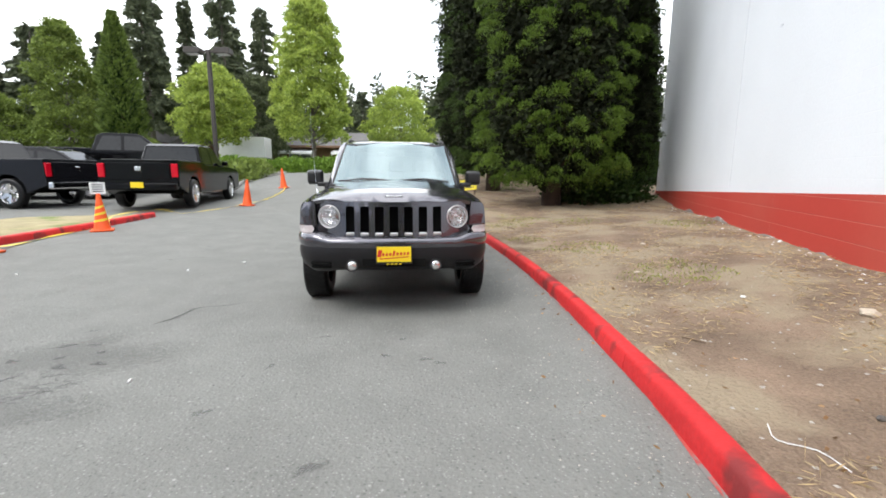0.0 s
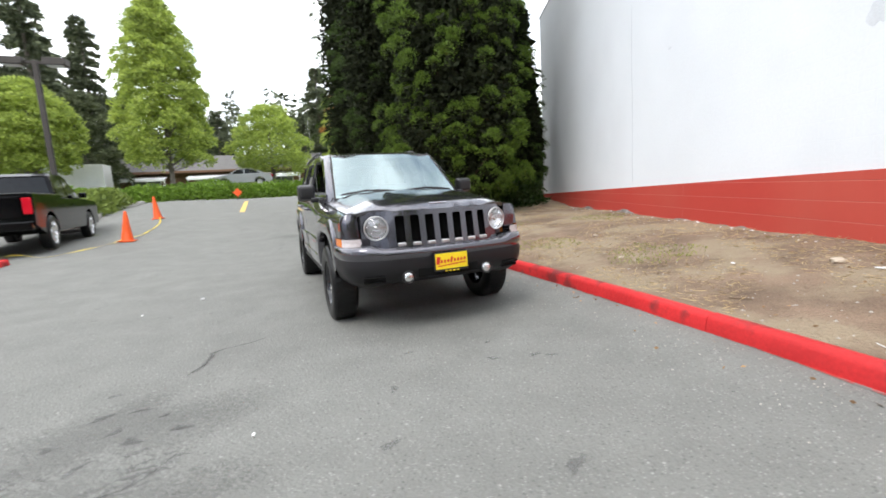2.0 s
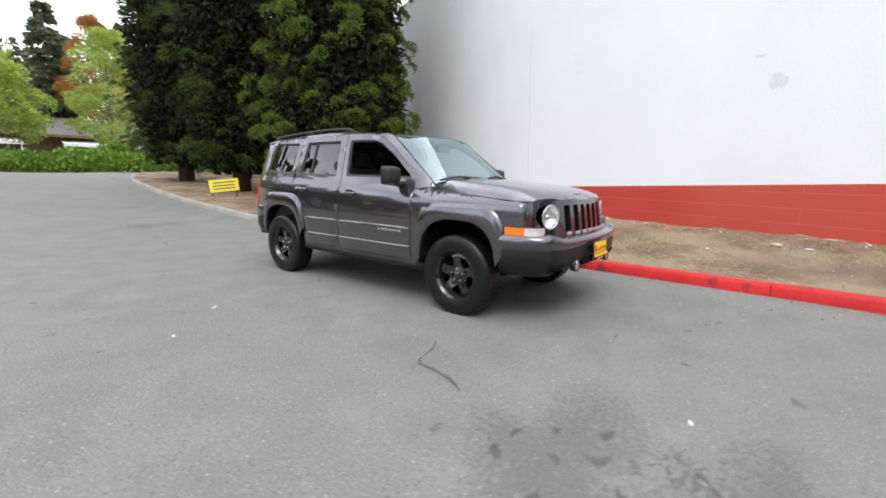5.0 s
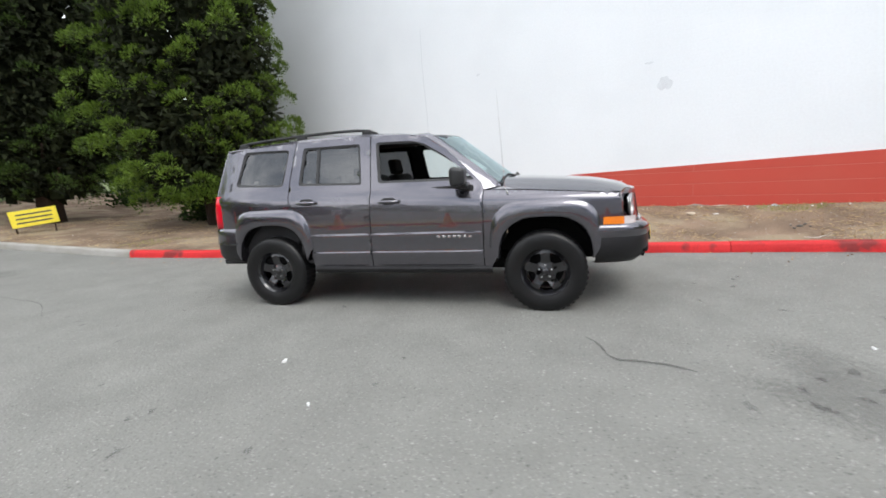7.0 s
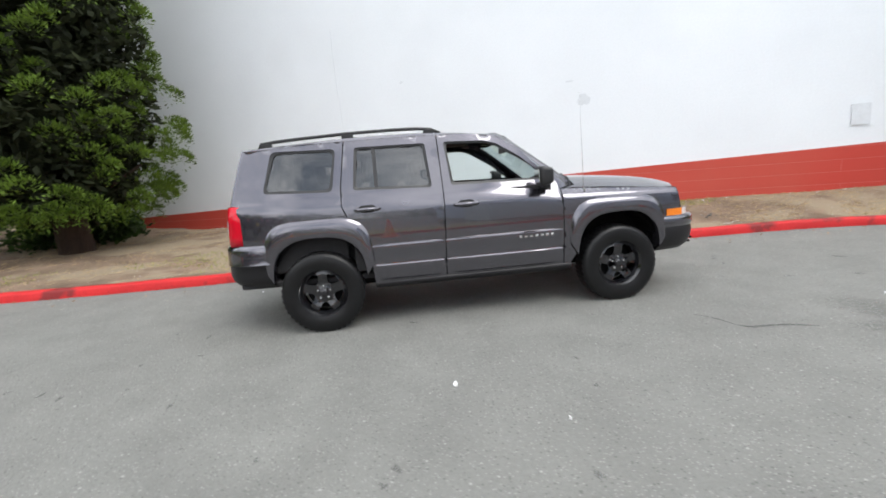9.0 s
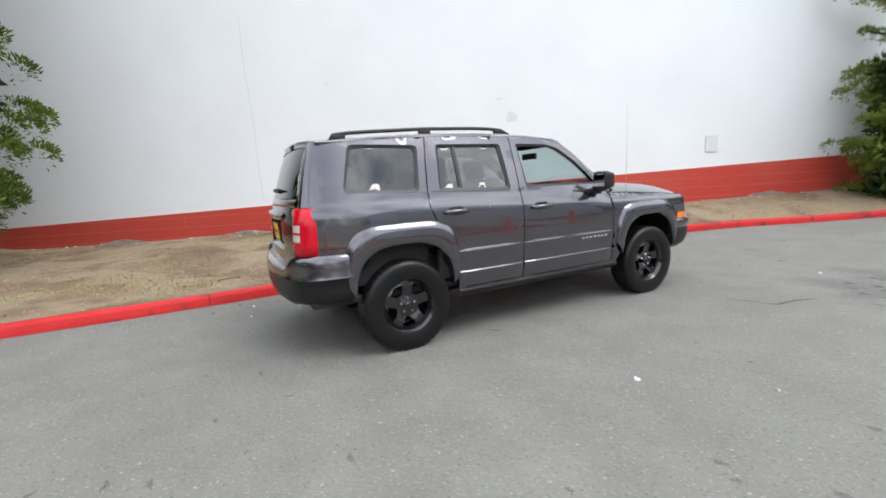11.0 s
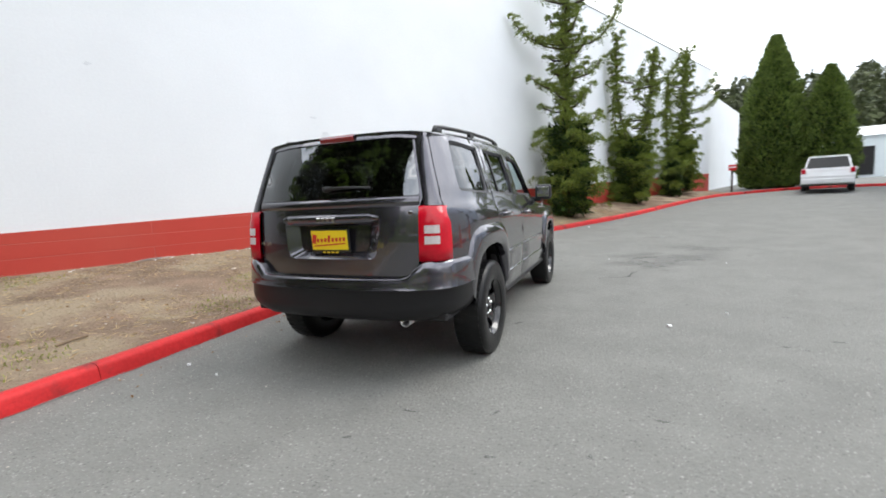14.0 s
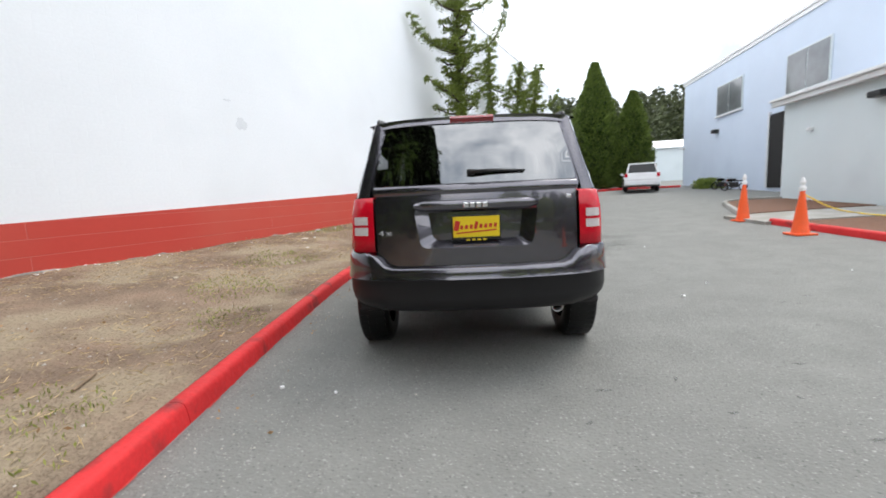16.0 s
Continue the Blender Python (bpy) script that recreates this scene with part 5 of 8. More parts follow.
def cedar(x, y, height, radius, seed, clumps=400, foot=1.5, label="", per=230, mat=LEAF_CEDAR):
    rng = np.random.default_rng(seed)
    t = thing("conifer_tree", pose(x, y, verge_z(x, y)), label, "tree", "dense conifers by the wall")
    trunk = obj("trunk", *trunk_mesh(height * 0.9, 0.24, (0, 0), rng), BARK, t, smooth=True)
    for k in range(14):
        a, z = rng.uniform(0, 6.28), rng.uniform(0.8, height * 0.5)
        rr = radius * rng.uniform(0.5, 0.8)
        obj("limb", *tube([(0, 0, z), (rr * 0.5 * math.cos(a), rr * 0.5 * math.sin(a), z + 0.05), (rr * math.cos(a), rr * math.sin(a), z + 0.5)], [0.07, 0.045, 0.02], 6), BARK, t)
    zz = foot + (height - foot) * rng.uniform(0, 1, clumps) ** 1.25
    f = (zz - foot) / (height - foot)
    prof = radius * np.interp(f, [0, 0.03, 0.12, 0.35, 0.6, 0.85, 1.0], [0.7, 0.92, 1.0, 0.97, 0.76, 0.4, 0.06])
    ang = rng.uniform(0, 2 * np.pi, clumps)
    lump = 1 + 0.13 * np.sin(ang * 3 + zz * 1.3 + seed) + 0.08 * np.sin(ang * 5 - zz * 2.1)
    rr = prof * lump * rng.uniform(0.74, 1.0, clumps)
    cl = np.stack([rr * np.cos(ang), rr * np.sin(ang), zz], 1)
    rad = rng.uniform(0.17, 0.33, clumps) * np.interp(f, [0, 0.7, 1], [1, 0.8, 0.4])
    v = clump_leaves(cl, rad, per, 0.075, 0.024, rng, np.array([0, 0, 0]), 0.8, 0.45, 0.35, 0.75)
    # inner foliage that closes the crown; shade between clumps is in its colour
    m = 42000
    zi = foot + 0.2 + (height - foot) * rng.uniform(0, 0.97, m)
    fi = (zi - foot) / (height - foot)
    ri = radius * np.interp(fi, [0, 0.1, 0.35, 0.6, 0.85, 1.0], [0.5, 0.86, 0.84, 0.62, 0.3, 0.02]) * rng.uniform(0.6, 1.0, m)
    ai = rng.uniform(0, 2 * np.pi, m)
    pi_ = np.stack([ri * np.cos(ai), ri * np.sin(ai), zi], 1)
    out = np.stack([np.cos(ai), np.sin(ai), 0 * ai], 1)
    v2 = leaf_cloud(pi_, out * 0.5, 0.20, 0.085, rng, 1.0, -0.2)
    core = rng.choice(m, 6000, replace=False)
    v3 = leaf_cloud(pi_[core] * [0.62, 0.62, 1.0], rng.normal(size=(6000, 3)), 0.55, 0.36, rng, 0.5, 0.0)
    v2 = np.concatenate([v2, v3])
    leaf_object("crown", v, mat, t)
    leaf_object("inner_foliage", v2, LEAF_INNER, t)["label"] = "inner boughs with the crown's shade in their colour"
    return t


cedar(3.72, 13.1, 18.6, 2.08, 3, label="dense dark green conifer with billowing foliage beside the wall", foot=0.62, clumps=800, per=230)
# added tree: darkens the wall's end and fills behind the big conifer
cedar(6.75, 15.1, 6.6, 1.05, 4, label="added dark conifer that fills in and shades the end of the white wall", foot=0.5, clumps=260, mat=LEAF_GLOOM, per=120)
cedar(2.75, 17.4, 19.5, 1.9, 5, label="tall dark conifer with drooping dense foliage", foot=0.55, mat=LEAF_GLOOM, per=150)
cedar(2.35, 21.3, 19.0, 1.95, 8, label="tall dark conifer standing at the end of the verge", foot=0.6, mat=LEAF_GLOOM, per=150)


def juniper(x, y, height, seed, label, arms=40, dense=0.5, width=1.0, lean=0.0, boughs=(), leaders=((0.0, 1.0),)):
    """A ragged juniper. boughs: long arms as (height share, reach towards the wall, or away where negative, rise); leaders: (drift, height share)."""
    rng = np.random.default_rng(seed)
    base_z = verge_z(x, y) if y > -17 else gz(x, y)
    t = thing("juniper_tree", pose(x, y, base_z - 0.05), label, "tree", "junipers along the wall")
    to_wall, off_wall = np.array([0.68, 0.60, 0.0]), np.array([-0.97, -0.24, 0.0])
    split = height * dense * 0.9
    obj("trunk", *tube([(0, 0, -0.2), (0.05, 0.02, 0.6), (-0.04, 0.05, split)], [0.16, 0.13, 0.09], 8), BARK, t, smooth=True)
    lines = []
    tops = []
    for drift, share in leaders:
        along = to_wall * drift if drift > 0 else off_wall * -drift
        p = [np.array([0, 0, split * 0.5]), along * 0.25 + [0, 0, split], along * 0.85 + [0.06, 0, split + (height * share - split) * 0.45], along + [0, 0.05, height * share]]
        tops.append(p)
        obj("trunk_leader", *tube(smooth_line(p, 0.3), 0.035, 6), BARK, t)
        lines.append((p, 0.20 if len(leaders) > 1 else 0.24, 0.75))
    for k in range(arms):
        f = 0.03 + 0.94 * (k + rng.uniform(-0.4, 0.4)) / arms
        a = 2.4 * k + rng.uniform(-0.5, 0.5)
        p = tops[k % len(tops)]
        z0 = height * f
        if f < dense:
            reach, up, thick, ox = width * rng.uniform(0.7, 1.04) * (0.75 + 0.25 * min(1, f / 0.12)) * (1 - 0.22 * f / dense), rng.uniform(0.05, 0.28), 0.33, np.zeros(3)
        else:
            z0 = split + (p[-1][2] - split) * (f - dense) / (1 - dense)
            g = (f - dense) / (1 - dense)
            reach, up, thick = width * (0.85 - 0.6 * g) * rng.uniform(0.55, 1.1) / len(tops) ** 0.4, rng.uniform(0.15, 0.4), 0.25 - 0.07 * g
            ox = np.array([np.interp(z0, [q[2] for q in p], [q[i] for q in p]) for i in (0, 1)] + [0])
        d = np.array([math.cos(a), math.sin(a), 0])
        lines.append(([ox + [0, 0, z0], ox + d * reach * 0.6 + [0, 0, z0 + up * 0.1], ox + d * reach + [0, 0, z0 + up]], thick, 0.6))
    for f, out, up in boughs:
        z0 = height * f
        along = to_wall * out if out > 0 else off_wall * -out
        lines.append(([np.array([0, 0, z0]), along * 0.55 + [0, 0, z0 + up * 0.12], along * 0.85 + [0, 0, z0 + up * 0.5], along + [0, 0, z0 + up]], 0.28, 0.78))
    cl, rad = [], []
    for j, (ln, thick, taper) in enumerate(lines):
        pts = smooth_line(ln, 0.1)
        if j >= len(leaders):
            sub = pts[::3] + [pts[-1]]
            obj("limb", *tube(sub, [0.035 - 0.026 * i / len(sub) for i in range(len(sub))], 5), BARK, t)
        for i, p in enumerate(pts):
            f = i / (len(pts) - 1)
            cl.append(np.array(p) + rng.normal(size=3) * 0.035)
            rad.append(thick * (1 - taper * f ** 1.6) * rng.uniform(0.75, 1.15) + 0.02)
            if thick > 0.3 and 0.2 < f:
                for _ in range(2):
                    cl.append(np.array(p) + rng.normal(size=3) * [0.2, 0.2, 0.06])
                    rad.append(thick * rng.uniform(0.5, 0.8))
    v = clump_leaves(np.array(cl), np.array(rad), 95, 0.085, 0.021, rng, np.array([0, 0, 0]), 0.62, 0.4, 0.4, 0.6)
    leaf_object("crown", v, LEAF_JUNIPER, t)
    # core leaves in the dark laurel tone, painting the shade between boughs
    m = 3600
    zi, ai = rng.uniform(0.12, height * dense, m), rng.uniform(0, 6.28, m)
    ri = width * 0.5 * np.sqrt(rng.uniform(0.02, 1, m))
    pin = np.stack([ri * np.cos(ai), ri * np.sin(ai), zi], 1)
    leaf_object("inner_foliage", leaf_cloud(pin, np.stack([np.cos(ai), np.sin(ai), 0 * ai], 1), 0.2, 0.08, rng, 0.9, 0.2), LEAF_SHRUB, t)["label"] = "inner boughs with the crown's shade in their colour"
    return t


juniper(0.15, -3.75, 7.9, 11, "tall ragged juniper with upswept arms against the white wall", 66, 0.36, 1.1,
        boughs=((0.49, 1.35, 0.35), (0.65, 1.95, 0.70), (0.64, 1.2, 0.2), (0.64, -1.55, 1.6), (0.80, -1.2, 0.9), (0.80, 1.25, 0.5), (0.53, -0.95, 0.5)))
juniper(-1.45, -8.9, 6.5, 12, "ragged juniper with several twisted leaders beside the wall", 58, 0.38, 1.02,
        boughs=((0.38, 1.0, 0.9), (0.72, 1.2, 0.6), (0.68, -1.7, 1.3), (0.62, -0.3, 1.2), (0.5, -1.2, 0.3)), leaders=((0.85, 1.0), (-0.75, 0.9)))
juniper(-2.95, -13.2, 5.2, 15, "thin browning juniper between two fuller ones", 18, 0.3, 0.62, leaders=((0.3, 1.0),))
juniper(-3.35, -15.0, 7.0, 13, "upright juniper with upswept tips beside the wall", 60, 0.36, 1.0,
        boughs=((0.55, -1.6, 0.9), (0.66, -1.5, 1.0), (0.74, 1.2, 0.8), (0.45, -1.3, 0.4)), leaders=((-0.25, 1.0),))


def cone_tree(x, y, height, radius, seed, label, mat, leaf=0.35, count=9000, name="cypress_tree", group=""):
    """A smooth dense cone of foliage."""
    rng = np.random.default_rng(seed)
    t = thing(name, pose(x, y, earth(x, y) - 0.05), label, "tree", group)
    obj("trunk", *tube([(0, 0, -0.3), (0, 0, height * 0.8)], [0.2, 0.05], 8), BARK, t)
    z = height * rng.uniform(0, 1, count) ** 1.3
    f = z / height
    r = radius * np.interp(f, [0, 0.08, 0.25, 0.6, 0.82, 1.0], [0.8, 0.96, 1.0, 0.80, 0.44, 0.06]) * rng.uniform(0.75, 1.0, count)
    a = rng.uniform(0, 6.28, count)
    r *= 1 + 0.09 * np.sin(4 * a + z * 1.7) + 0.07 * np.sin(7 * a - z * 4.1) + 0.06 * np.sin(2 * a + z * 7.3)
    p = np.stack([r * np.cos(a), r * np.sin(a), z + 0.1], 1)
    out = np.stack([np.cos(a), np.sin(a), 0.5 + 0 * a], 1)
    leaf_object("crown", leaf_cloud(p, out, leaf, leaf * 0.4, rng, 0.5, 0.5), mat, t)
    # larger core leaves; their darker colour is the crown's inner shade
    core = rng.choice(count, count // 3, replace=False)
    leaf_object("inner_foliage", leaf_cloud(p[core] * [0.72, 0.72, 0.94], rng.normal(size=(len(core), 3)), leaf * 1.6, leaf * 1.0, rng, 0.5, 0.0), LEAF_SHRUB, t)["label"] = "inner foliage with the crown's shade in its colour"
    return t


def fir(x, y, height, radius, seed, label, mat, group="tall firs behind the car park", gap=0.18):
    """A tall fir with tiers of drooping boughs and gaps."""
    rng = np.random.default_rng(seed)
    t = thing("fir_tree", pose(x, y, earth(x, y) - 0.2), label, "tree", group)
    obj("trunk", *tube([(0, 0, -0.3), (0, 0, height)], [0.4, 0.04], 7), BARK_GREY, t)
    vs = []
    z = height * rng.uniform(0.12, 0.25)
    while z < height * 0.99:
        f = z / height
        reach = radius * (1 - f) ** 0.75 * rng.uniform(0.6, 1.15) + 0.25
        for k in range(int(rng.integers(4, 7))):
            if rng.uniform() < gap:
                continue
            a = rng.uniform(0, 6.28)
            n = int(64 * reach) + 14
            s = rng.uniform(0.1, 1, n)
            p = np.stack([reach * s * np.cos(a), reach * s * np.sin(a), z + 0.25 * reach * s - 0.5 * reach * s ** 2], 1) + rng.normal(size=(n, 3)) * 0.12 * (0.4 + reach * 0.2)
            out = np.tile([np.cos(a), np.sin(a), -0.3], (n, 1))
            vs.append(leaf_cloud(p, out, 0.58, 0.22, rng, 0.6, -0.1))
        z += rng.uniform(0.35, 0.75) * (1.1 - 0.5 * f)
    leaf_object("crown", np.concatenate(vs), mat, t)
    return t


def broad_tree(x, y, height, radius, seed, label, mat, trunk_h=0.28, count=110, per=90, leaf=0.15, shape="egg", group="light green trees beyond the hedge", z0=None):
    rng = np.random.default_rng(seed)
    t = thing("maple_tree", pose(x, y, (earth(x, y) if z0 is None else z0) - 0.1), label, "tree", group)
    obj("trunk", *tube([(0, 0, -0.3), (0.05, 0, height * 0.3), (0, 0.05, height * 0.6), (0, 0, height * 0.9)], [0.17, 0.13, 0.08, 0.02], 8), BARK_GREY, t)
    cl = []
    for k in range(count):
        f = rng.uniform(0, 1)
        z = height * (trunk_h + (1 - trunk_h) * f)
        w = {"egg": np.interp(f, [0, 0.25, 0.55, 1.0], [0.75, 1.0, 0.85, 0.12]), "round": np.interp(f, [0, 0.3, 0.7, 1.0], [0.7, 1.0, 0.8, 0.2]), "spire": np.interp(f, [0, 0.12, 0.35, 0.62, 0.85, 1.0], [0.9, 1.06, 1.0, 0.86, 0.5, 0.1])}[shape]
        a = rng.uniform(0, 6.28)
        r = radius * w * rng.uniform(0.12, 1.0) ** 0.6
        cl.append((r * math.cos(a), r * math.sin(a), z))
        if k % 8 == 0:
            obj("limb", *tube([(0, 0, z * 0.7), (r * 0.5 * math.cos(a), r * 0.5 * math.sin(a), z * 0.85), (r * 0.9 * math.cos(a), r * 0.9 * math.sin(a), z)], [0.05, 0.03, 0.01], 5), BARK_GREY, t)
    v = clump_leaves(np.array(cl), rng.uniform(0.4, 0.8, count) * radius / 2.4, per * 3, leaf, leaf * 0.62, rng, np.array([0, 0, 0]), 0.7, 0.9, -0.1)
    leaf_object("crown", v, mat, t)
    return t


broad_tree(-8.65, 35.6, 12.8, 2.45, 21, "tall light green broadleaf tree with an upright crown", LEAF_BRIGHT, 0.17, 430, 48, 0.2, shape="spire")
broad_tree(-16.65, 36.74, 7.3, 2.75, 22, "light green rounded tree behind the parked trucks", LEAF_BRIGHT, 0.26, 250, 42, 0.2, shape="round")
broad_tree(-2.2, 42.1, 6.4, 3.1, 23, "thin light green tree beyond the hedge", LEAF_BRIGHT, 0.2, 170, 42, 0.19, shape="round")
broad_tree(5.03, 45.68, 9.9, 2.98, 24, "small light green tree before the low houses", LEAF_BRIGHT, 0.15, 90, 80)
broad_tree(6.65, 58.06, 13.6, 3.22, 25, "tree with orange turning leaves behind the houses", LEAF_ORANGE, 0.3, 80, 80)
broad_tree(-29.6, 39.2, 10.9, 2.5, 26, "mid green tree at the edge of the car park", LEAF_MID, 0.04, 260, 45, 0.22, shape="spire")
broad_tree(-33.8, 37.2, 5.0, 2.7, 27, "mid green bushy tree", LEAF_MID, 0.05, 110, 60, 0.2, shape="round")
broad_tree(-19.2, 52.4, 9.4, 3.3, 28, "grey green rounded tree behind the houses", LEAF_HAZE, 0.1, 160, 60, 0.24, shape="round")
cone_tree(-24.4, 38.0, 11.4, 1.6, 31, "dark narrow cypress at the edge of the car park", LEAF_CYPRESS, 0.3, 12000)
cone_tree(-36.9, 38.5, 9.6, 1.7, 32, "dark narrow cypress beside the parked trucks", LEAF_DARK, 0.3, 9000)
cone_tree(-8.35, -21.4, 8.4, 1.6, 33, "broad dense green cypress at the end of the lane", LEAF_CYPRESS, 0.2, 26000, group="cypresses at the lane's end")
cone_tree(-10.7, -20.8, 6.3, 1.3, 34, "smaller dense green cypress at the end of the lane", LEAF_CYPRESS, 0.18, 18000, group="cypresses at the lane's end")
# place, height and reach of each fir
FIRS = [(-30.5, 52.0, 19.4, 3.3), (-32.6, 58.0, 20.5, 1.7), (-29.1, 58.3, 20.0, 1.5), (-23.5, 55.4, 22.0, 4.0), (-21.1, 61.7, 20.4, 3.6), (-38.0, 46.7, 13.2, 3.9), (-41.5, 44.5, 12.4, 3.6), (-35.0, 52.5, 14.2, 3.8), (-27.2, 60.5, 14.5, 3.6), (-44.5, 46.0, 11.5, 3.4),
        (-18.6, 64.5, 12.6, 3.2), (-25.6, 63.0, 18.5, 3.0), (-49.0, 41.0, 12.0, 4.0), (-9.5, 69.6, 11.6, 3.2), (-11.6, 69.0, 9.6, 3.2), (3.7, 61.9, 15.5, 3.1), (1.8, 66.0, 10.6, 3.1), (10.9, 65.1, 15.9, 3.4)]
for i, (x, y, h, r) in enumerate(FIRS):
    fir(x, y, h, r, 40 + i, "tall dark fir with open tiers of boughs", LEAF_DARK)


def woods(name, spots, seed, mat, label, size=0.9, per=230):
    """A far wood as one mass of foliage."""
    rng = np.random.default_rng(seed)
    vs = []
    for x, y, h, r in spots:
        n = per
        z = h * rng.uniform(0.02, 1, n)
        rr = r * (1 - z / h) ** 0.7 * rng.uniform(0.4, 1, n) + 0.15
        a = rng.uniform(0, 6.28, n)
        p = np.stack([x + rr * np.cos(a), y + rr * np.sin(a), earth(x, y) + z], 1)
        vs.append(leaf_cloud(p, np.stack([np.cos(a), np.sin(a), -0.2 + 0 * a], 1), size, size * 0.5, rng, 0.7, 0))
    return tagged(leaf_object(name, np.concatenate(vs), mat), label, "woods", kind="stuff")


rw = np.random.default_rng(77)
woods("woods_north", [(rw.uniform(-115, 72), rw.uniform(74, 108), rw.uniform(11, 18), rw.uniform(2.5, 4)) for _ in range(230)], 51, LEAF_DARK, "far dark wood of firs beyond the houses", 1.1, 260)
woods("woods_south", [(rw.uniform(-70, 20), rw.uniform(-110, -74), rw.uniform(7, 13), rw.uniform(3.0, 5.0)) for _ in range(150)], 52, LEAF_HAZE, "hazy wooded hill beyond the end of the lane", 1.0, 520)
woods("brush_south", [(rw.uniform(-40, 0), rw.uniform(-66, -52), rw.uniform(3, 5.5), rw.uniform(2.5, 4)) for _ in range(50)], 53, LEAF_MID, "light green brush below the wooded hill", 0.7, 300)
woods("woods_west", [(rw.uniform(-90, -62), rw.uniform(-60, 70), rw.uniform(8, 14), rw.uniform(2.5, 4)) for _ in range(90)], 54, LEAF_DARK, "far dark trees west of the car park", 1.1, 200)


def hedge(name, line, width, height, mat, label, count, leaf=0.2, seed=5):
    rng = np.random.default_rng(seed)
    pts = smooth_line(line, 0.5)
    idx = rng.integers(0, len(pts) - 1, count)
    base = np.array([pts[i] for i in idx]) + rng.uniform(-0.3, 0.3, (count, 3)) * [1, 1, 0]
    u = rng.normal(size=(count, 3))
    u[:, 2] = np.abs(u[:, 2])
    u /= np.linalg.norm(u, axis=1)[:, None]
    wob = 1 + 0.22 * np.sin(base[:, 0] * 1.3) * np.sin(base[:, 0] * 0.47 + 1) + 0.1 * np.sin(base[:, 0] * 3.1)
    p = base.copy()
    p[:, :2] += u[:, :2] * width * rng.uniform(0.75, 1.0, (count, 1))
    p[:, 2] = [earth(a, b) for a, b in p[:, :2]]
    p[:, 2] += u[:, 2] * height * wob * rng.uniform(0.8, 1.0, count)
    return tagged(leaf_object(name, leaf_cloud(p, u, leaf, leaf * 0.7, rng, 0.7, 0.2), mat), label, "hedge", kind="stuff")


hedge("ivy_hedge", [(-55.13, 32.95, 0), (-24.13, 32.36, 0), (-9.26, 32.19, 0), (0.67, 32.33, 0), (7.49, 32.75, 0)], 1.7, 0.95, LEAF_HEDGE, "low bright green hedge along the street bank", 52000, 0.2)
hedge("laurel_shrub", [(4.8, 14.0, 0), (5.9, 14.2, 0), (7.1, 14.9, 0)], 0.8, 1.25, LEAF_SHRUB, "dark green shrub between conifer and wall", 9000, 0.13, 6)
hedge("shrub_round", [(2.67, 34.05, 0), (3.91, 34.03, 0)], 0.8, 1.5, LEAF_HEDGE, "rounded green shrub on the bank", 3500, 0.16, 7)
hedge("planter_shrubs", [(-8.9, 20.2, 0), (-9.1, 22.5, 0), (-9.3, 25.0, 0), (-10.2, 27.2, 0)], 0.8, 0.8, LEAF_MID, "loose green shrubs and grasses in the planter", 11000, 0.2, 8)
hedge("understorey", [(7.2, 19.5, 0), (9.8, 20.4, 0), (14.5, 20.8, 0)], 1.3, 2.0, LEAF_SHRUB, "dark understorey behind the conifers", 12000, 0.16, 16)
cedar(11.3, 25.5, 14.0, 2.2, 9, label="dark conifer behind the end of the wall", foot=0.4, clumps=200, mat=LEAF_GLOOM, per=150)
cedar(6.6, 26.2, 13.0, 1.9, 10, label="dark conifer near the cross street", foot=0.6, clumps=200, mat=LEAF_GLOOM, per=150)

# ---------------------------------------------------------------- west side: beds, buildings
BLUE_WALL = block_material("pale_blue_wall_paint", (0.60, 0.68, 0.80), (0.54, 0.62, 0.75), 0.5, 0.15, 0.002)
GREY_WALL = block_material("pale_grey_wall_paint", (0.66, 0.72, 0.74), (0.58, 0.64, 0.66), 0.5, 0.15, 0.002)
WHITE_TRIM = material("white_trim_paint", (0.74, 0.75, 0.76), 0.5, spread=0.06, scale=3)
DARK_GLASS = material("dull_window_glass", (0.16, 0.17, 0.18), 0.12, spread=0.35, scale=1.5, coat=0.4)
CAR_GLASS = material("dark_car_glass", (0.012, 0.013, 0.014), 0.05, spread=0.2, spec=0.4)
# near-black colour standing for the unlit inside of doorways
DOORWAY_SHADE = material("doorway_painted_shade", (0.012, 0.011, 0.011), 0.8, spread=0.2)
SHINGLE = material("grey_shingle_roof", (0.12, 0.115, 0.11), 0.95, spread=0.3, scale=4, fine=25, bump=0.02, bump_scale=14)
BROWN_WALL = material("brown_brick_wall", (0.17, 0.095, 0.06), 0.9, spread=0.3, scale=3, fine=18, bump=0.01, bump_scale=12)
ORANGE = material("orange_cone_plastic", (0.85, 0.10, 0.012), 0.45, spread=0.12, scale=6, fine=60, tint=(0.45, 0.07, 0.02), tint_scale=6, tint_cut=(0.6, 0.75), tint_amount=0.6)
TAPE = material("yellow_caution_tape", (0.82, 0.62, 0.05), 0.45, spread=0.15, scale=14)
CARD = material("white_sign_card", (0.78, 0.78, 0.78), 0.5, spread=0.05)
SIGN_YELLOW = material("yellow_sign_board", (0.82, 0.68, 0.05), 0.5, spread=0.08)
INK = material("dark_ink", (0.05, 0.05, 0.06), 0.6)
YELLOW_LINE = material("worn_yellow_line_paint", (0.70, 0.46, 0.10), 0.7, spread=0.2, scale=6, fine=50, tint=(0.3, 0.28, 0.22), tint_scale=5, tint_cut=(0.55, 0.7))
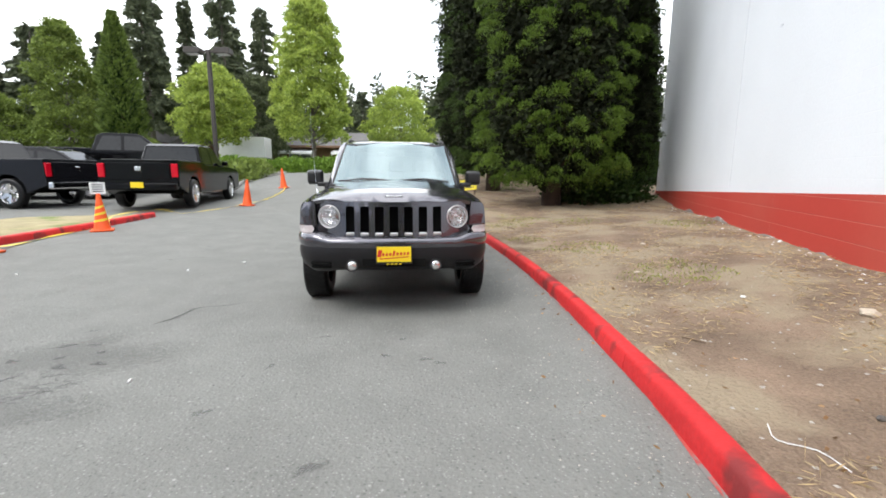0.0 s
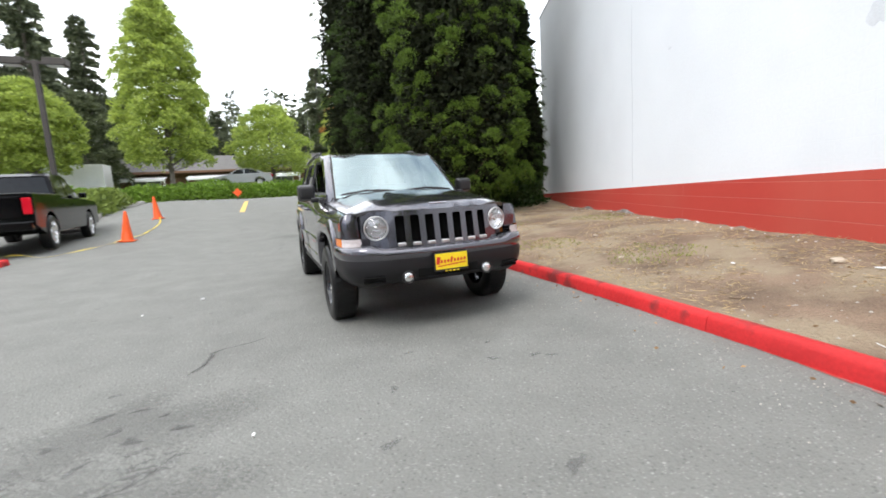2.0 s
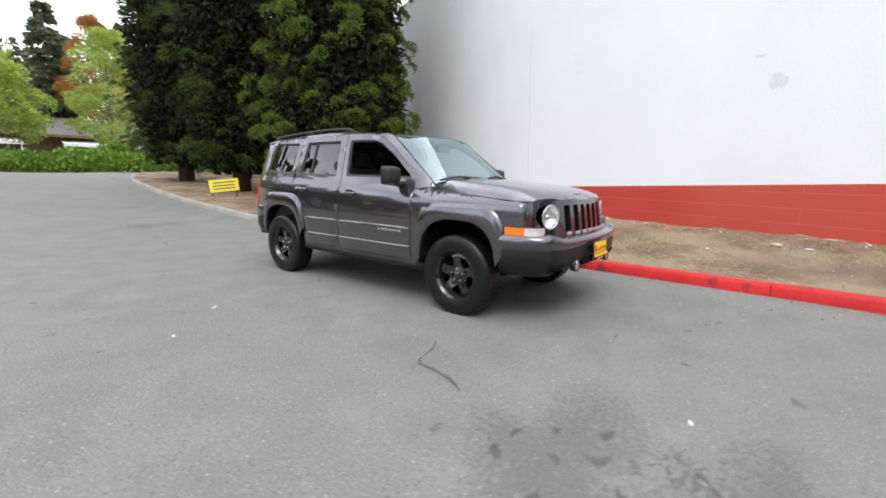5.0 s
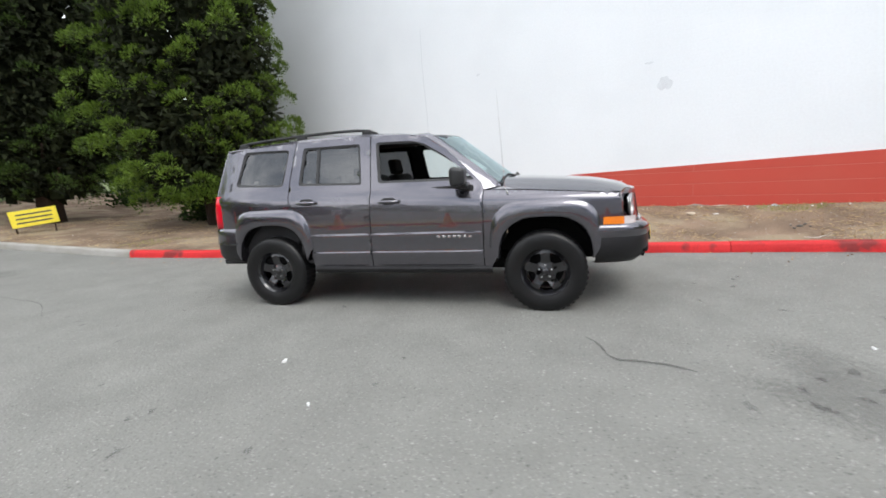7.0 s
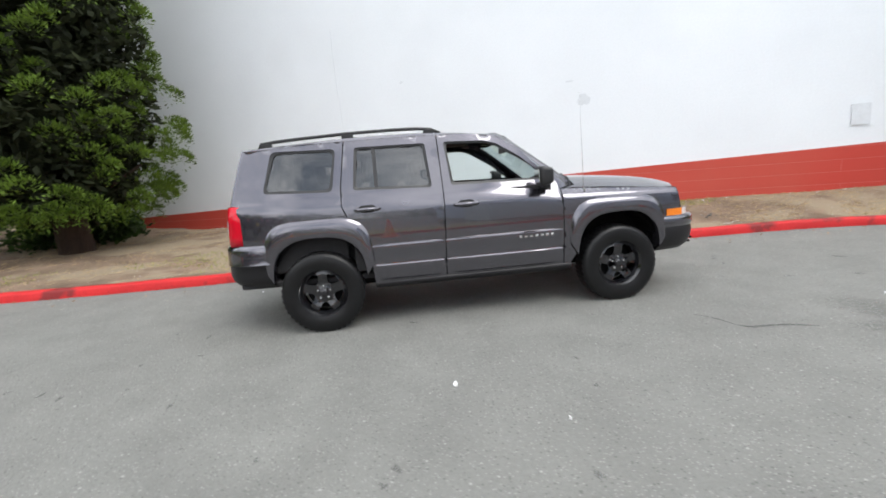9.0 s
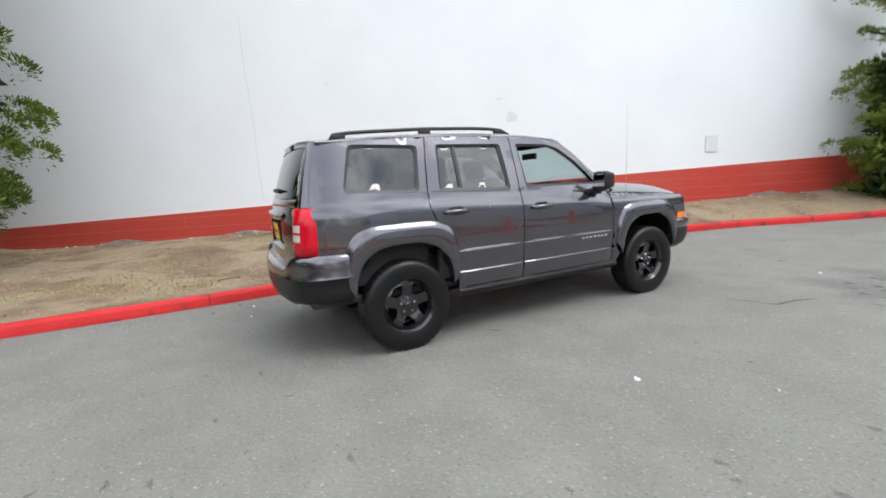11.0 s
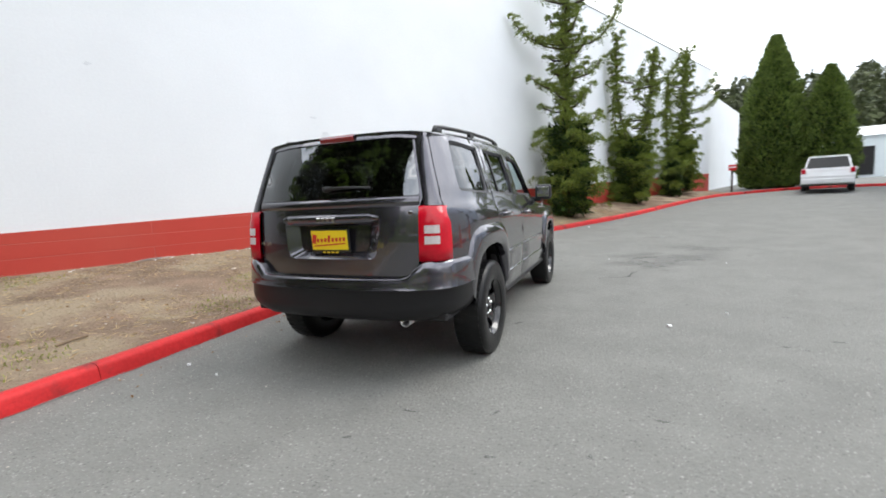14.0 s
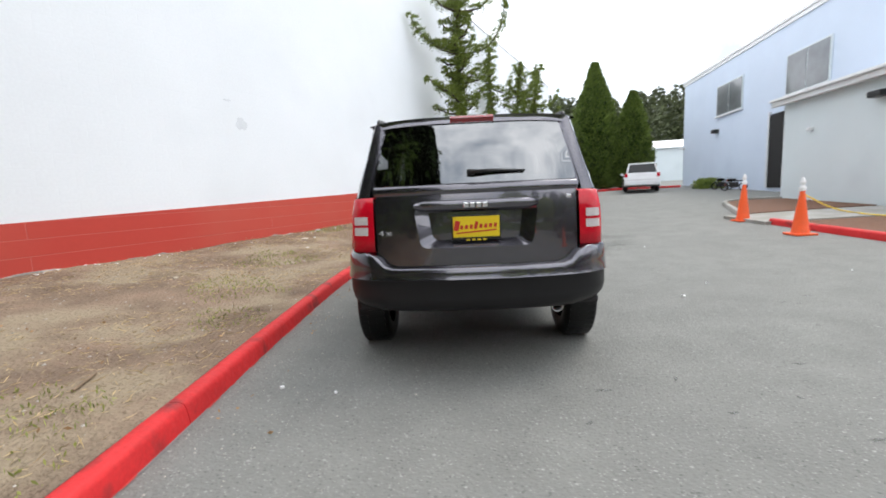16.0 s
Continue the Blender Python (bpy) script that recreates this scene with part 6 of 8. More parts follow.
STRAW = material("dry_grass_bed", (0.33, 0.28, 0.16), 0.95, spread=0.3, scale=3, fine=50, bump=0.02, bump_scale=30, tint=(0.16, 0.2, 0.06), tint_scale=1.2, tint_cut=(0.5, 0.62))


def patch(name, outline, lift, mat, label, category, step=0.5, zfun=gz):
    verts, faces, _ = panel(outline, lambda u, v: (u, v, zfun(u, v) + lift), step=step, lip=lambda u, v, p: (p.x, p.y, p.z - 0.15))
    ob = obj(name, verts, faces, mat)
    return tagged(ob, label, category, kind="structure")


bed_outer = [(p.x - 0.12, p.y) for p in KERB_WEST]
patch("bed_grass", bed_outer + [(-8.6, 10.0), (-8.6, 4.2), (-6.6, 3.4)], 0.09, STRAW, "dry grass bed behind the red kerb", "planting bed")
patch("bed_mulch", [(-6.75, -0.6), (-7.15, -1.6), (-8.0, -3.9), (-8.6, -4.3), (-10.0, -4.2), (-10.0, -0.9)], 0.085, MULCH, "bare brown bark mulch bed by the annex", "planting bed")
patch("bed_mulch", [(-6.6, 1.3), (-6.55, 3.2), (-10.0, 3.2), (-10.0, 1.3)], 0.085, MULCH, "bare brown bark mulch bed by the annex", "planting bed")
patch("walkway", [(-6.25, -0.5), (-6.3, 1.0), (-10.05, 1.0), (-10.05, -0.8)], 0.07, CONCRETE, "pale concrete path to the annex", "pavement")
kerb("kerb_bed", smooth_line([(-6.62, -0.55, 0), (-7.05, -1.6, 0), (-7.75, -3.4, 0), (-8.2, -4.25, 0), (-9.0, -4.6, 0), (-10.1, -4.6, 0)], 0.3), CONCRETE, "grey concrete kerb round the mulch bed")
kerb("kerb_planter", smooth_line([(-9.9, 20.6, 0), (-9.2, 18.6, 0), (-8.2, 17.9, 0), (-7.55, 18.4, 0), (-7.95, 20.5, 0), (-8.15, 22.5, 0), (-8.15, 25.0, 0), (-8.35, 27.2, 0), (-9.3, 28.6, 0), (-15.49, 29.4, 0)], 0.3)[::-1], CONCRETE, "grey concrete kerb of the shrub planter")
patch("bed_planter", [(-9.8, 20.6), (-9.1, 18.7), (-8.2, 18.05), (-7.68, 18.5), (-8.08, 20.5), (-8.28, 22.5), (-8.28, 25.0), (-8.48, 27.1), (-9.4, 28.45), (-15.49, 29.25), (-15.52, 27.4), (-11.6, 26.4), (-10.4, 23.5)], 0.09, MULCH, "brown mulch in the shrub planter", "planting bed")


def box_house(name, m, size, wall_mat, label):
    """A plain building volume standing on the ground: local x along the street face, y back from it."""
    t = thing(name, m, label, "building")
    L, D, H = size
    part("wall", box_bm((L, 0.25, H + 0.8), (L / 2, 0.125, H / 2 - 0.4)), wall_mat, t)
    part("wall", box_bm((0.25, D - 0.25, H + 0.8), (0.125, D / 2 + 0.125, H / 2 - 0.4)), wall_mat, t)
    part("wall", box_bm((0.25, D - 0.25, H + 0.8), (L - 0.125, D / 2 + 0.125, H / 2 - 0.4)), wall_mat, t)
    part("wall", box_bm((L - 0.5, 0.25, H + 0.8), (L / 2, D - 0.125, H / 2 - 0.4)), wall_mat, t)
    return t


def window_in(t, x, z, w, h, panes=1):
    """A framed window standing 4 cm proud of the street face."""
    fr = part("window", box_bm((w + 0.07, 0.06, h + 0.07), (x, -0.03, z), 0.01, 1), GREY_WALL, t)
    for k in range(panes):
        part("pane", box_bm((w / panes - 0.05, 0.02, h - 0.04), (x - w / 2 + w / panes * (k + 0.5), -0.062, z)), DARK_GLASS, fr)
    part("sill", box_bm((w + 0.2, 0.12, 0.06), (x, -0.06, z - h / 2 - 0.06)), WHITE_TRIM, fr)
    return fr


# main pale blue hall: its street face runs from the far corner towards the annex
far_c, near_c = Vector((-13.7, -20.0, 0)), Vector((-12.0, 1.5, 0))
run = near_c - far_c
hall_m = Matrix.Translation((far_c.x, far_c.y, 0.75)) @ Matrix.Rotation(math.atan2(run.y, run.x), 4, "Z")
hall = box_house("warehouse", hall_m, (run.length, 14.0, 6.4), BLUE_WALL, "pale blue two-storey hall with dull upper windows")
part("roof", box_bm((run.length + 0.1, 14.1, 0.15), (run.length / 2, 7.0, 6.47)), WHITE_TRIM, hall)
part("coping", box_bm((run.length + 0.2, 0.34, 0.14), (run.length / 2, 0.08, 6.62), 0.02, 1), WHITE_TRIM, hall)
window_in(hall, 6.3, 4.55, 2.7, 1.5, 2)
window_in(hall, 12.5, 4.4, 2.5, 1.5, 2)
window_in(hall, 18.5, 4.4, 2.5, 1.5, 2)
# closed panel on the face; the opening's shade is its colour
dr = part("doorway", box_bm((1.0, 0.06, 3.1), (10.7, -0.03, 1.5)), DOORWAY_SHADE, hall, "tall doorway as a dark panel, its inner shade painted")
part("door_frame", box_bm((0.08, 0.1, 3.2), (10.16, -0.05, 1.55)), WHITE_TRIM, dr)
for x, z in ((5.0, 3.0), (12.2, 2.9)):
    lam = part("wall_lamp", box_bm((0.35, 0.28, 0.2), (x, -0.14, z), 0.04, 2), BLACK, hall, "small black wall lamp")
part("camera_arm", box_bm((0.1, 0.35, 0.1), (0.3, -0.17, 2.5), 0.02, 1), WHITE_TRIM, hall)
# lower grey annex in front of it
ann_m = Matrix.Translation((-10.39, -5.05, 0.42)) @ Matrix.Rotation(math.atan2(8.4, 0.45), 4, "Z")
annex = box_house("annex", ann_m, (8.4, 3.0, 3.05), GREY_WALL, "low pale grey annex with a white roof edge")
part("roof", box_bm((8.7, 3.3, 0.10), (4.2, 1.45, 3.10)), WHITE_TRIM, annex)
part("fascia", box_bm((8.9, 0.10, 0.24), (4.2, -0.22, 3.12), 0.02, 1), WHITE_TRIM, annex)
part("gutter", box_bm((8.9, 0.10, 0.09), (4.2, -0.31, 3.20), 0.03, 2), WHITE_TRIM, annex)
part("wall_lamp", box_bm((0.42, 0.26, 0.16), (3.9, -0.13, 2.62), 0.04, 2), BLACK, annex, "small black wall lamp")
part("wall_box", box_bm((0.14, 0.14, 0.10), (1.4, -0.07, 2.1), 0.02, 1), WHITE_TRIM, annex)

# white garage at the end of the lane
gar_m = Matrix.Translation((-13.4, -36.0, 1.55)) @ Matrix.Rotation(radians(168), 4, "Z")
gar = box_house("garage", gar_m, (9.0, 7.0, 2.9), GREY_WALL, "white low garage with a doorway in painted shade")
obj("roof", [(-0.3, -0.3, 2.9), (9.3, -0.3, 2.9), (9.3, 7.3, 2.9), (-0.3, 7.3, 2.9), (-0.3, 3.5, 3.9), (9.3, 3.5, 3.9)], [(0, 1, 5, 4), (2, 3, 4, 5), (0, 4, 3), (1, 2, 5), (0, 3, 2, 1)], WHITE_TRIM, gar)
# flat dark panel instead of an opening, inner shade in its colour
part("garage_opening", box_bm((3.2, 0.08, 2.2), (2.6, -0.03, 1.0)), DOORWAY_SHADE, gar, "garage doorway as a dark panel, its inner shade painted")

# low houses beyond the hedge
def low_house(x, y, length, seed, z=2.6):
    rng = random.Random(seed)
    t = thing("row_house", pose(x, y, z) @ Matrix.Scale(1.12, 4), "long low brown house with a grey shingle roof and white awnings", "house", "low houses beyond the hedge")
    part("wall", box_bm((length, 8.0, 3.4), (0, 4.0, 0.4)), BROWN_WALL, t)
    obj("roof", [(-length / 2 - .4, -1.0, 2.05), (length / 2 + .4, -1.0, 2.05), (length / 2 + .4, 9, 2.05), (-length / 2 - .4, 9, 2.05), (-length / 2 - .4, 4, 3.9), (length / 2 + .4, 4, 3.9)], [(0, 1, 5, 4), (2, 3, 4, 5), (0, 4, 3), (1, 2, 5), (0, 3, 2, 1)], SHINGLE, t)
    part("fascia", box_bm((length + 0.8, 0.08, 0.2), (0, -1.04, 2.02)), BROWN_WALL, t)
    n = int(length / 5.5)
    for k in range(n):
        xx = -length / 2 + (k + 0.5) * length / n + rng.uniform(-0.6, 0.6)
        w = part("window", box_bm((2.4, 0.08, 1.2), (xx, -0.03, 0.9)), DARK_GLASS, t)
        for j in (-1, 0, 1):
            part("mullion", box_bm((0.07, 0.1, 1.2), (xx + j * 1.17, -0.06, 0.9)), WHITE_TRIM, w)
        aw = obj("awning", [(xx - 1.9, -0.1, 1.75), (xx + 1.9, -0.1, 1.75), (xx + 1.9, -1.7, 1.42), (xx - 1.9, -1.7, 1.42), (xx - 1.9, -1.7, 1.2), (xx + 1.9, -1.7, 1.2)], [(0, 1, 2, 3), (3, 2, 5, 4)], WHITE_TRIM, t, label="white metal awning")
        for j in (-1, 1):
            part("post", box_bm((0.08, 0.08, 2.6), (xx + j * 1.8, -1.62, 0.2)), WHITE_TRIM, t)
    return t


low_house(-12.1, 55.5, 37, 1, 2.1)
low_house(-53.0, 53.5, 42, 2, 2.1)
low_house(21.0, 58.0, 27, 3, 2.3)

# ---------------------------------------------------------------- lamp post, signs, cones, tape
GALV = material("brown_steel_pole", (0.055, 0.048, 0.042), 0.6, metal=0.3, spread=0.2)
lp = thing("street_lamp", pose(-9.45, 21.1, gz(-9.45, 21.1)), "brown twin-headed car park lamp on a square post", "street lamp")
part("pole", box_bm((0.16, 0.16, 5.75), (0, 0, 2.87), 0.02, 1), GALV, lp)
part("base", box_bm((0.42, 0.42, 0.5), (0, 0, 0.2), 0.05, 2), CONCRETE, lp)
for s in (-1, 1):
    hd = part("lamp_head", box_bm((0.68, 0.5, 0.26), (s * 0.64, 0, 5.68), 0.03, 2), GALV, lp)
    part("arm", box_bm((0.30, 0.10, 0.10), (s * 0.20, 0, 5.66)), GALV, hd)
    part("lens", box_bm((0.5, 0.37, 0.02), (s * 0.64, 0, 5.545)), WHITE_TRIM, hd)

fpst = thing("street_lamp", pose(5.69, 49.39, 2.4), "thin grey lamp post before the houses", "street lamp")
obj("pole", *tube([(0, 0, 0), (0, 0, 6.4)], [0.1, 0.07], 8), GALV, fpst)
part("lamp_head", box_bm((0.4, 0.4, 0.3), (0, 0, 6.5), 0.06, 2), GALV, fpst)


def traffic_cone(x, y, label, height=0.74, lean=(0, 0), wrap=True, sign=False, topper=False, zrot=0):
    t = thing("traffic_cone", pose(x, y, gz(x, y), lean[0], lean[1], zrot), label, "traffic cone", "orange cones along the lane")
    part("base", box_bm((0.36, 0.36, 0.035), (0, 0, 0.018), 0.012, 2), ORANGE, t)
    obj("body", *lathe([(0.145, 0.03), (0.135, 0.05), (0.085, height * 0.5), (0.034, height - 0.02), (0.028, height), (0.018, height), (0.02, height - 0.05)], 24), ORANGE, t, smooth=True)
    if wrap:
        pts = [(interp(h, [(0, 0.145), (height, 0.03)]) * 1.04 * math.cos(a), interp(h, [(0, 0.145), (height, 0.03)]) * 1.04 * math.sin(a), h) for a, h in [(k * 0.5, 0.12 + 0.55 * height * k / 40) for k in range(40)]]
        rows = [[(p[0], p[1], p[2] - 0.022) for p in pts], [(p[0] * 0.97, p[1] * 0.97, p[2] + 0.022) for p in pts]]
        obj("wrapped_tape", *loft(rows), TAPE, t, label="yellow tape wound round the cone")
    if sign:
        sg = part("sign_card", box_bm((0.24, 0.012, 0.22), (0, 0, height + 0.10), 0.003, 1), CARD, t, "white card with lines of dark print")
        bms = bmesh.new()
        for k in range(4):
            box_bm((0.17, 0.003, 0.018), (0, -0.0078, height + 0.165 - 0.042 * k), 0, 1, bms)
        part("print_bars", bms, INK, sg)
    if topper:
        obj("topper", *lathe([(0.05, height - 0.03), (0.055, height + 0.02), (0.03, height + 0.06), (0.045, height + 0.12), (0.02, height + 0.2), (0.001, height + 0.21)], 12), CARD, t, smooth=False, label="crumpled white plastic wrapped on the cone's tip")
    return t


traffic_cone(-6.14, 8.95, "orange traffic cone wound with yellow tape, carrying a white sign card", 0.72, sign=True, zrot=30)
traffic_cone(-6.05, 6.5, "orange traffic cone with yellow tape near the red kerb", 0.72)
traffic_cone(-5.27, 13.75, "orange traffic cone on the asphalt beside a parked truck", 0.77, (0, 3), False)
traffic_cone(-5.75, 18.8, "small orange traffic cone by the planter kerb", 0.80, (0, -4), False)
traffic_cone(-6.33, 0.15, "tall orange traffic cone with white plastic on its tip", 0.86, wrap=False, topper=True)
traffic_cone(-5.98, 2.5, "tall orange traffic cone with white plastic and a yellow rope", 0.80, wrap=False, topper=True)


def ribbon(name, line, width, label, mat=TAPE, flat=True):
    pts = smooth_line(line, 0.12)
    rows = [[], []]
    for i, p in enumerate(pts):
        d = (pts[min(i + 1, len(pts) - 1)] - pts[max(i - 1, 0)]).normalized()
        side = Vector((-d.y, d.x, 0)) * (1 if flat else 0.25) + Vector((0, 0, 0 if flat else 0.8))
        tw = 0.25 * math.sin(i * 0.7)
        side = (side + Vector((0, 0, tw))).normalized() * width / 2
        rows[0].append(p - side + Vector((0, 0, 0.006)))
        rows[1].append(p + side + Vector((0, 0, 0.006)))
    ob = obj(name, *loft(rows), mat)
    sol = ob.modifiers.new("thickness", "SOLIDIFY")
    sol.thickness = 0.002
    return tagged(ob, label, "tape")


def on_ground(pts, lift=0.012):
    return [(x, y, gz(x, y) + lift + (z[0] if z else 0)) for x, y, *z in pts]


ribbon("caution_tape", on_ground([(-6.29, 9.30, 0.06), (-6.77, 10.28, 0.14), (-6.56, 11.55, 0.14), (-6.25, 11.95, 0.0), (-5.85, 12.65, 0.0), (-5.55, 13.25, 0.0), (-5.36, 13.66, 0.05)]), 0.035, "yellow caution tape lying from cone to cone")
ribbon("caution_tape", on_ground([(-5.22, 13.92, 0.05), (-5.22, 15.0, 0.0), (-5.30, 16.6, 0.0), (-5.48, 17.9, 0.0), (-5.67, 18.7, 0.05)]), 0.035, "yellow caution tape lying from cone to cone")
ribbon("caution_tape", on_ground([(-6.24, 8.99, 0.05), (-6.38, 8.52, 0.01), (-6.41, 8.16, 0.0), (-6.25, 7.33, 0.0), (-6.06, 6.64, 0.05)]), 0.05, "crumpled yellow tape on the red kerb")
rope = thing("barrier_rope", Matrix(), "yellow and black rope sagging from a cone", "rope")
obj("rope_strand", *tube(smooth_line([(-5.98, 2.5, gz(-5.98, 2.5) + 0.72), (-6.8, 2.3, 0.50), (-8.2, 2.0, 0.34), (-10.0, 1.6, 0.42)], 0.1), 0.012, 6), TAPE, rope)

sg = thing("sign_board", pose(1.55, 15.9, verge_z(1.55, 15.9), 0, 0, 0), "yellow sign board with lines of print leaning by the trees", "sign")
bd = part("board", box_bm((0.8, 0.02, 0.36), (0, 0, 0.34), 0.005, 1, rot=Matrix.Rotation(radians(-30), 4, "Z") @ Matrix.Rotation(radians(-6), 4, "Y")), SIGN_YELLOW, sg)
bms = bmesh.new()
for k in range(3):
    box_bm((0.6, 0.024, 0.03), (0, 0, 0.43 - 0.09 * k), 0, 1, bms, Matrix.Rotation(radians(-30), 4, "Z") @ Matrix.Rotation(radians(-6), 4, "Y"))
part("print_bars", bms, INK, bd)
for s in (-0.5, 0.5):
    part("stake", box_bm((0.025, 0.025, 0.5), (s * 0.56 + 0.013, -s * 0.32 + 0.024, 0.2)), BARK, sg)

osg = thing("warning_sign", pose(-3.85, 27.17, gz(-3.85, 27.17)), "orange diamond road sign on a low stand before the hedge", "sign")
part("board", box_bm((0.34, 0.02, 0.34), (0, 0, 0.42), 0.01, 1, rot=Matrix.Rotation(radians(45), 4, "Y")), ORANGE, osg)
part("stand", box_bm((0.04, 0.04, 0.4), (0, 0.03, 0.18)), GALV, osg)
stop = thing("lane_sign", pose(-5.95, -17.6, gz(-5.95, -17.6)), "small red and white sign on a brown post by the kerb", "sign")
part("post", box_bm((0.09, 0.09, 1.5), (0, 0, 0.72), 0.01, 1), BARK, stop)
part("board", box_bm((0.36, 0.03, 0.30), (0, 0.06, 1.36), 0.01, 1), KERB_RED, stop)
part("stripe", box_bm((0.30, 0.006, 0.07), (0, 0.078, 1.38), 0.002, 1), CARD, stop, "white band")

# road marks
def decal(name, outline, mat, label, lift=0.005):
    verts, faces, _ = panel(outline, lambda u, v: (u, v, gz(u, v) + lift), step=0.4)
    ob = obj(name, verts, faces, mat, road)
    ob["label"] = label
    return ob


decal("yellow_line", [(-3.18, 19.9), (-2.98, 19.95), (-3.22, 25.6), (-3.40, 25.55)], YELLOW_LINE, "worn yellow centre line")
decal("white_line", [(-14, 28.3), (1.2, 28.5), (1.2, 28.64), (-14, 28.44)], CARD, "white street edge line")


def stain_material(name, colour, amount, grain, fine):
    """A stain that thins out raggedly towards its edge."""
    m = material(name, colour, 0.8, spread=0.3, scale=8, fine=60)
    nodes, links = m.node_tree.nodes, m.node_tree.links
    at = nodes.new("ShaderNodeAttribute")
    at.attribute_name = "cover"
    nz = nodes.new("ShaderNodeTexNoise")
    nz.inputs["Scale"].default_value, nz.inputs["Detail"].default_value, nz.inputs["Roughness"].default_value = fine, 8, 0.7
    co = nodes.new("ShaderNodeTexCoord")
    links.new(co.outputs["Object"], nz.inputs["Vector"])
    ad = nodes.new("ShaderNodeMath")
    ad.operation, ad.inputs[1].default_value = "MULTIPLY_ADD", grain
    links.new(nz.outputs["Fac"], ad.inputs[0])
    links.new(at.outputs["Fac"], ad.inputs[2])
    mr = nodes.new("ShaderNodeMapRange")
    mr.inputs["From Min"].default_value, mr.inputs["From Max"].default_value, mr.inputs["To Max"].default_value = 0.5 * grain + 0.18, 0.5 * grain + 0.7, amount
    links.new(ad.outputs[0], mr.inputs["Value"])
    tr = nodes.new("ShaderNodeBsdfTransparent")
    ms = nodes.new("ShaderNodeMixShader")
    links.new(mr.outputs["Result"], ms.inputs[0])
    links.new(tr.outputs[0], ms.inputs[1])
    links.new(nodes["Principled BSDF"].outputs[0], ms.inputs[2])
    links.new(ms.outputs[0], nodes["Material Output"].inputs["Surface"])
    return m


def soft_decal(name, rows, cover, mat, label, lift=0.004):
    """Rows of plan points with a cover value for each row."""
    n = len(rows[0])
    ob = obj(name, *loft([[(x, y, gz(x, y) + lift) for x, y in r] for r in rows]), mat, road)
    at = ob.data.attributes.new("cover", "FLOAT", "POINT")
    at.data.foreach_set("value", [c for c in cover for _ in range(n)])
    ob["label"] = label
    return ob


TAR = stain_material("dark_tar_stain", (0.085, 0.085, 0.08), 0.58, 1.8, 45)
FAINT = stain_material("faint_oil_stain", (0.12, 0.119, 0.114), 0.42, 2.2, 45)
WORN = stain_material("rough_worn_asphalt", (0.10, 0.10, 0.095), 0.2, 5.0, 30)


def blot(x, y, rx, ry, turn, seed, mat, n=26):
    rng = random.Random(seed)
    ph = [rng.uniform(0, 6.28) for _ in range(4)]
    pts = []
    for k in range(n + 1):
        a = 2 * math.pi * k / n
        r = 1 + 0.25 * math.sin(2 * a + ph[0]) + 0.2 * math.sin(3 * a + ph[1]) + 0.16 * math.sin(5 * a + ph[2]) + 0.12 * math.sin(8 * a + ph[3])
        u, v = rx * r * math.cos(a), ry * r * math.sin(a)
        pts.append((x + u * math.cos(turn) - v * math.sin(turn), y + u * math.sin(turn) + v * math.cos(turn)))
    return soft_decal("stain", [[(x + (u - x) * f, y + (v - y) * f) for u, v in pts] for f in (0.02, 0.5, 1.0, 1.35)], (1.0, 0.9, 0.45, 0.0), mat, "dark stain on the asphalt")


def tar_line(line, widths, mat, seed, label):
    """A wandering filled crack on the asphalt."""
    rng = random.Random(seed)
    pts = smooth_line([(x, y, 0) for x, y in line], 0.03)
    left, right = [], []
    for i, p in enumerate(pts):
        f = i / (len(pts) - 1) * (len(widths) - 1)
        k = min(int(f), len(widths) - 2)
        w = widths[k] + (widths[k + 1] - widths[k]) * (f - k)
        d = (pts[min(i + 1, len(pts) - 1)] - pts[max(i - 1, 0)]).normalized()
        side = Vector((-d.y, d.x, 0))
        left.append(p + side * w * rng.uniform(0.9, 1.8))
        right.append(p - side * w * rng.uniform(0.9, 1.8))
    flat = [[(p.x, p.y) for p in r] for r in (left, pts, right)]
    return soft_decal("crack", flat, (0.0, 1.0, 0.0), mat, label)


tar_line([(-1.60, 4.33), (-1.69, 4.26), (-1.77, 4.23), (-1.94, 4.16), (-1.96, 4.01), (-1.99, 3.86), (-2.06, 3.72)], [0.004, 0.011, 0.007, 0.024, 0.013, 0.024, 0.005], TAR, 5, "dark tar filled crack")
tar_line([(-2.35, 2.30), (-2.22, 2.44), (-2.02, 2.52), (-1.9, 2.7)], [0.004, 0.01, 0.008, 0.003], FAINT, 6, "thin crack in the asphalt")
tar_line([(-1.95, 9.6), (-1.6, 10.3), (-1.5, 11.2), (-1.1, 12.0)], [0.003, 0.008, 0.008, 0.003], FAINT, 7, "thin crack in the asphalt")
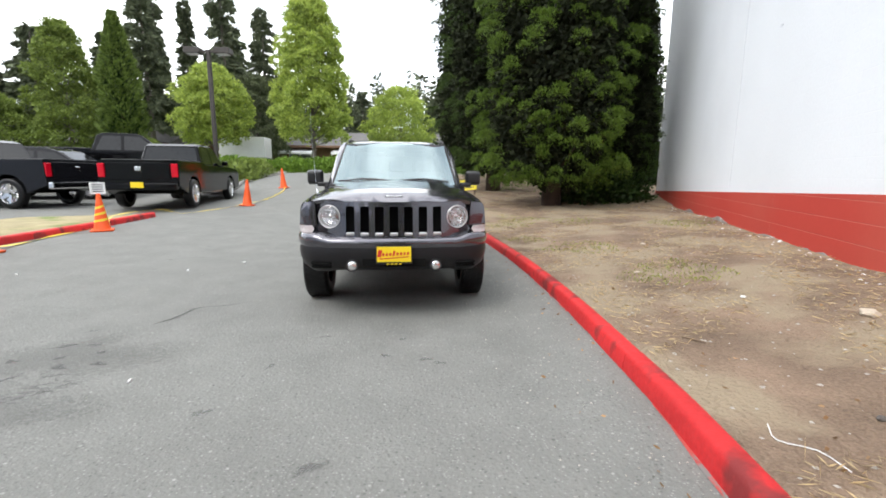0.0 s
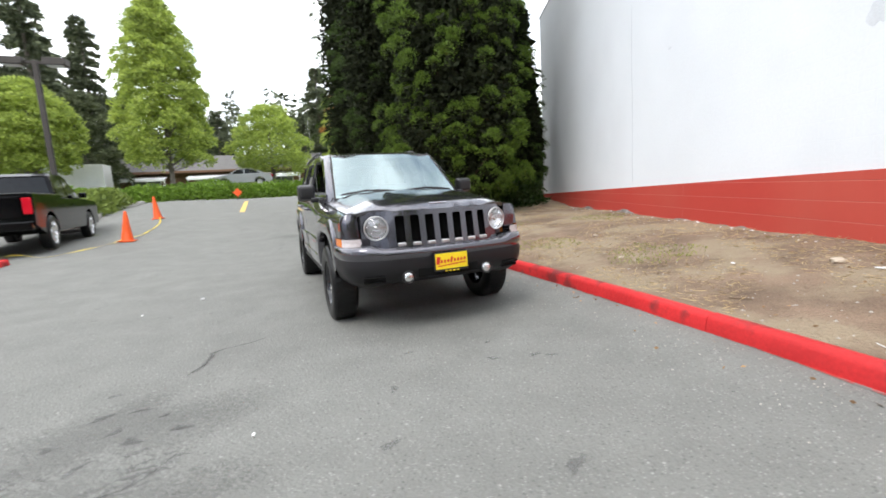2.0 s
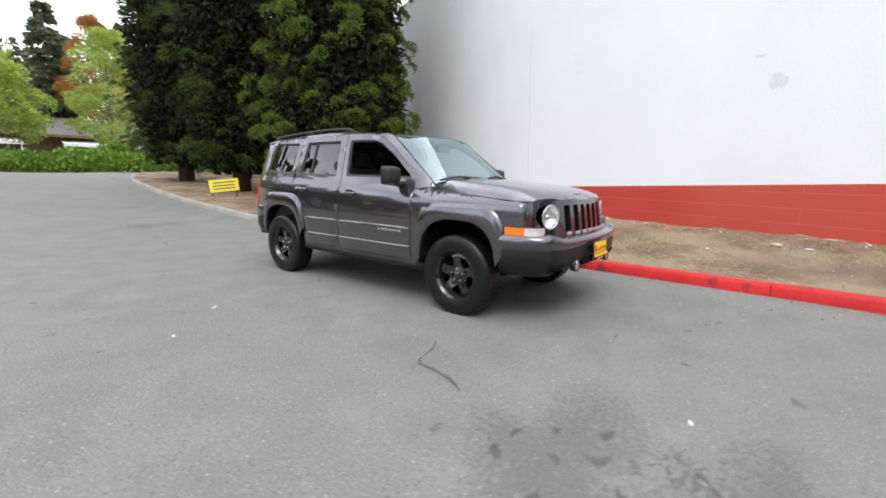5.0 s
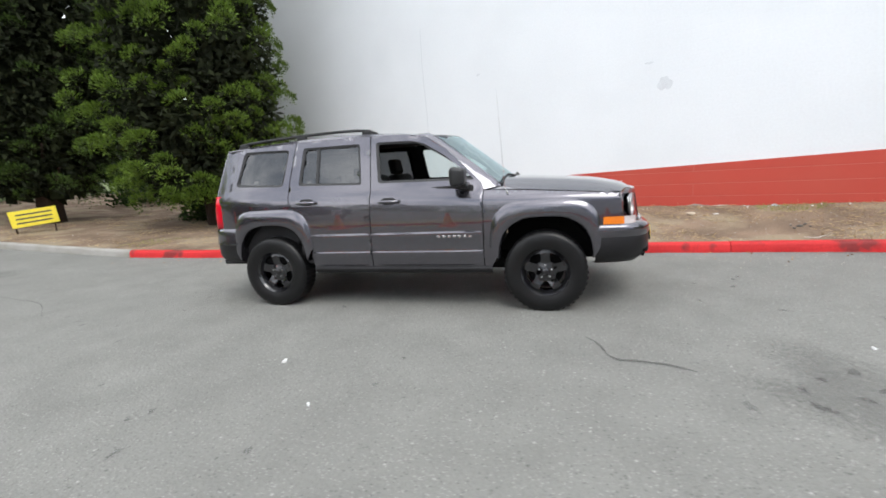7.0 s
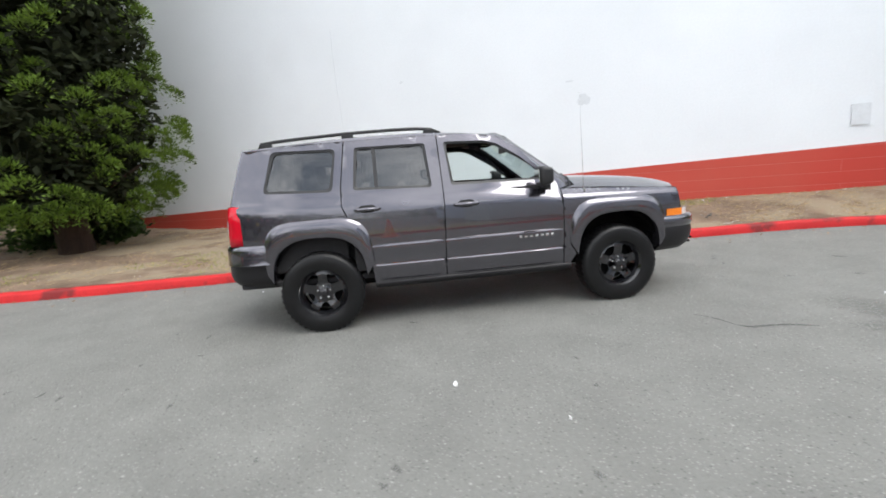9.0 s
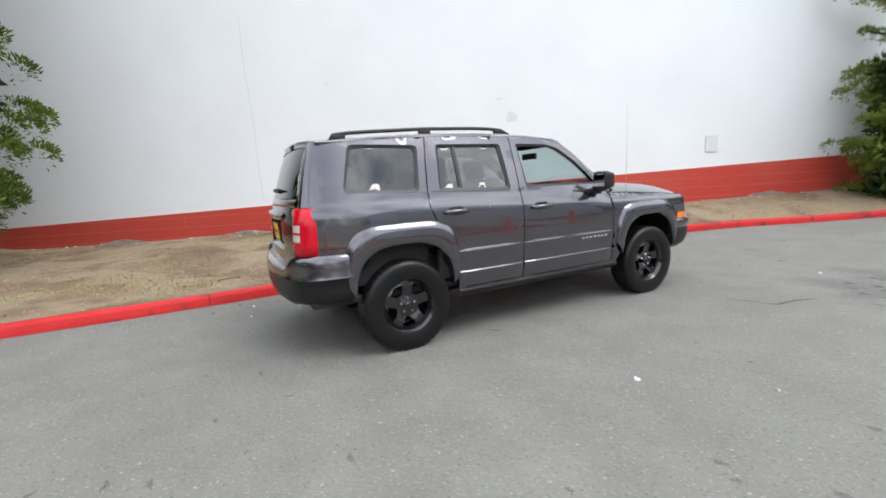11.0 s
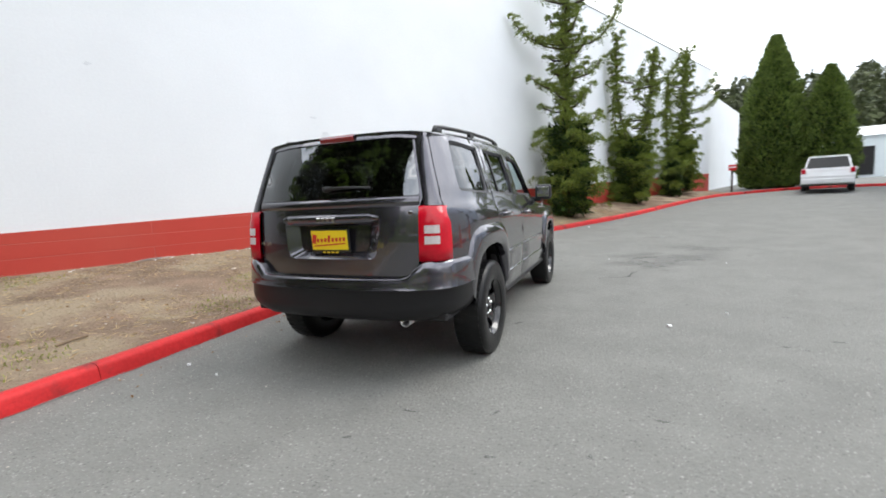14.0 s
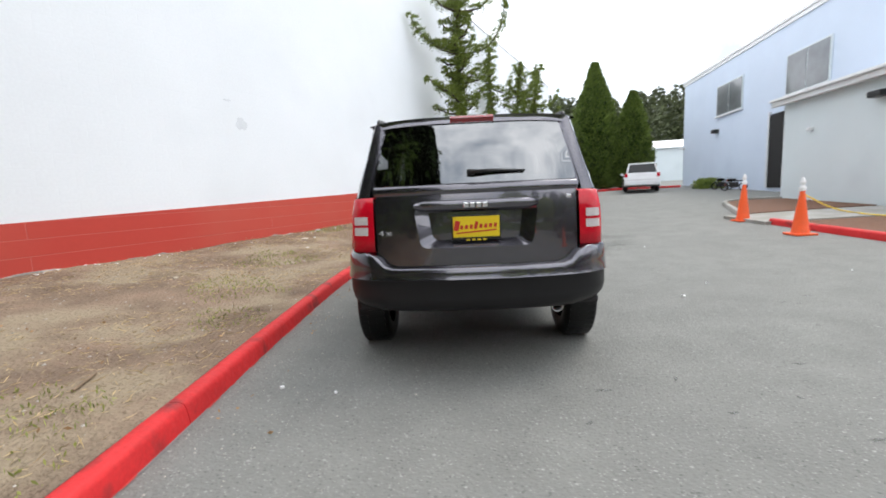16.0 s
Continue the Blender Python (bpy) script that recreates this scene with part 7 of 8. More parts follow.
for i, (x, y, rx, ry, tn) in enumerate([(-0.15, 3.05, .05, .03, 0), (0.12, 2.98, .06, .03, .4), (-0.05, 3.35, .035, .02, 1), (-0.62, 3.42, .05, .02, .2), (-0.85, 2.9, .05, .03, 1), (-1.0, 2.35, .06, .035, 0), (-0.35, 1.9, .07, .04, .6),
                                         (-2.3, 8.0, .05, .02, .3), (-1.6, 8.6, .03, .02, 0), (-1.9, 9.3, .03, .02, 0), (-1.15, 6.55, .07, .018, .8), (-1.05, 8.35, .05, .02, 0), (-1.5, 8.2, .04, .015, 1), (-0.9, 8.7, .03, .02, 0), (-3.6, 2.2, .05, .03, 0),
                                         (-3.44, 6.40, .05, .03, .3), (-3.27, 5.78, .05, .02, .2), (-2.55, 5.5, .03, .02, 0), (-3.2, 6.65, .03, .02, .5), (-3.43, 7.53, .05, .03, .2), (0.21, 2.92, .05, .03, 0), (-2.41, 3.57, .05, .03, 0), (-2.37, 3.27, .06, .04, .4), (-1.94, 2.96, .06, .03, .2), (-2.14, 2.91, .05, .05, .2), (-2.19, 3.28, .06, .02, .2), (-2.25, 3.05, .04, .03, 1), (-2.05, 3.15, .04, .02, 1), (-2.5, 3.0, .05, .03, .6), (-2.3, 2.75, .06, .03, .9), (-2.06, 8.83, .05, .02, .4), (-1.98, 9.01, .04, .02, .1), (-2.01, 8.44, .02, .02, 0), (-2.17, 5.48, .03, .015, 0), (-0.29, 0.96, .12, .03, 0), (-2.93, 7.26, .025, .015, 0), (-1.2, -1.8, .3, .05, .2), (-2.4, -0.2, .35, .06, .1), (-3.4, 8.6, .03, .03, 0), (-3.1, 6.6, .035, .03, 0)]):
    blot(x, y, rx * 0.7, ry * 0.7, tn, 10 + i, FAINT)
for i, (x, y, rx, ry, tn) in enumerate([(-2.25, 3.05, .45, .35, .3), (-2.7, 2.4, .5, .3, .8), (-2.0, 2.3, .3, .25, 0), (-1.2, 12.6, .5, .3, .4), (-3.0, 1.4, .4, .3, 0)]):
    blot(x, y, rx, ry, tn, 60 + i, WORN)

# ---------------------------------------------------------------- other vehicles
PAINT_BLACK = material("black_car_paint", (0.003, 0.003, 0.0035), 0.10, spread=0.1, scale=3, spec=0.22)
PAINT_CHARCOAL = material("charcoal_car_paint", (0.008, 0.008, 0.010), 0.12, spread=0.1, scale=3, spec=0.28)
PAINT_WHITE = material("white_car_paint", (0.72, 0.73, 0.74), 0.3, spread=0.05, scale=3, coat=1.0)
PAINT_SILVER = material("silver_car_paint", (0.42, 0.43, 0.44), 0.3, metal=0.5, spread=0.05, scale=3, coat=1.0)


def car_wheel(parent, x, y, r, s, rim_mat):
    at = Matrix.Translation((x, y, r))
    ty = obj("tyre", *moved(lathe([(r * 0.66, -0.11), (r * 0.8, -0.12), (r * 0.96, -0.105), (r, -0.08), (r, 0.08), (r * 0.96, 0.105), (r * 0.8, 0.12), (r * 0.66, 0.11)], 28, "x"), at), TYRE, parent, smooth=True)
    rim = obj("rim", *moved(lathe([(r * 0.70, 0.115 * s), (r * 0.67, 0.10 * s), (r * 0.62, 0.05 * s), (0.001, 0.03 * s)], 28, "x"), at), rim_mat, ty)
    for k in range(6):
        a = 2 * math.pi * k / 6
        m = at @ Matrix.Rotation(a, 4, "X")
        obj("spoke", *moved(([(0.075 * s, -0.04, 0.03), (0.075 * s, 0.04, 0.03), (0.11 * s, 0.035, r * 0.66), (0.11 * s, -0.035, r * 0.66), (0.05 * s, -0.05, 0.03), (0.05 * s, 0.05, 0.03), (0.08 * s, 0.035, r * 0.66), (0.08 * s, -0.035, r * 0.66)],
                            [(0, 1, 2, 3), (4, 5, 6, 7), (0, 3, 7, 4), (1, 2, 6, 5)]), m), rim_mat, ty)


def car_shell(t, side, W, mat, name="body", round_to=0.05, top_in=0.0):
    """A shell from a side outline (y, z), rounded along its edges; narrower by top_in at its head."""
    bm = bmesh.new()
    zmin, zmax = min(p[1] for p in side), max(p[1] for p in side)
    rings = []
    for s in (-1, 1):
        rings.append([bm.verts.new((s * (W / 2 - top_in * (z - zmin) / (zmax - zmin)), y, z)) for y, z in side])
    n = len(side)
    bm.faces.new(rings[0])
    bm.faces.new(rings[1][::-1])
    for i in range(n):
        bm.faces.new((rings[0][i], rings[1][i], rings[1][(i + 1) % n], rings[0][(i + 1) % n]))
    bmesh.ops.recalc_face_normals(bm, faces=bm.faces)
    if round_to:
        edges = [e for e in bm.edges if len({v.co.x > 0 for v in e.verts}) == 1]
        bmesh.ops.bevel(bm, geom=edges, offset=round_to, segments=3, affect="EDGES", profile=0.6, clamp_overlap=True)
    return part(name, bm, mat, t, smooth=False)


def vehicle(name, m, label, kind, paint, group="", W=1.95, rim=CHROME, plate=None):
    """Front towards -y. kind: pickup, sedan or wagon."""
    t = thing(name, m, label, "truck" if kind == "pickup" else "car", group)
    if kind == "pickup":
        L, r, fy, ry = 5.8, 0.40, -1.75, 1.82
        body = [(-2.85, 0.45), (-2.88, 0.95), (-2.7, 1.12), (-1.35, 1.20), (0.85, 1.22), (0.87, 1.30), (2.86, 1.30), (2.9, 0.62), (2.42, 0.44)]
        cab = [(-1.45, 1.18), (-0.72, 1.80), (-0.5, 1.86), (0.45, 1.87), (0.66, 1.80), (0.86, 1.20)]
        glass_side = [[(-1.22, 1.26), (-0.68, 1.74), (-0.18, 1.76), (-0.18, 1.26)], [(-0.08, 1.26), (-0.08, 1.76), (0.48, 1.76), (0.70, 1.26)]]
    elif kind == "sedan":
        L, r, fy, ry = 4.6, 0.32, -1.35, 1.35
        body = [(-2.25, 0.35), (-2.32, 0.55), (-2.2, 0.78), (-1.1, 0.95), (1.5, 1.02), (2.2, 1.0), (2.3, 0.70), (2.25, 0.36)]
        cab = [(-1.15, 0.93), (-0.35, 1.38), (0.1, 1.45), (0.8, 1.43), (1.25, 1.3), (1.85, 1.0)]
        glass_side = [[(-0.95, 0.99), (-0.3, 1.34), (0.15, 1.39), (0.15, 1.0)], [(0.23, 1.0), (0.23, 1.39), (0.8, 1.36), (1.4, 1.04)]]
    else:
        L, r, fy, ry = 5.0, 0.34, -1.5, 1.5
        body = [(-2.4, 0.38), (-2.45, 0.65), (-2.3, 0.88), (-1.4, 1.03), (2.35, 1.05), (2.45, 0.75), (2.4, 0.38)]
        cab = [(-1.5, 1.0), (-0.55, 1.62), (-0.2, 1.72), (1.6, 1.74), (2.1, 1.68), (2.38, 1.03)]
        glass_side = [[(-1.2, 1.08), (-0.5, 1.55), (0.0, 1.60), (0.0, 1.08)], [(0.1, 1.08), (0.1, 1.60), (1.0, 1.62), (1.0, 1.08)], [(1.1, 1.08), (1.1, 1.62), (1.85, 1.60), (2.1, 1.10)]]
    z0 = 0.40 if kind == "pickup" else 0.30
    for wy in (ry, fy):
        body += [(wy + (r + 0.09) * math.cos(a), max(z0, r + 0.01 + (r + 0.09) * math.sin(a))) for a in [radians(-4 + 188 * k / 10) for k in range(11)]]
    car_shell(t, body, W, paint, "body", 0.02)
    part("chassis", box_bm((W - 0.5, 4.2, 0.2), (0, 0, 0.5), 0.03, 1), MATT, t)
    cb = car_shell(t, cab, W - 0.16, paint, "cabin", 0.05, 0.17)
    zb, zt = min(p[1] for p in cab), max(p[1] for p in cab)

    def cab_x(z):
        return (W - 0.16) / 2 - 0.17 * (z - zb) / (zt - zb) + 0.006
    for s in (-1, 1):
        for g in glass_side:
            obj("side_window", [(s * cab_x(z), y, z) for y, z in g], [(0, 1, 2, 3)], CAR_GLASS, cb, label="dark side window")
    (y0, z0), (y1, z1) = cab[0], cab[1]
    nrm = Vector((0, -(z1 - z0), (y1 - y0))).normalized() * 0.012
    pts = [(y0 + (y1 - y0) * f, z0 + (z1 - z0) * f) for f in (0.12, 0.93)]
    obj("windscreen", [(sx * (cab_x(z) - 0.09), y + nrm.y, z + nrm.z) for (y, z), sx in ((pts[0], -1), (pts[0], 1), (pts[1], 1), (pts[1], -1))], [(0, 1, 2, 3)], CAR_GLASS, cb)
    (y0, z0), (y1, z1) = cab[-1], cab[-2]
    nrm = Vector((0, (z1 - z0), -(y1 - y0))).normalized() * 0.012
    pts = [(y0 + (y1 - y0) * f, z0 + (z1 - z0) * f) for f in (0.15, 0.92)]
    obj("rear_window", [(sx * (cab_x(z) - 0.09), y + nrm.y, z + nrm.z) for (y, z), sx in ((pts[0], 1), (pts[0], -1), (pts[1], -1), (pts[1], 1))], [(0, 1, 2, 3)], CAR_GLASS, cb)
    for s in (-1, 1):
        for wy in (fy, ry):
            car_wheel(t, s * (W / 2 - 0.10), wy, r, s, rim)
        yr = max(p[0] for p in body)
        zl = 1.0 if kind == "pickup" else (0.82 if kind == "sedan" else 0.95)
        part("tail_lamp", box_bm((0.16, 0.10, 0.36 if kind == "pickup" else 0.22), (s * (W / 2 - 0.10), yr - 0.035, zl + 0.04), 0.02, 2), TAIL_RED, t)
        part("headlamp", box_bm((0.36, 0.10, 0.16), (s * (W / 2 - 0.24), min(p[0] for p in body) + 0.06, 0.78 if kind != "sedan" else 0.64), 0.03, 2), REFLECTOR, t)
        part("mirror", box_bm((0.18, 0.10, 0.15), (s * (W / 2 + 0.06), cab[0][0] + 0.45, zb + 0.12), 0.03, 2), paint, t)
        for hy in (-0.1, 0.75):
            part("door_handle", box_bm((0.03, 0.16, 0.025), (s * (W / 2 + 0.006), hy, zb - 0.14), 0.006, 1), paint, t)
    if kind == "pickup":
        part("bed_cover", box_bm((W - 0.18, 1.9, 0.03), (0, 1.88, 1.315), 0.01, 1), BLACK, t)
        part("rear_bumper", box_bm((W - 0.06, 0.16, 0.20), (0, 2.96, 0.62), 0.04, 2), CHROME if paint is PAINT_CHARCOAL else paint, t)
        part("tail_gate", box_bm((W - 0.42, 0.03, 0.46), (0, 2.895, 1.02), 0.012, 2), paint, t)
        part("gate_mark", box_bm((0.16, 0.02, 0.12), (0, 2.915, 1.08), 0.02, 2), CHROME, t, "chrome maker's mark as a plain shape")
    else:
        part("rear_bumper", box_bm((W - 0.08, 0.18, 0.24), (0, max(p[0] for p in body) - 0.02, 0.52), 0.05, 2), paint, t)
    if plate:
        part("plate", box_bm((0.31, 0.012, 0.15), (0, max(p[0] for p in body) + (0.15 if kind == "pickup" else 0.06), 0.66 if kind == "pickup" else 0.72), 0.003, 1), plate, t)
    return t


def parked(x, y, heading):
    """Pose on the ground with the front towards heading, in degrees from +y turning left."""
    return pose(x, y, gz(x, y), 0, 0, heading + 180)


vehicle("pickup_truck", parked(-7.85, 15.15, 8), "black pickup truck with chrome wheels and a bed cover", "pickup", PAINT_BLACK, "parked vehicles", 1.95, CHROME, PLATE_YELLOW)
vehicle("pickup_truck", parked(-12.75, 13.6, 86), "charcoal pickup truck with chrome rear bumper", "pickup", PAINT_CHARCOAL, "parked vehicles", 1.98, CHROME)
vehicle("pickup_truck", parked(-12.4, 19.6, -75) @ Matrix.Scale(1.12, 4), "black pickup truck parked behind the others", "pickup", PAINT_BLACK, "parked vehicles", 1.95, SILVER)
vehicle("dark_car", parked(-12.9, 16.4, -82), "dark car with a bright windscreen between the trucks", "wagon", PAINT_CHARCOAL, "parked vehicles", 1.85, SILVER)
vehicle("silver_car", parked(-12.32, 24.04, -60), "silver car half hidden behind the truck", "sedan", PAINT_SILVER, "parked vehicles", 1.8, SILVER)
vehicle("silver_car", parked(-4.6, 41.0, 88) @ Matrix.Translation((0, 0, 1.0)), "silver car parked beyond the hedge before the houses", "sedan", PAINT_SILVER, "parked vehicles", 1.8, SILVER)
vehicle("dark_car", parked(-24.90, 19.34, 65), "dark car at the edge of the car park", "wagon", PAINT_BLACK, "parked vehicles", 1.85, SILVER)
vehicle("white_van", parked(-9.2, -14.9, 164) @ Matrix.Scale(0.87, 4), "white minivan parked facing away at the lane's end", "wagon", PAINT_WHITE, "", 1.95, SILVER)

# box trailers beyond the trucks
for x, y, L, H in ((-16.22, 41.69, 3.9, 1.8),):
    tr = thing("box_trailer", pose(x, y, earth(x, y) - 0.1, 0, 0, 4), "plain white box trailer parked behind the hedge", "trailer", "white trailers")
    part("box", box_bm((L, 2.2, H), (0, 0, 0.5 + H / 2), 0.04, 2), PAINT_WHITE, tr)
    part("frame", box_bm((L, 1.6, 0.14), (0, 0, 0.43)), MATT, tr)
    for s in (-1, 1):
        for dx in (-0.45, 0.45):
            obj("wheel", *moved(lathe([(0.001, -0.1), (0.2, -0.1), (0.34, -0.09), (0.34, 0.09), (0.2, 0.1), (0.001, 0.1)], 20, "y"), Matrix.Translation((dx, s * 0.95, 0.34))), TYRE, tr)

# low motorcycles and shrub by the hall
for i, (x, y) in enumerate(((-12.4, -12.6), (-12.2, -11.2))):
    mc = thing("motorcycle", pose(x, y, gz(x, y), 0, 0, 20 + 10 * i) @ Matrix.Scale(0.62, 4), "black motorcycle parked beside the hall", "motorcycle", "motorcycles by the hall")
    for yy in (-0.7, 0.7):
        ring = [(0, yy + 0.28 * math.cos(a), 0.31 + 0.28 * math.sin(a)) for a in np.linspace(0, 6.283, 20, endpoint=False)]
        obj("wheel", *tube(ring, 0.05, 6, closed=True), TYRE, mc)
    part("engine", box_bm((0.3, 0.6, 0.4), (0, 0, 0.45), 0.08, 2), BLACK, mc)
    part("tank", box_bm((0.28, 0.55, 0.24), (0, -0.15, 0.80), 0.09, 3), PAINT_BLACK, mc)
    part("saddle", box_bm((0.26, 0.6, 0.1), (0, 0.42, 0.74), 0.04, 2), BLACK, mc)
    obj("fork", *tube([(0, -0.7, 0.31), (0, -0.45, 0.95)], 0.03, 6), CHROME, mc)
    obj("handlebar", *tube([(-0.36, -0.38, 1.0), (0, -0.46, 0.97), (0.36, -0.38, 1.0)], 0.016, 6), BLACK, mc)
hedge("shrub_low", [(-12.6, -14.4, 0), (-12.3, -13.8, 0)], 0.5, 0.5, LEAF_MID, "low green shrub at the foot of the hall", 1500, 0.12, 9)

# ---------------------------------------------------------------- wall details, verge litter, small things
PATCH = material("grey_wall_repair", (0.68, 0.71, 0.74), 0.8, spread=0.12, scale=6, fine=60, bump=0.002, bump_scale=20)
FOOTING = material("exposed_footing", (0.27, 0.25, 0.23), 0.95, spread=0.4, scale=5, fine=40, bump=0.012, bump_scale=20, tint=(0.58, 0.55, 0.52), tint_scale=3.2, tint_cut=(0.58, 0.64))
PEBBLE = material("grey_pebbles", (0.38, 0.35, 0.31), 0.9, spread=0.4, scale=30, fine=90)
STRAW_BITS = leaf_material("dry_straw", (0.41, 0.335, 0.215), 0.35, 0.8, 0.1)
GRASS = leaf_material("thin_green_grass", (0.24, 0.28, 0.09), 0.5, 0.7, 0.2)
DRY_LEAF = leaf_material("dry_brown_leaf", (0.30, 0.20, 0.12), 0.4, 0.8, 0.1)
TWIG = material("dead_twig", (0.20, 0.14, 0.09), 0.9, spread=0.3, scale=20)


def wall_s(y):
    return (y - WP.y) / math.cos(WA)


def wall_blot(name, s, z, w, h, seed, mat, label, out=0.004, n=30, rough=0.16):
    rng = random.Random(seed)
    ph = [rng.uniform(0, 6.28) for _ in range(4)]
    pts = []
    for k in range(n):
        a = 2 * math.pi * k / n
        r = 1 + rough * (math.sin(2 * a + ph[0]) + 0.8 * math.sin(3 * a + ph[1]) + 0.5 * math.sin(6 * a + ph[2]))
        pts.append((s + w * r * math.cos(a), z + h * r * math.sin(a)))
    verts, faces, _ = panel(pts, lambda u, v: wall_at(u, v, out), step=0.2, lip=lambda u, v, p: p - WN * out)
    ob = obj(name, verts, faces, mat, bpy.data.objects["wall_white"])
    ob.matrix_parent_inverse = bpy.data.objects["wall_white"].matrix_world.inverted()
    ob["label"] = label
    return ob


wall_blot("plaster_patch", wall_s(3.12) + 0.0, 2.49, 0.10, 0.12, 3, PATCH, "small rough repair on the wall", 0.003)
wall_blot("plaster_patch", wall_s(3.35), 2.86, 0.06, 0.02, 4, PATCH, "small chipped spot on the wall", 0.006)
wall_blot("plaster_patch", wall_s(6.6), 3.3, 0.05, 0.02, 5, PATCH, "small chipped spot on the wall", 0.006)
SEAM = material("hairline_crack", (0.52, 0.55, 0.58), 0.9, spread=0.1)
for y0, z0, z1, bend in ((8.0, 1.05, 4.6, 0.10), (-5.2, 1.4, 7.6, 0.02)):
    pts = [wall_at(wall_s(y0) + bend * math.sin(k * 0.9) * 0.12 + bend * k / 12, z0 + (z1 - z0) * k / 12, 0.002) for k in range(13)]
    cr = obj("wall_seam", *tube(pts, 0.003, 5), SEAM, bpy.data.objects["wall_white"])
    cr.matrix_parent_inverse = bpy.data.objects["wall_white"].matrix_world.inverted()
vt = slab("wall_vent", wall_s(-0.95) - 0.13, wall_s(-0.95) + 0.13, 1.56, 1.90, 1.90, 0.0, 0.02, PATCH, "small pale painted-over hatch on the wall", "hatch")

# ragged footing along the wall's foot
fv, ff = [], []
ss = np.arange(S_SOUTH + 8, S_NORTH - 1.0, 0.12)
for i, s in enumerate(ss):
    p = wall_at(s, 0)
    zb = verge_z(p.x, p.y) if p.y > -17 else gz(p.x, p.y) + 0.3
    h = -0.03 + 0.16 * max(0, noise.noise(Vector((s * 0.8, 1, 2)))) + 0.03 * noise.noise(Vector((s * 5.0, 5, 2)))
    for o, z in ((0.0, zb - 0.1), (0.030, zb - 0.1), (0.026, zb + h), (0.020, zb + h + 0.008), (0.0, zb + h + 0.01)):
        q = wall_at(s, z, o)
        fv.append(q)
for i in range(len(ss) - 1):
    for k in range(4):
        ff.append((i * 5 + k, (i + 1) * 5 + k, (i + 1) * 5 + k + 1, i * 5 + k + 1))
tagged(obj("trim_footing", fv, ff, FOOTING), "ragged strip of bare footing with flaking paint", "footing", kind="structure")


def verge_points(rng, n, y0, y1, lo=0.0, hi=1.0, power=1.0):
    out = []
    while len(out) < n:
        y = rng.uniform(y0, y1)
        k, w = kerb_x(y) + 0.16, (on_wall(y) - 0.05 if y < 13 else kerb_x(y) + 4.5)
        f = lo + (hi - lo) * rng.uniform() ** power
        x = k + (w - k) * f
        out.append((x, y, verge_z(x, y)))
    return np.array(out)


def patchy(rng, pts, scale, cut, seed):
    keep = [noise.noise(Vector((p[0] * scale, p[1] * scale, seed))) > cut for p in pts]
    return pts[np.array(keep)]


rg = np.random.default_rng(900)
p = patchy(rg, verge_points(rg, 26000, -6, 17), 0.8, -0.12, 3.0)
d = rg.normal(size=(len(p), 3)) * [1, 1, 0.12]
tagged(leaf_object("dry_straw", leaf_cloud(p + [0, 0, 0.006], d, 0.075, 0.006, rg, 0.15, 0.05), STRAW_BITS), "loose dry straw scattered on the verge", "straw", kind="stuff")
p = verge_points(rg, 42000, -6, 16)
GREEN = ((1.75, 9.2, 0.6), (4.7, 8.1, 0.5), (2.3, 6.3, 0.5), (2.2, 10.2, 0.6), (3.2, 9.4, 0.5), (1.5, 12.2, 0.5), (2.6, 4.6, 0.5), (3.0, 1.6, 0.4), (1.7, 7.4, 0.35))
lush = np.max([np.exp(-((p[:, 0] - a) ** 2 + (p[:, 1] - b) ** 2) / (2 * (r * 0.7) ** 2)) for a, b, r in GREEN], axis=0)
lush += [0.45 * noise.noise(Vector((q[0] * 1.6, q[1] * 1.6, 8.0))) for q in p]
p = p[lush > 0.36]
d = rg.normal(size=(len(p), 3)) * [0.5, 0.5, 0] + [0, 0, 0.8]
tagged(leaf_object("thin_grass", leaf_cloud(p, d, 0.034, 0.009, rg, 0.5, 0.3), GRASS), "thin patches of short green grass on the verge", "grass", kind="stuff")
p = verge_points(rg, 450, -4, 15)
d = rg.normal(size=(len(p), 3)) * [1, 1, 0.15]
p2 = []
for _ in range(120):
    y = rg.uniform(-2, 12)
    x = kerb_x(y) - abs(rg.normal()) * 0.22 - 0.02
    p2.append((x, y, gz(x, y) + 0.006))
p2 = np.array(p2)
allp = np.concatenate([p + [0, 0, 0.008], p2])
tagged(leaf_object("dry_leaves", leaf_cloud(allp, rg.normal(size=(len(allp), 3)) * [1, 1, 0.15], 0.030, 0.018, rg, 0.2, 0.12), DRY_LEAF), "dry curled leaves along the kerb and on the verge", "leaves", kind="stuff")


def pebbles(name, pts, size, mat, label, seed):
    rng = np.random.default_rng(seed)
    base = np.array([(1, 0, 0), (-1, 0, 0), (0, 1, 0), (0, -1, 0), (0, 0, 1), (0, 0, -1)], float)
    tri = [(0, 2, 4), (2, 1, 4), (1, 3, 4), (3, 0, 4), (2, 0, 5), (1, 2, 5), (3, 1, 5), (0, 3, 5)]
    vs, fs = [], []
    for i, q in enumerate(pts):
        sc = size * rng.uniform(0.4, 1.5) * np.array([1, rng.uniform(0.6, 1), rng.uniform(0.35, 0.7)])
        a = rng.uniform(0, 6.28)
        b = base * sc * rng.uniform(0.75, 1.2, (6, 1))
        r = np.stack([b[:, 0] * math.cos(a) - b[:, 1] * math.sin(a), b[:, 0] * math.sin(a) + b[:, 1] * math.cos(a), b[:, 2]], 1)
        vs += (r + q).tolist()
        fs += [tuple(6 * i + k for k in t) for t in tri]
    return tagged(obj(name, vs, fs, mat), label, "gravel", kind="stuff")


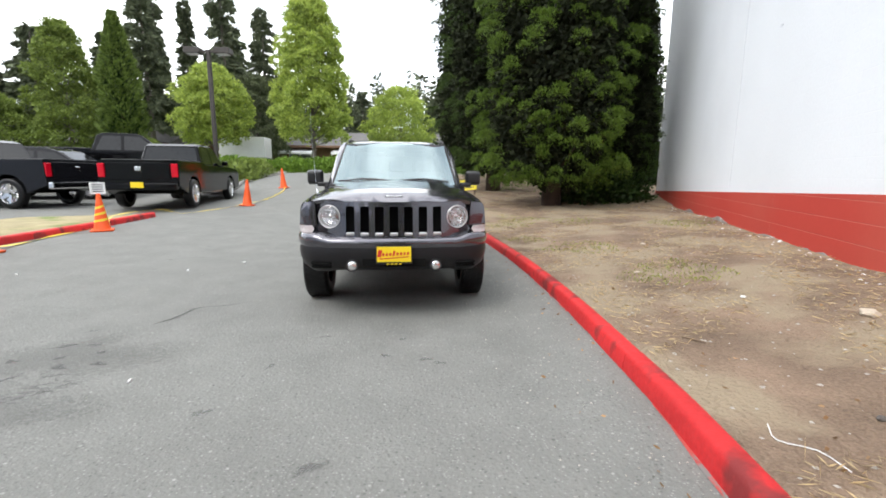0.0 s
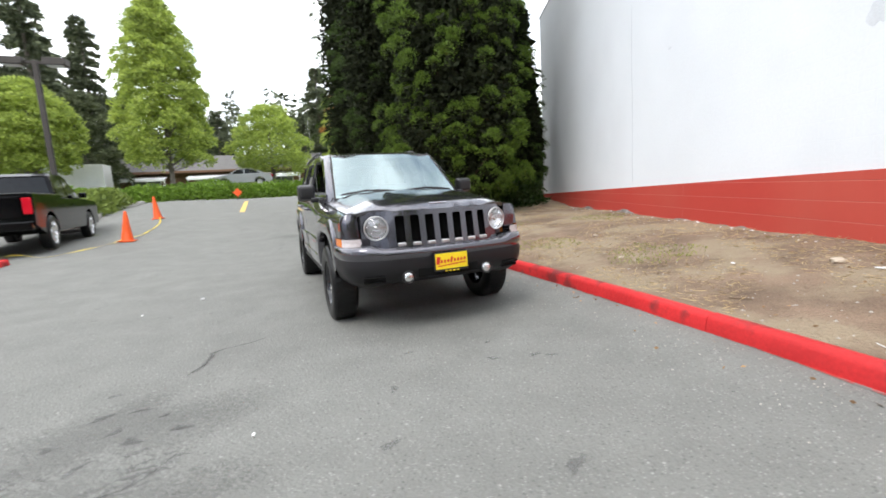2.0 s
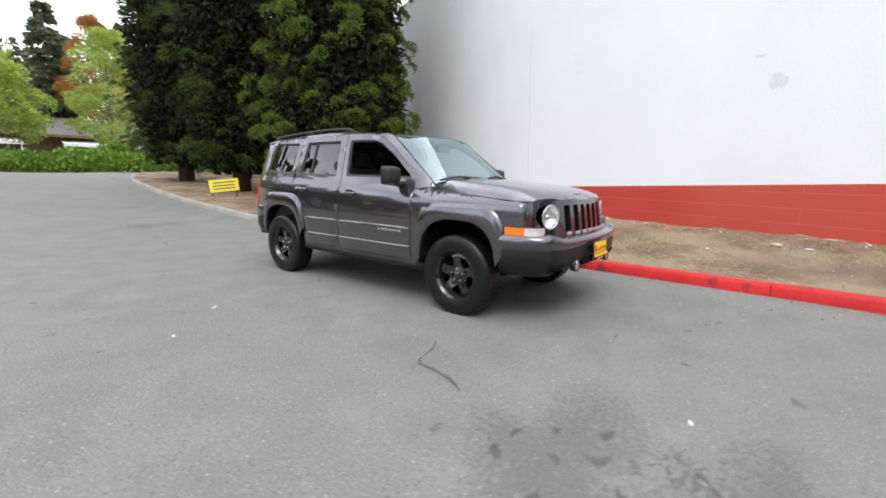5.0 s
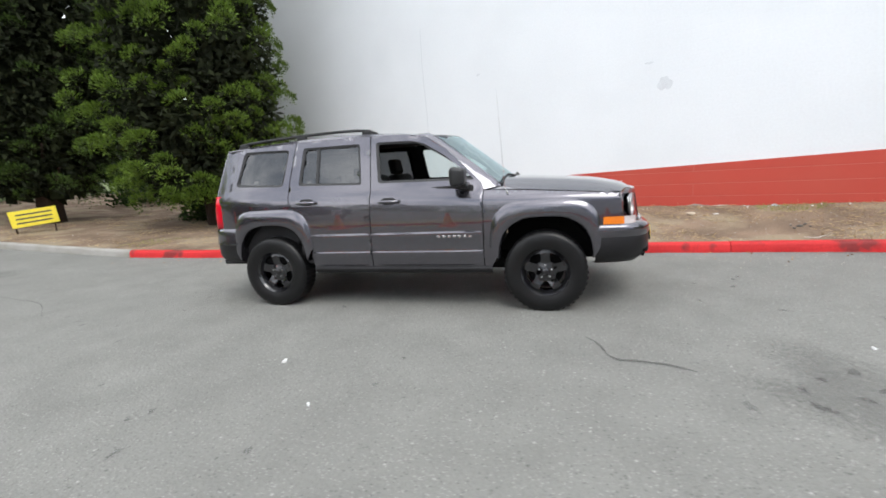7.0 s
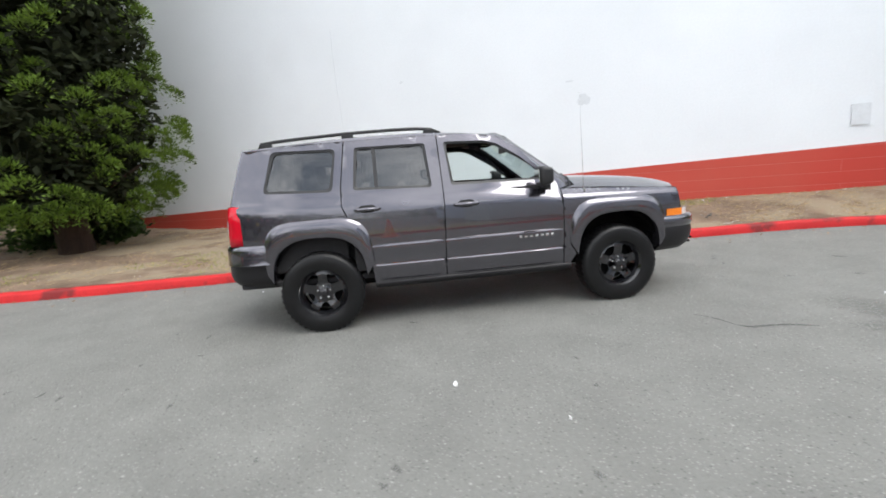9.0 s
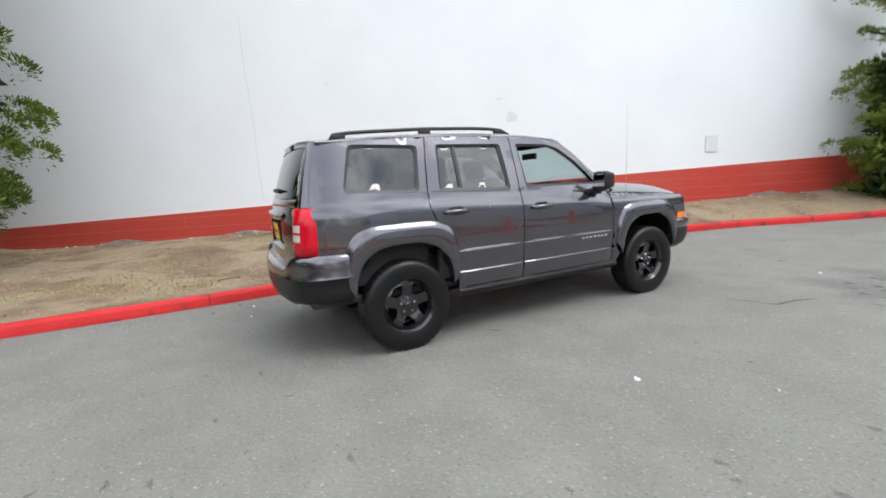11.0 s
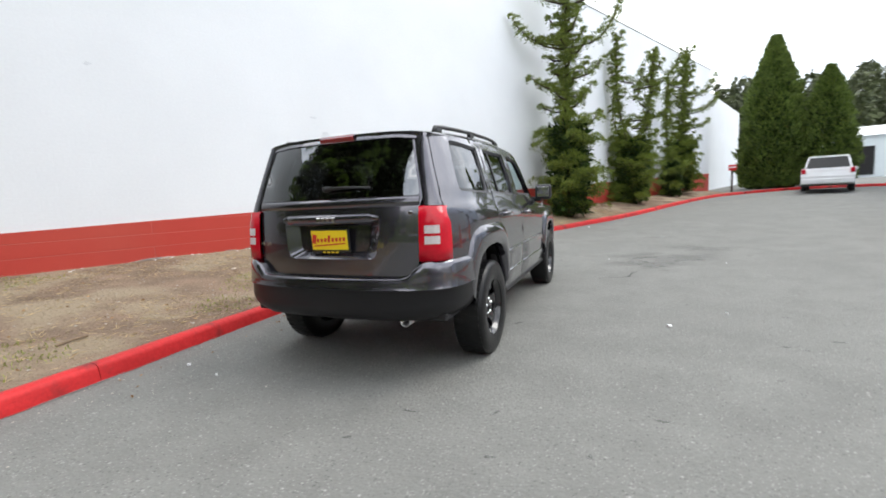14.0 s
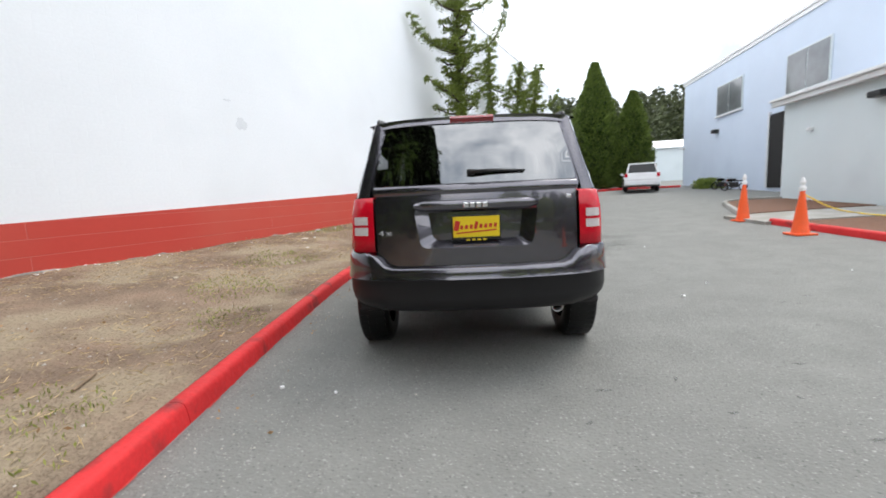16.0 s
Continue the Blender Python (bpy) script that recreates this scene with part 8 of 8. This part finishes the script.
pebbles("verge_gravel", verge_points(rg, 1700, -5, 15, 0, 1), 0.011, PEBBLE, "small loose stones on the verge", 1)
gp = []
for _ in range(700):
    y = rg.uniform(-1, 11.5)
    x = kerb_x(y) - abs(rg.normal()) * 0.35 - 0.02
    gp.append((x, y, gz(x, y) + 0.002))
pebbles("road_grit", gp, 0.006, PEBBLE, "grit along the kerb", 2)
pebbles("wall_chips", [tuple(wall_at(s, 0, abs(rg.normal()) * 0.12 + 0.05)[:2]) + (0,) for s in []] or [(q.x, q.y, verge_z(q.x, q.y)) for q in (wall_at(rg.uniform(-8, 10), 0, 0.05 + abs(rg.normal()) * 0.12) for _ in range(110))], 0.018, CARD, "white flakes of paint and mortar fallen at the wall's foot", 3)


def stone(x, y, size, seed, mat, label, squash=0.35):
    bm = bmesh.new()
    bmesh.ops.create_icosphere(bm, subdivisions=2, radius=1)
    for v in bm.verts:
        k = 1 + 0.25 * noise.noise(v.co * 1.6 + Vector((seed, 0, 0)))
        v.co = Vector((v.co.x * size * k, v.co.y * size * 0.7 * k, v.co.z * size * squash * k))
    ob = part("stone", bm, mat, None)
    ob.location = (x, y, verge_z(x, y) + size * squash * 0.4)
    ob.rotation_euler = (0, 0, seed)
    return tagged(ob, label, "stone", "stones on the verge")


STONE = material("buff_stone", (0.50, 0.42, 0.33), 0.9, spread=0.2, scale=12, fine=80, bump=0.004)
stone(2.92, 2.83, 0.075, 1, STONE, "flat buff stone lying on the dry verge")
stone(2.85, 2.51, 0.045, 2, CARD, "small white scrap of rubble on the verge", 0.15)
stone(2.35, 4.7, 0.04, 3, STONE, "small buff stone lying on the dry verge")
stone(2.6, 3.5, 0.03, 4, CARD, "small white scrap of rubble near the kerb", 0.2)
stone(3.1, 6.1, 0.04, 5, STONE, "small buff stone near the wall foot")


def twig(pts, r, label):
    ob = obj("twig", *tube(smooth_line(pts, 0.05), r, 6), TWIG)
    return tagged(ob, label, "twig", "twigs on the verge")


twig([(1.72, 8.75, verge_z(1.72, 8.75) + 0.012), (1.76, 8.62, verge_z(1.76, 8.62) + 0.02), (1.83, 8.50, verge_z(1.83, 8.50) + 0.012)], 0.009, "dead brown twig on the verge")
twig([(1.76, 2.89, verge_z(1.76, 2.89) + 0.008), (1.84, 2.77, verge_z(1.84, 2.77) + 0.012)], 0.005, "thin pale twig on the verge")
CABLE = material("white_cable", (0.7, 0.7, 0.68), 0.5)
cb = obj("cable", *tube(smooth_line([(x, y, verge_z(x, y) + 0.005) for x, y in ((1.53, 1.89), (1.48, 1.78), (1.57, 1.70), (1.58, 1.58))], 0.04), 0.0026, 6), CABLE)
tagged(cb, "thin white cord lying across the verge", "cord")


def scrap(x, y, size, seed, label):
    rng = random.Random(seed)
    n = 7
    pts = [(size * rng.uniform(0.6, 1.2) * math.cos(2 * math.pi * k / n), size * 0.6 * rng.uniform(0.6, 1.2) * math.sin(2 * math.pi * k / n)) for k in range(n)]
    top = [(u, v, 0.008 + 0.010 * rng.uniform(0, 1)) for u, v in pts]
    bot = [(u * 0.96, v * 0.96, 0.001) for u, v in pts]
    ob = obj("paper_scrap", top + bot, [tuple(range(n)), tuple(range(2 * n - 1, n - 1, -1))] + [(k, n + k, n + (k + 1) % n, (k + 1) % n) for k in range(n)], CARD)
    ob.location = (x, y, gz(x, y))
    ob.rotation_euler = (0, 0, rng.uniform(0, 6))
    return tagged(ob, label, "litter", "paper scraps on the asphalt")


for i, (x, y, sz) in enumerate(((-1.58, 2.706, 0.022), (-2.376, 6.284, 0.045), (-2.85, 5.75, 0.02), (0.45, 8.4, 0.02), (0.78, 8.37, 0.025), (-0.6, -2.5, 0.06), (-4.6, 5.4, 0.02), (-3.2, 2.9, 0.015))):
    scrap(x, y, sz * 0.6, i, "crumpled white scrap lying on the asphalt")

stone(3.10, 1.69, 0.05, 7, material("pale_blue_plastic", (0.55, 0.65, 0.75), 0.4), "crumpled pale blue plastic litter on the verge", 0.4)
RUBBLE = material("dark_rubble", (0.10, 0.09, 0.08), 0.9, spread=0.4, scale=20)
for k, (x, y, sz) in enumerate(((2.03, 1.76, 0.04), (2.10, 1.68, 0.03), (1.96, 1.84, 0.025), (2.08, 1.84, 0.02), (2.00, 1.66, 0.02))):
    stone(x, y, sz, 11 + k, RUBBLE, "dark lump of broken rubble near the kerb", 0.45)

# worn red paint on the asphalt along the kerb's foot
OVERSPRAY = material("worn_red_overspray", (0.40, 0.06, 0.05), 0.75, spread=0.25, scale=8, fine=60, tint=(0.19, 0.18, 0.17), tint_scale=7, tint_cut=(0.46, 0.54))
a, b = [], []
for i, q in enumerate(KERB_EAST):
    d = (KERB_EAST[min(i + 1, len(KERB_EAST) - 1)] - KERB_EAST[max(i - 1, 0)]).normalized()
    w = 0.008 + 0.03 * noise.noise(q * 1.3) + 0.015 * noise.noise(q * 9)
    o = q - Vector((d.y, -d.x, 0)) * max(w, 0.002)
    a.append((q.x + 0.01, q.y, gz(q.x, q.y) + 0.004))
    b.append((o.x, o.y, gz(o.x, o.y) + 0.003))
ob = obj("paint_strip", *loft([a, b]), OVERSPRAY, road)
ob["label"] = "worn red paint spilt along the kerb's foot"
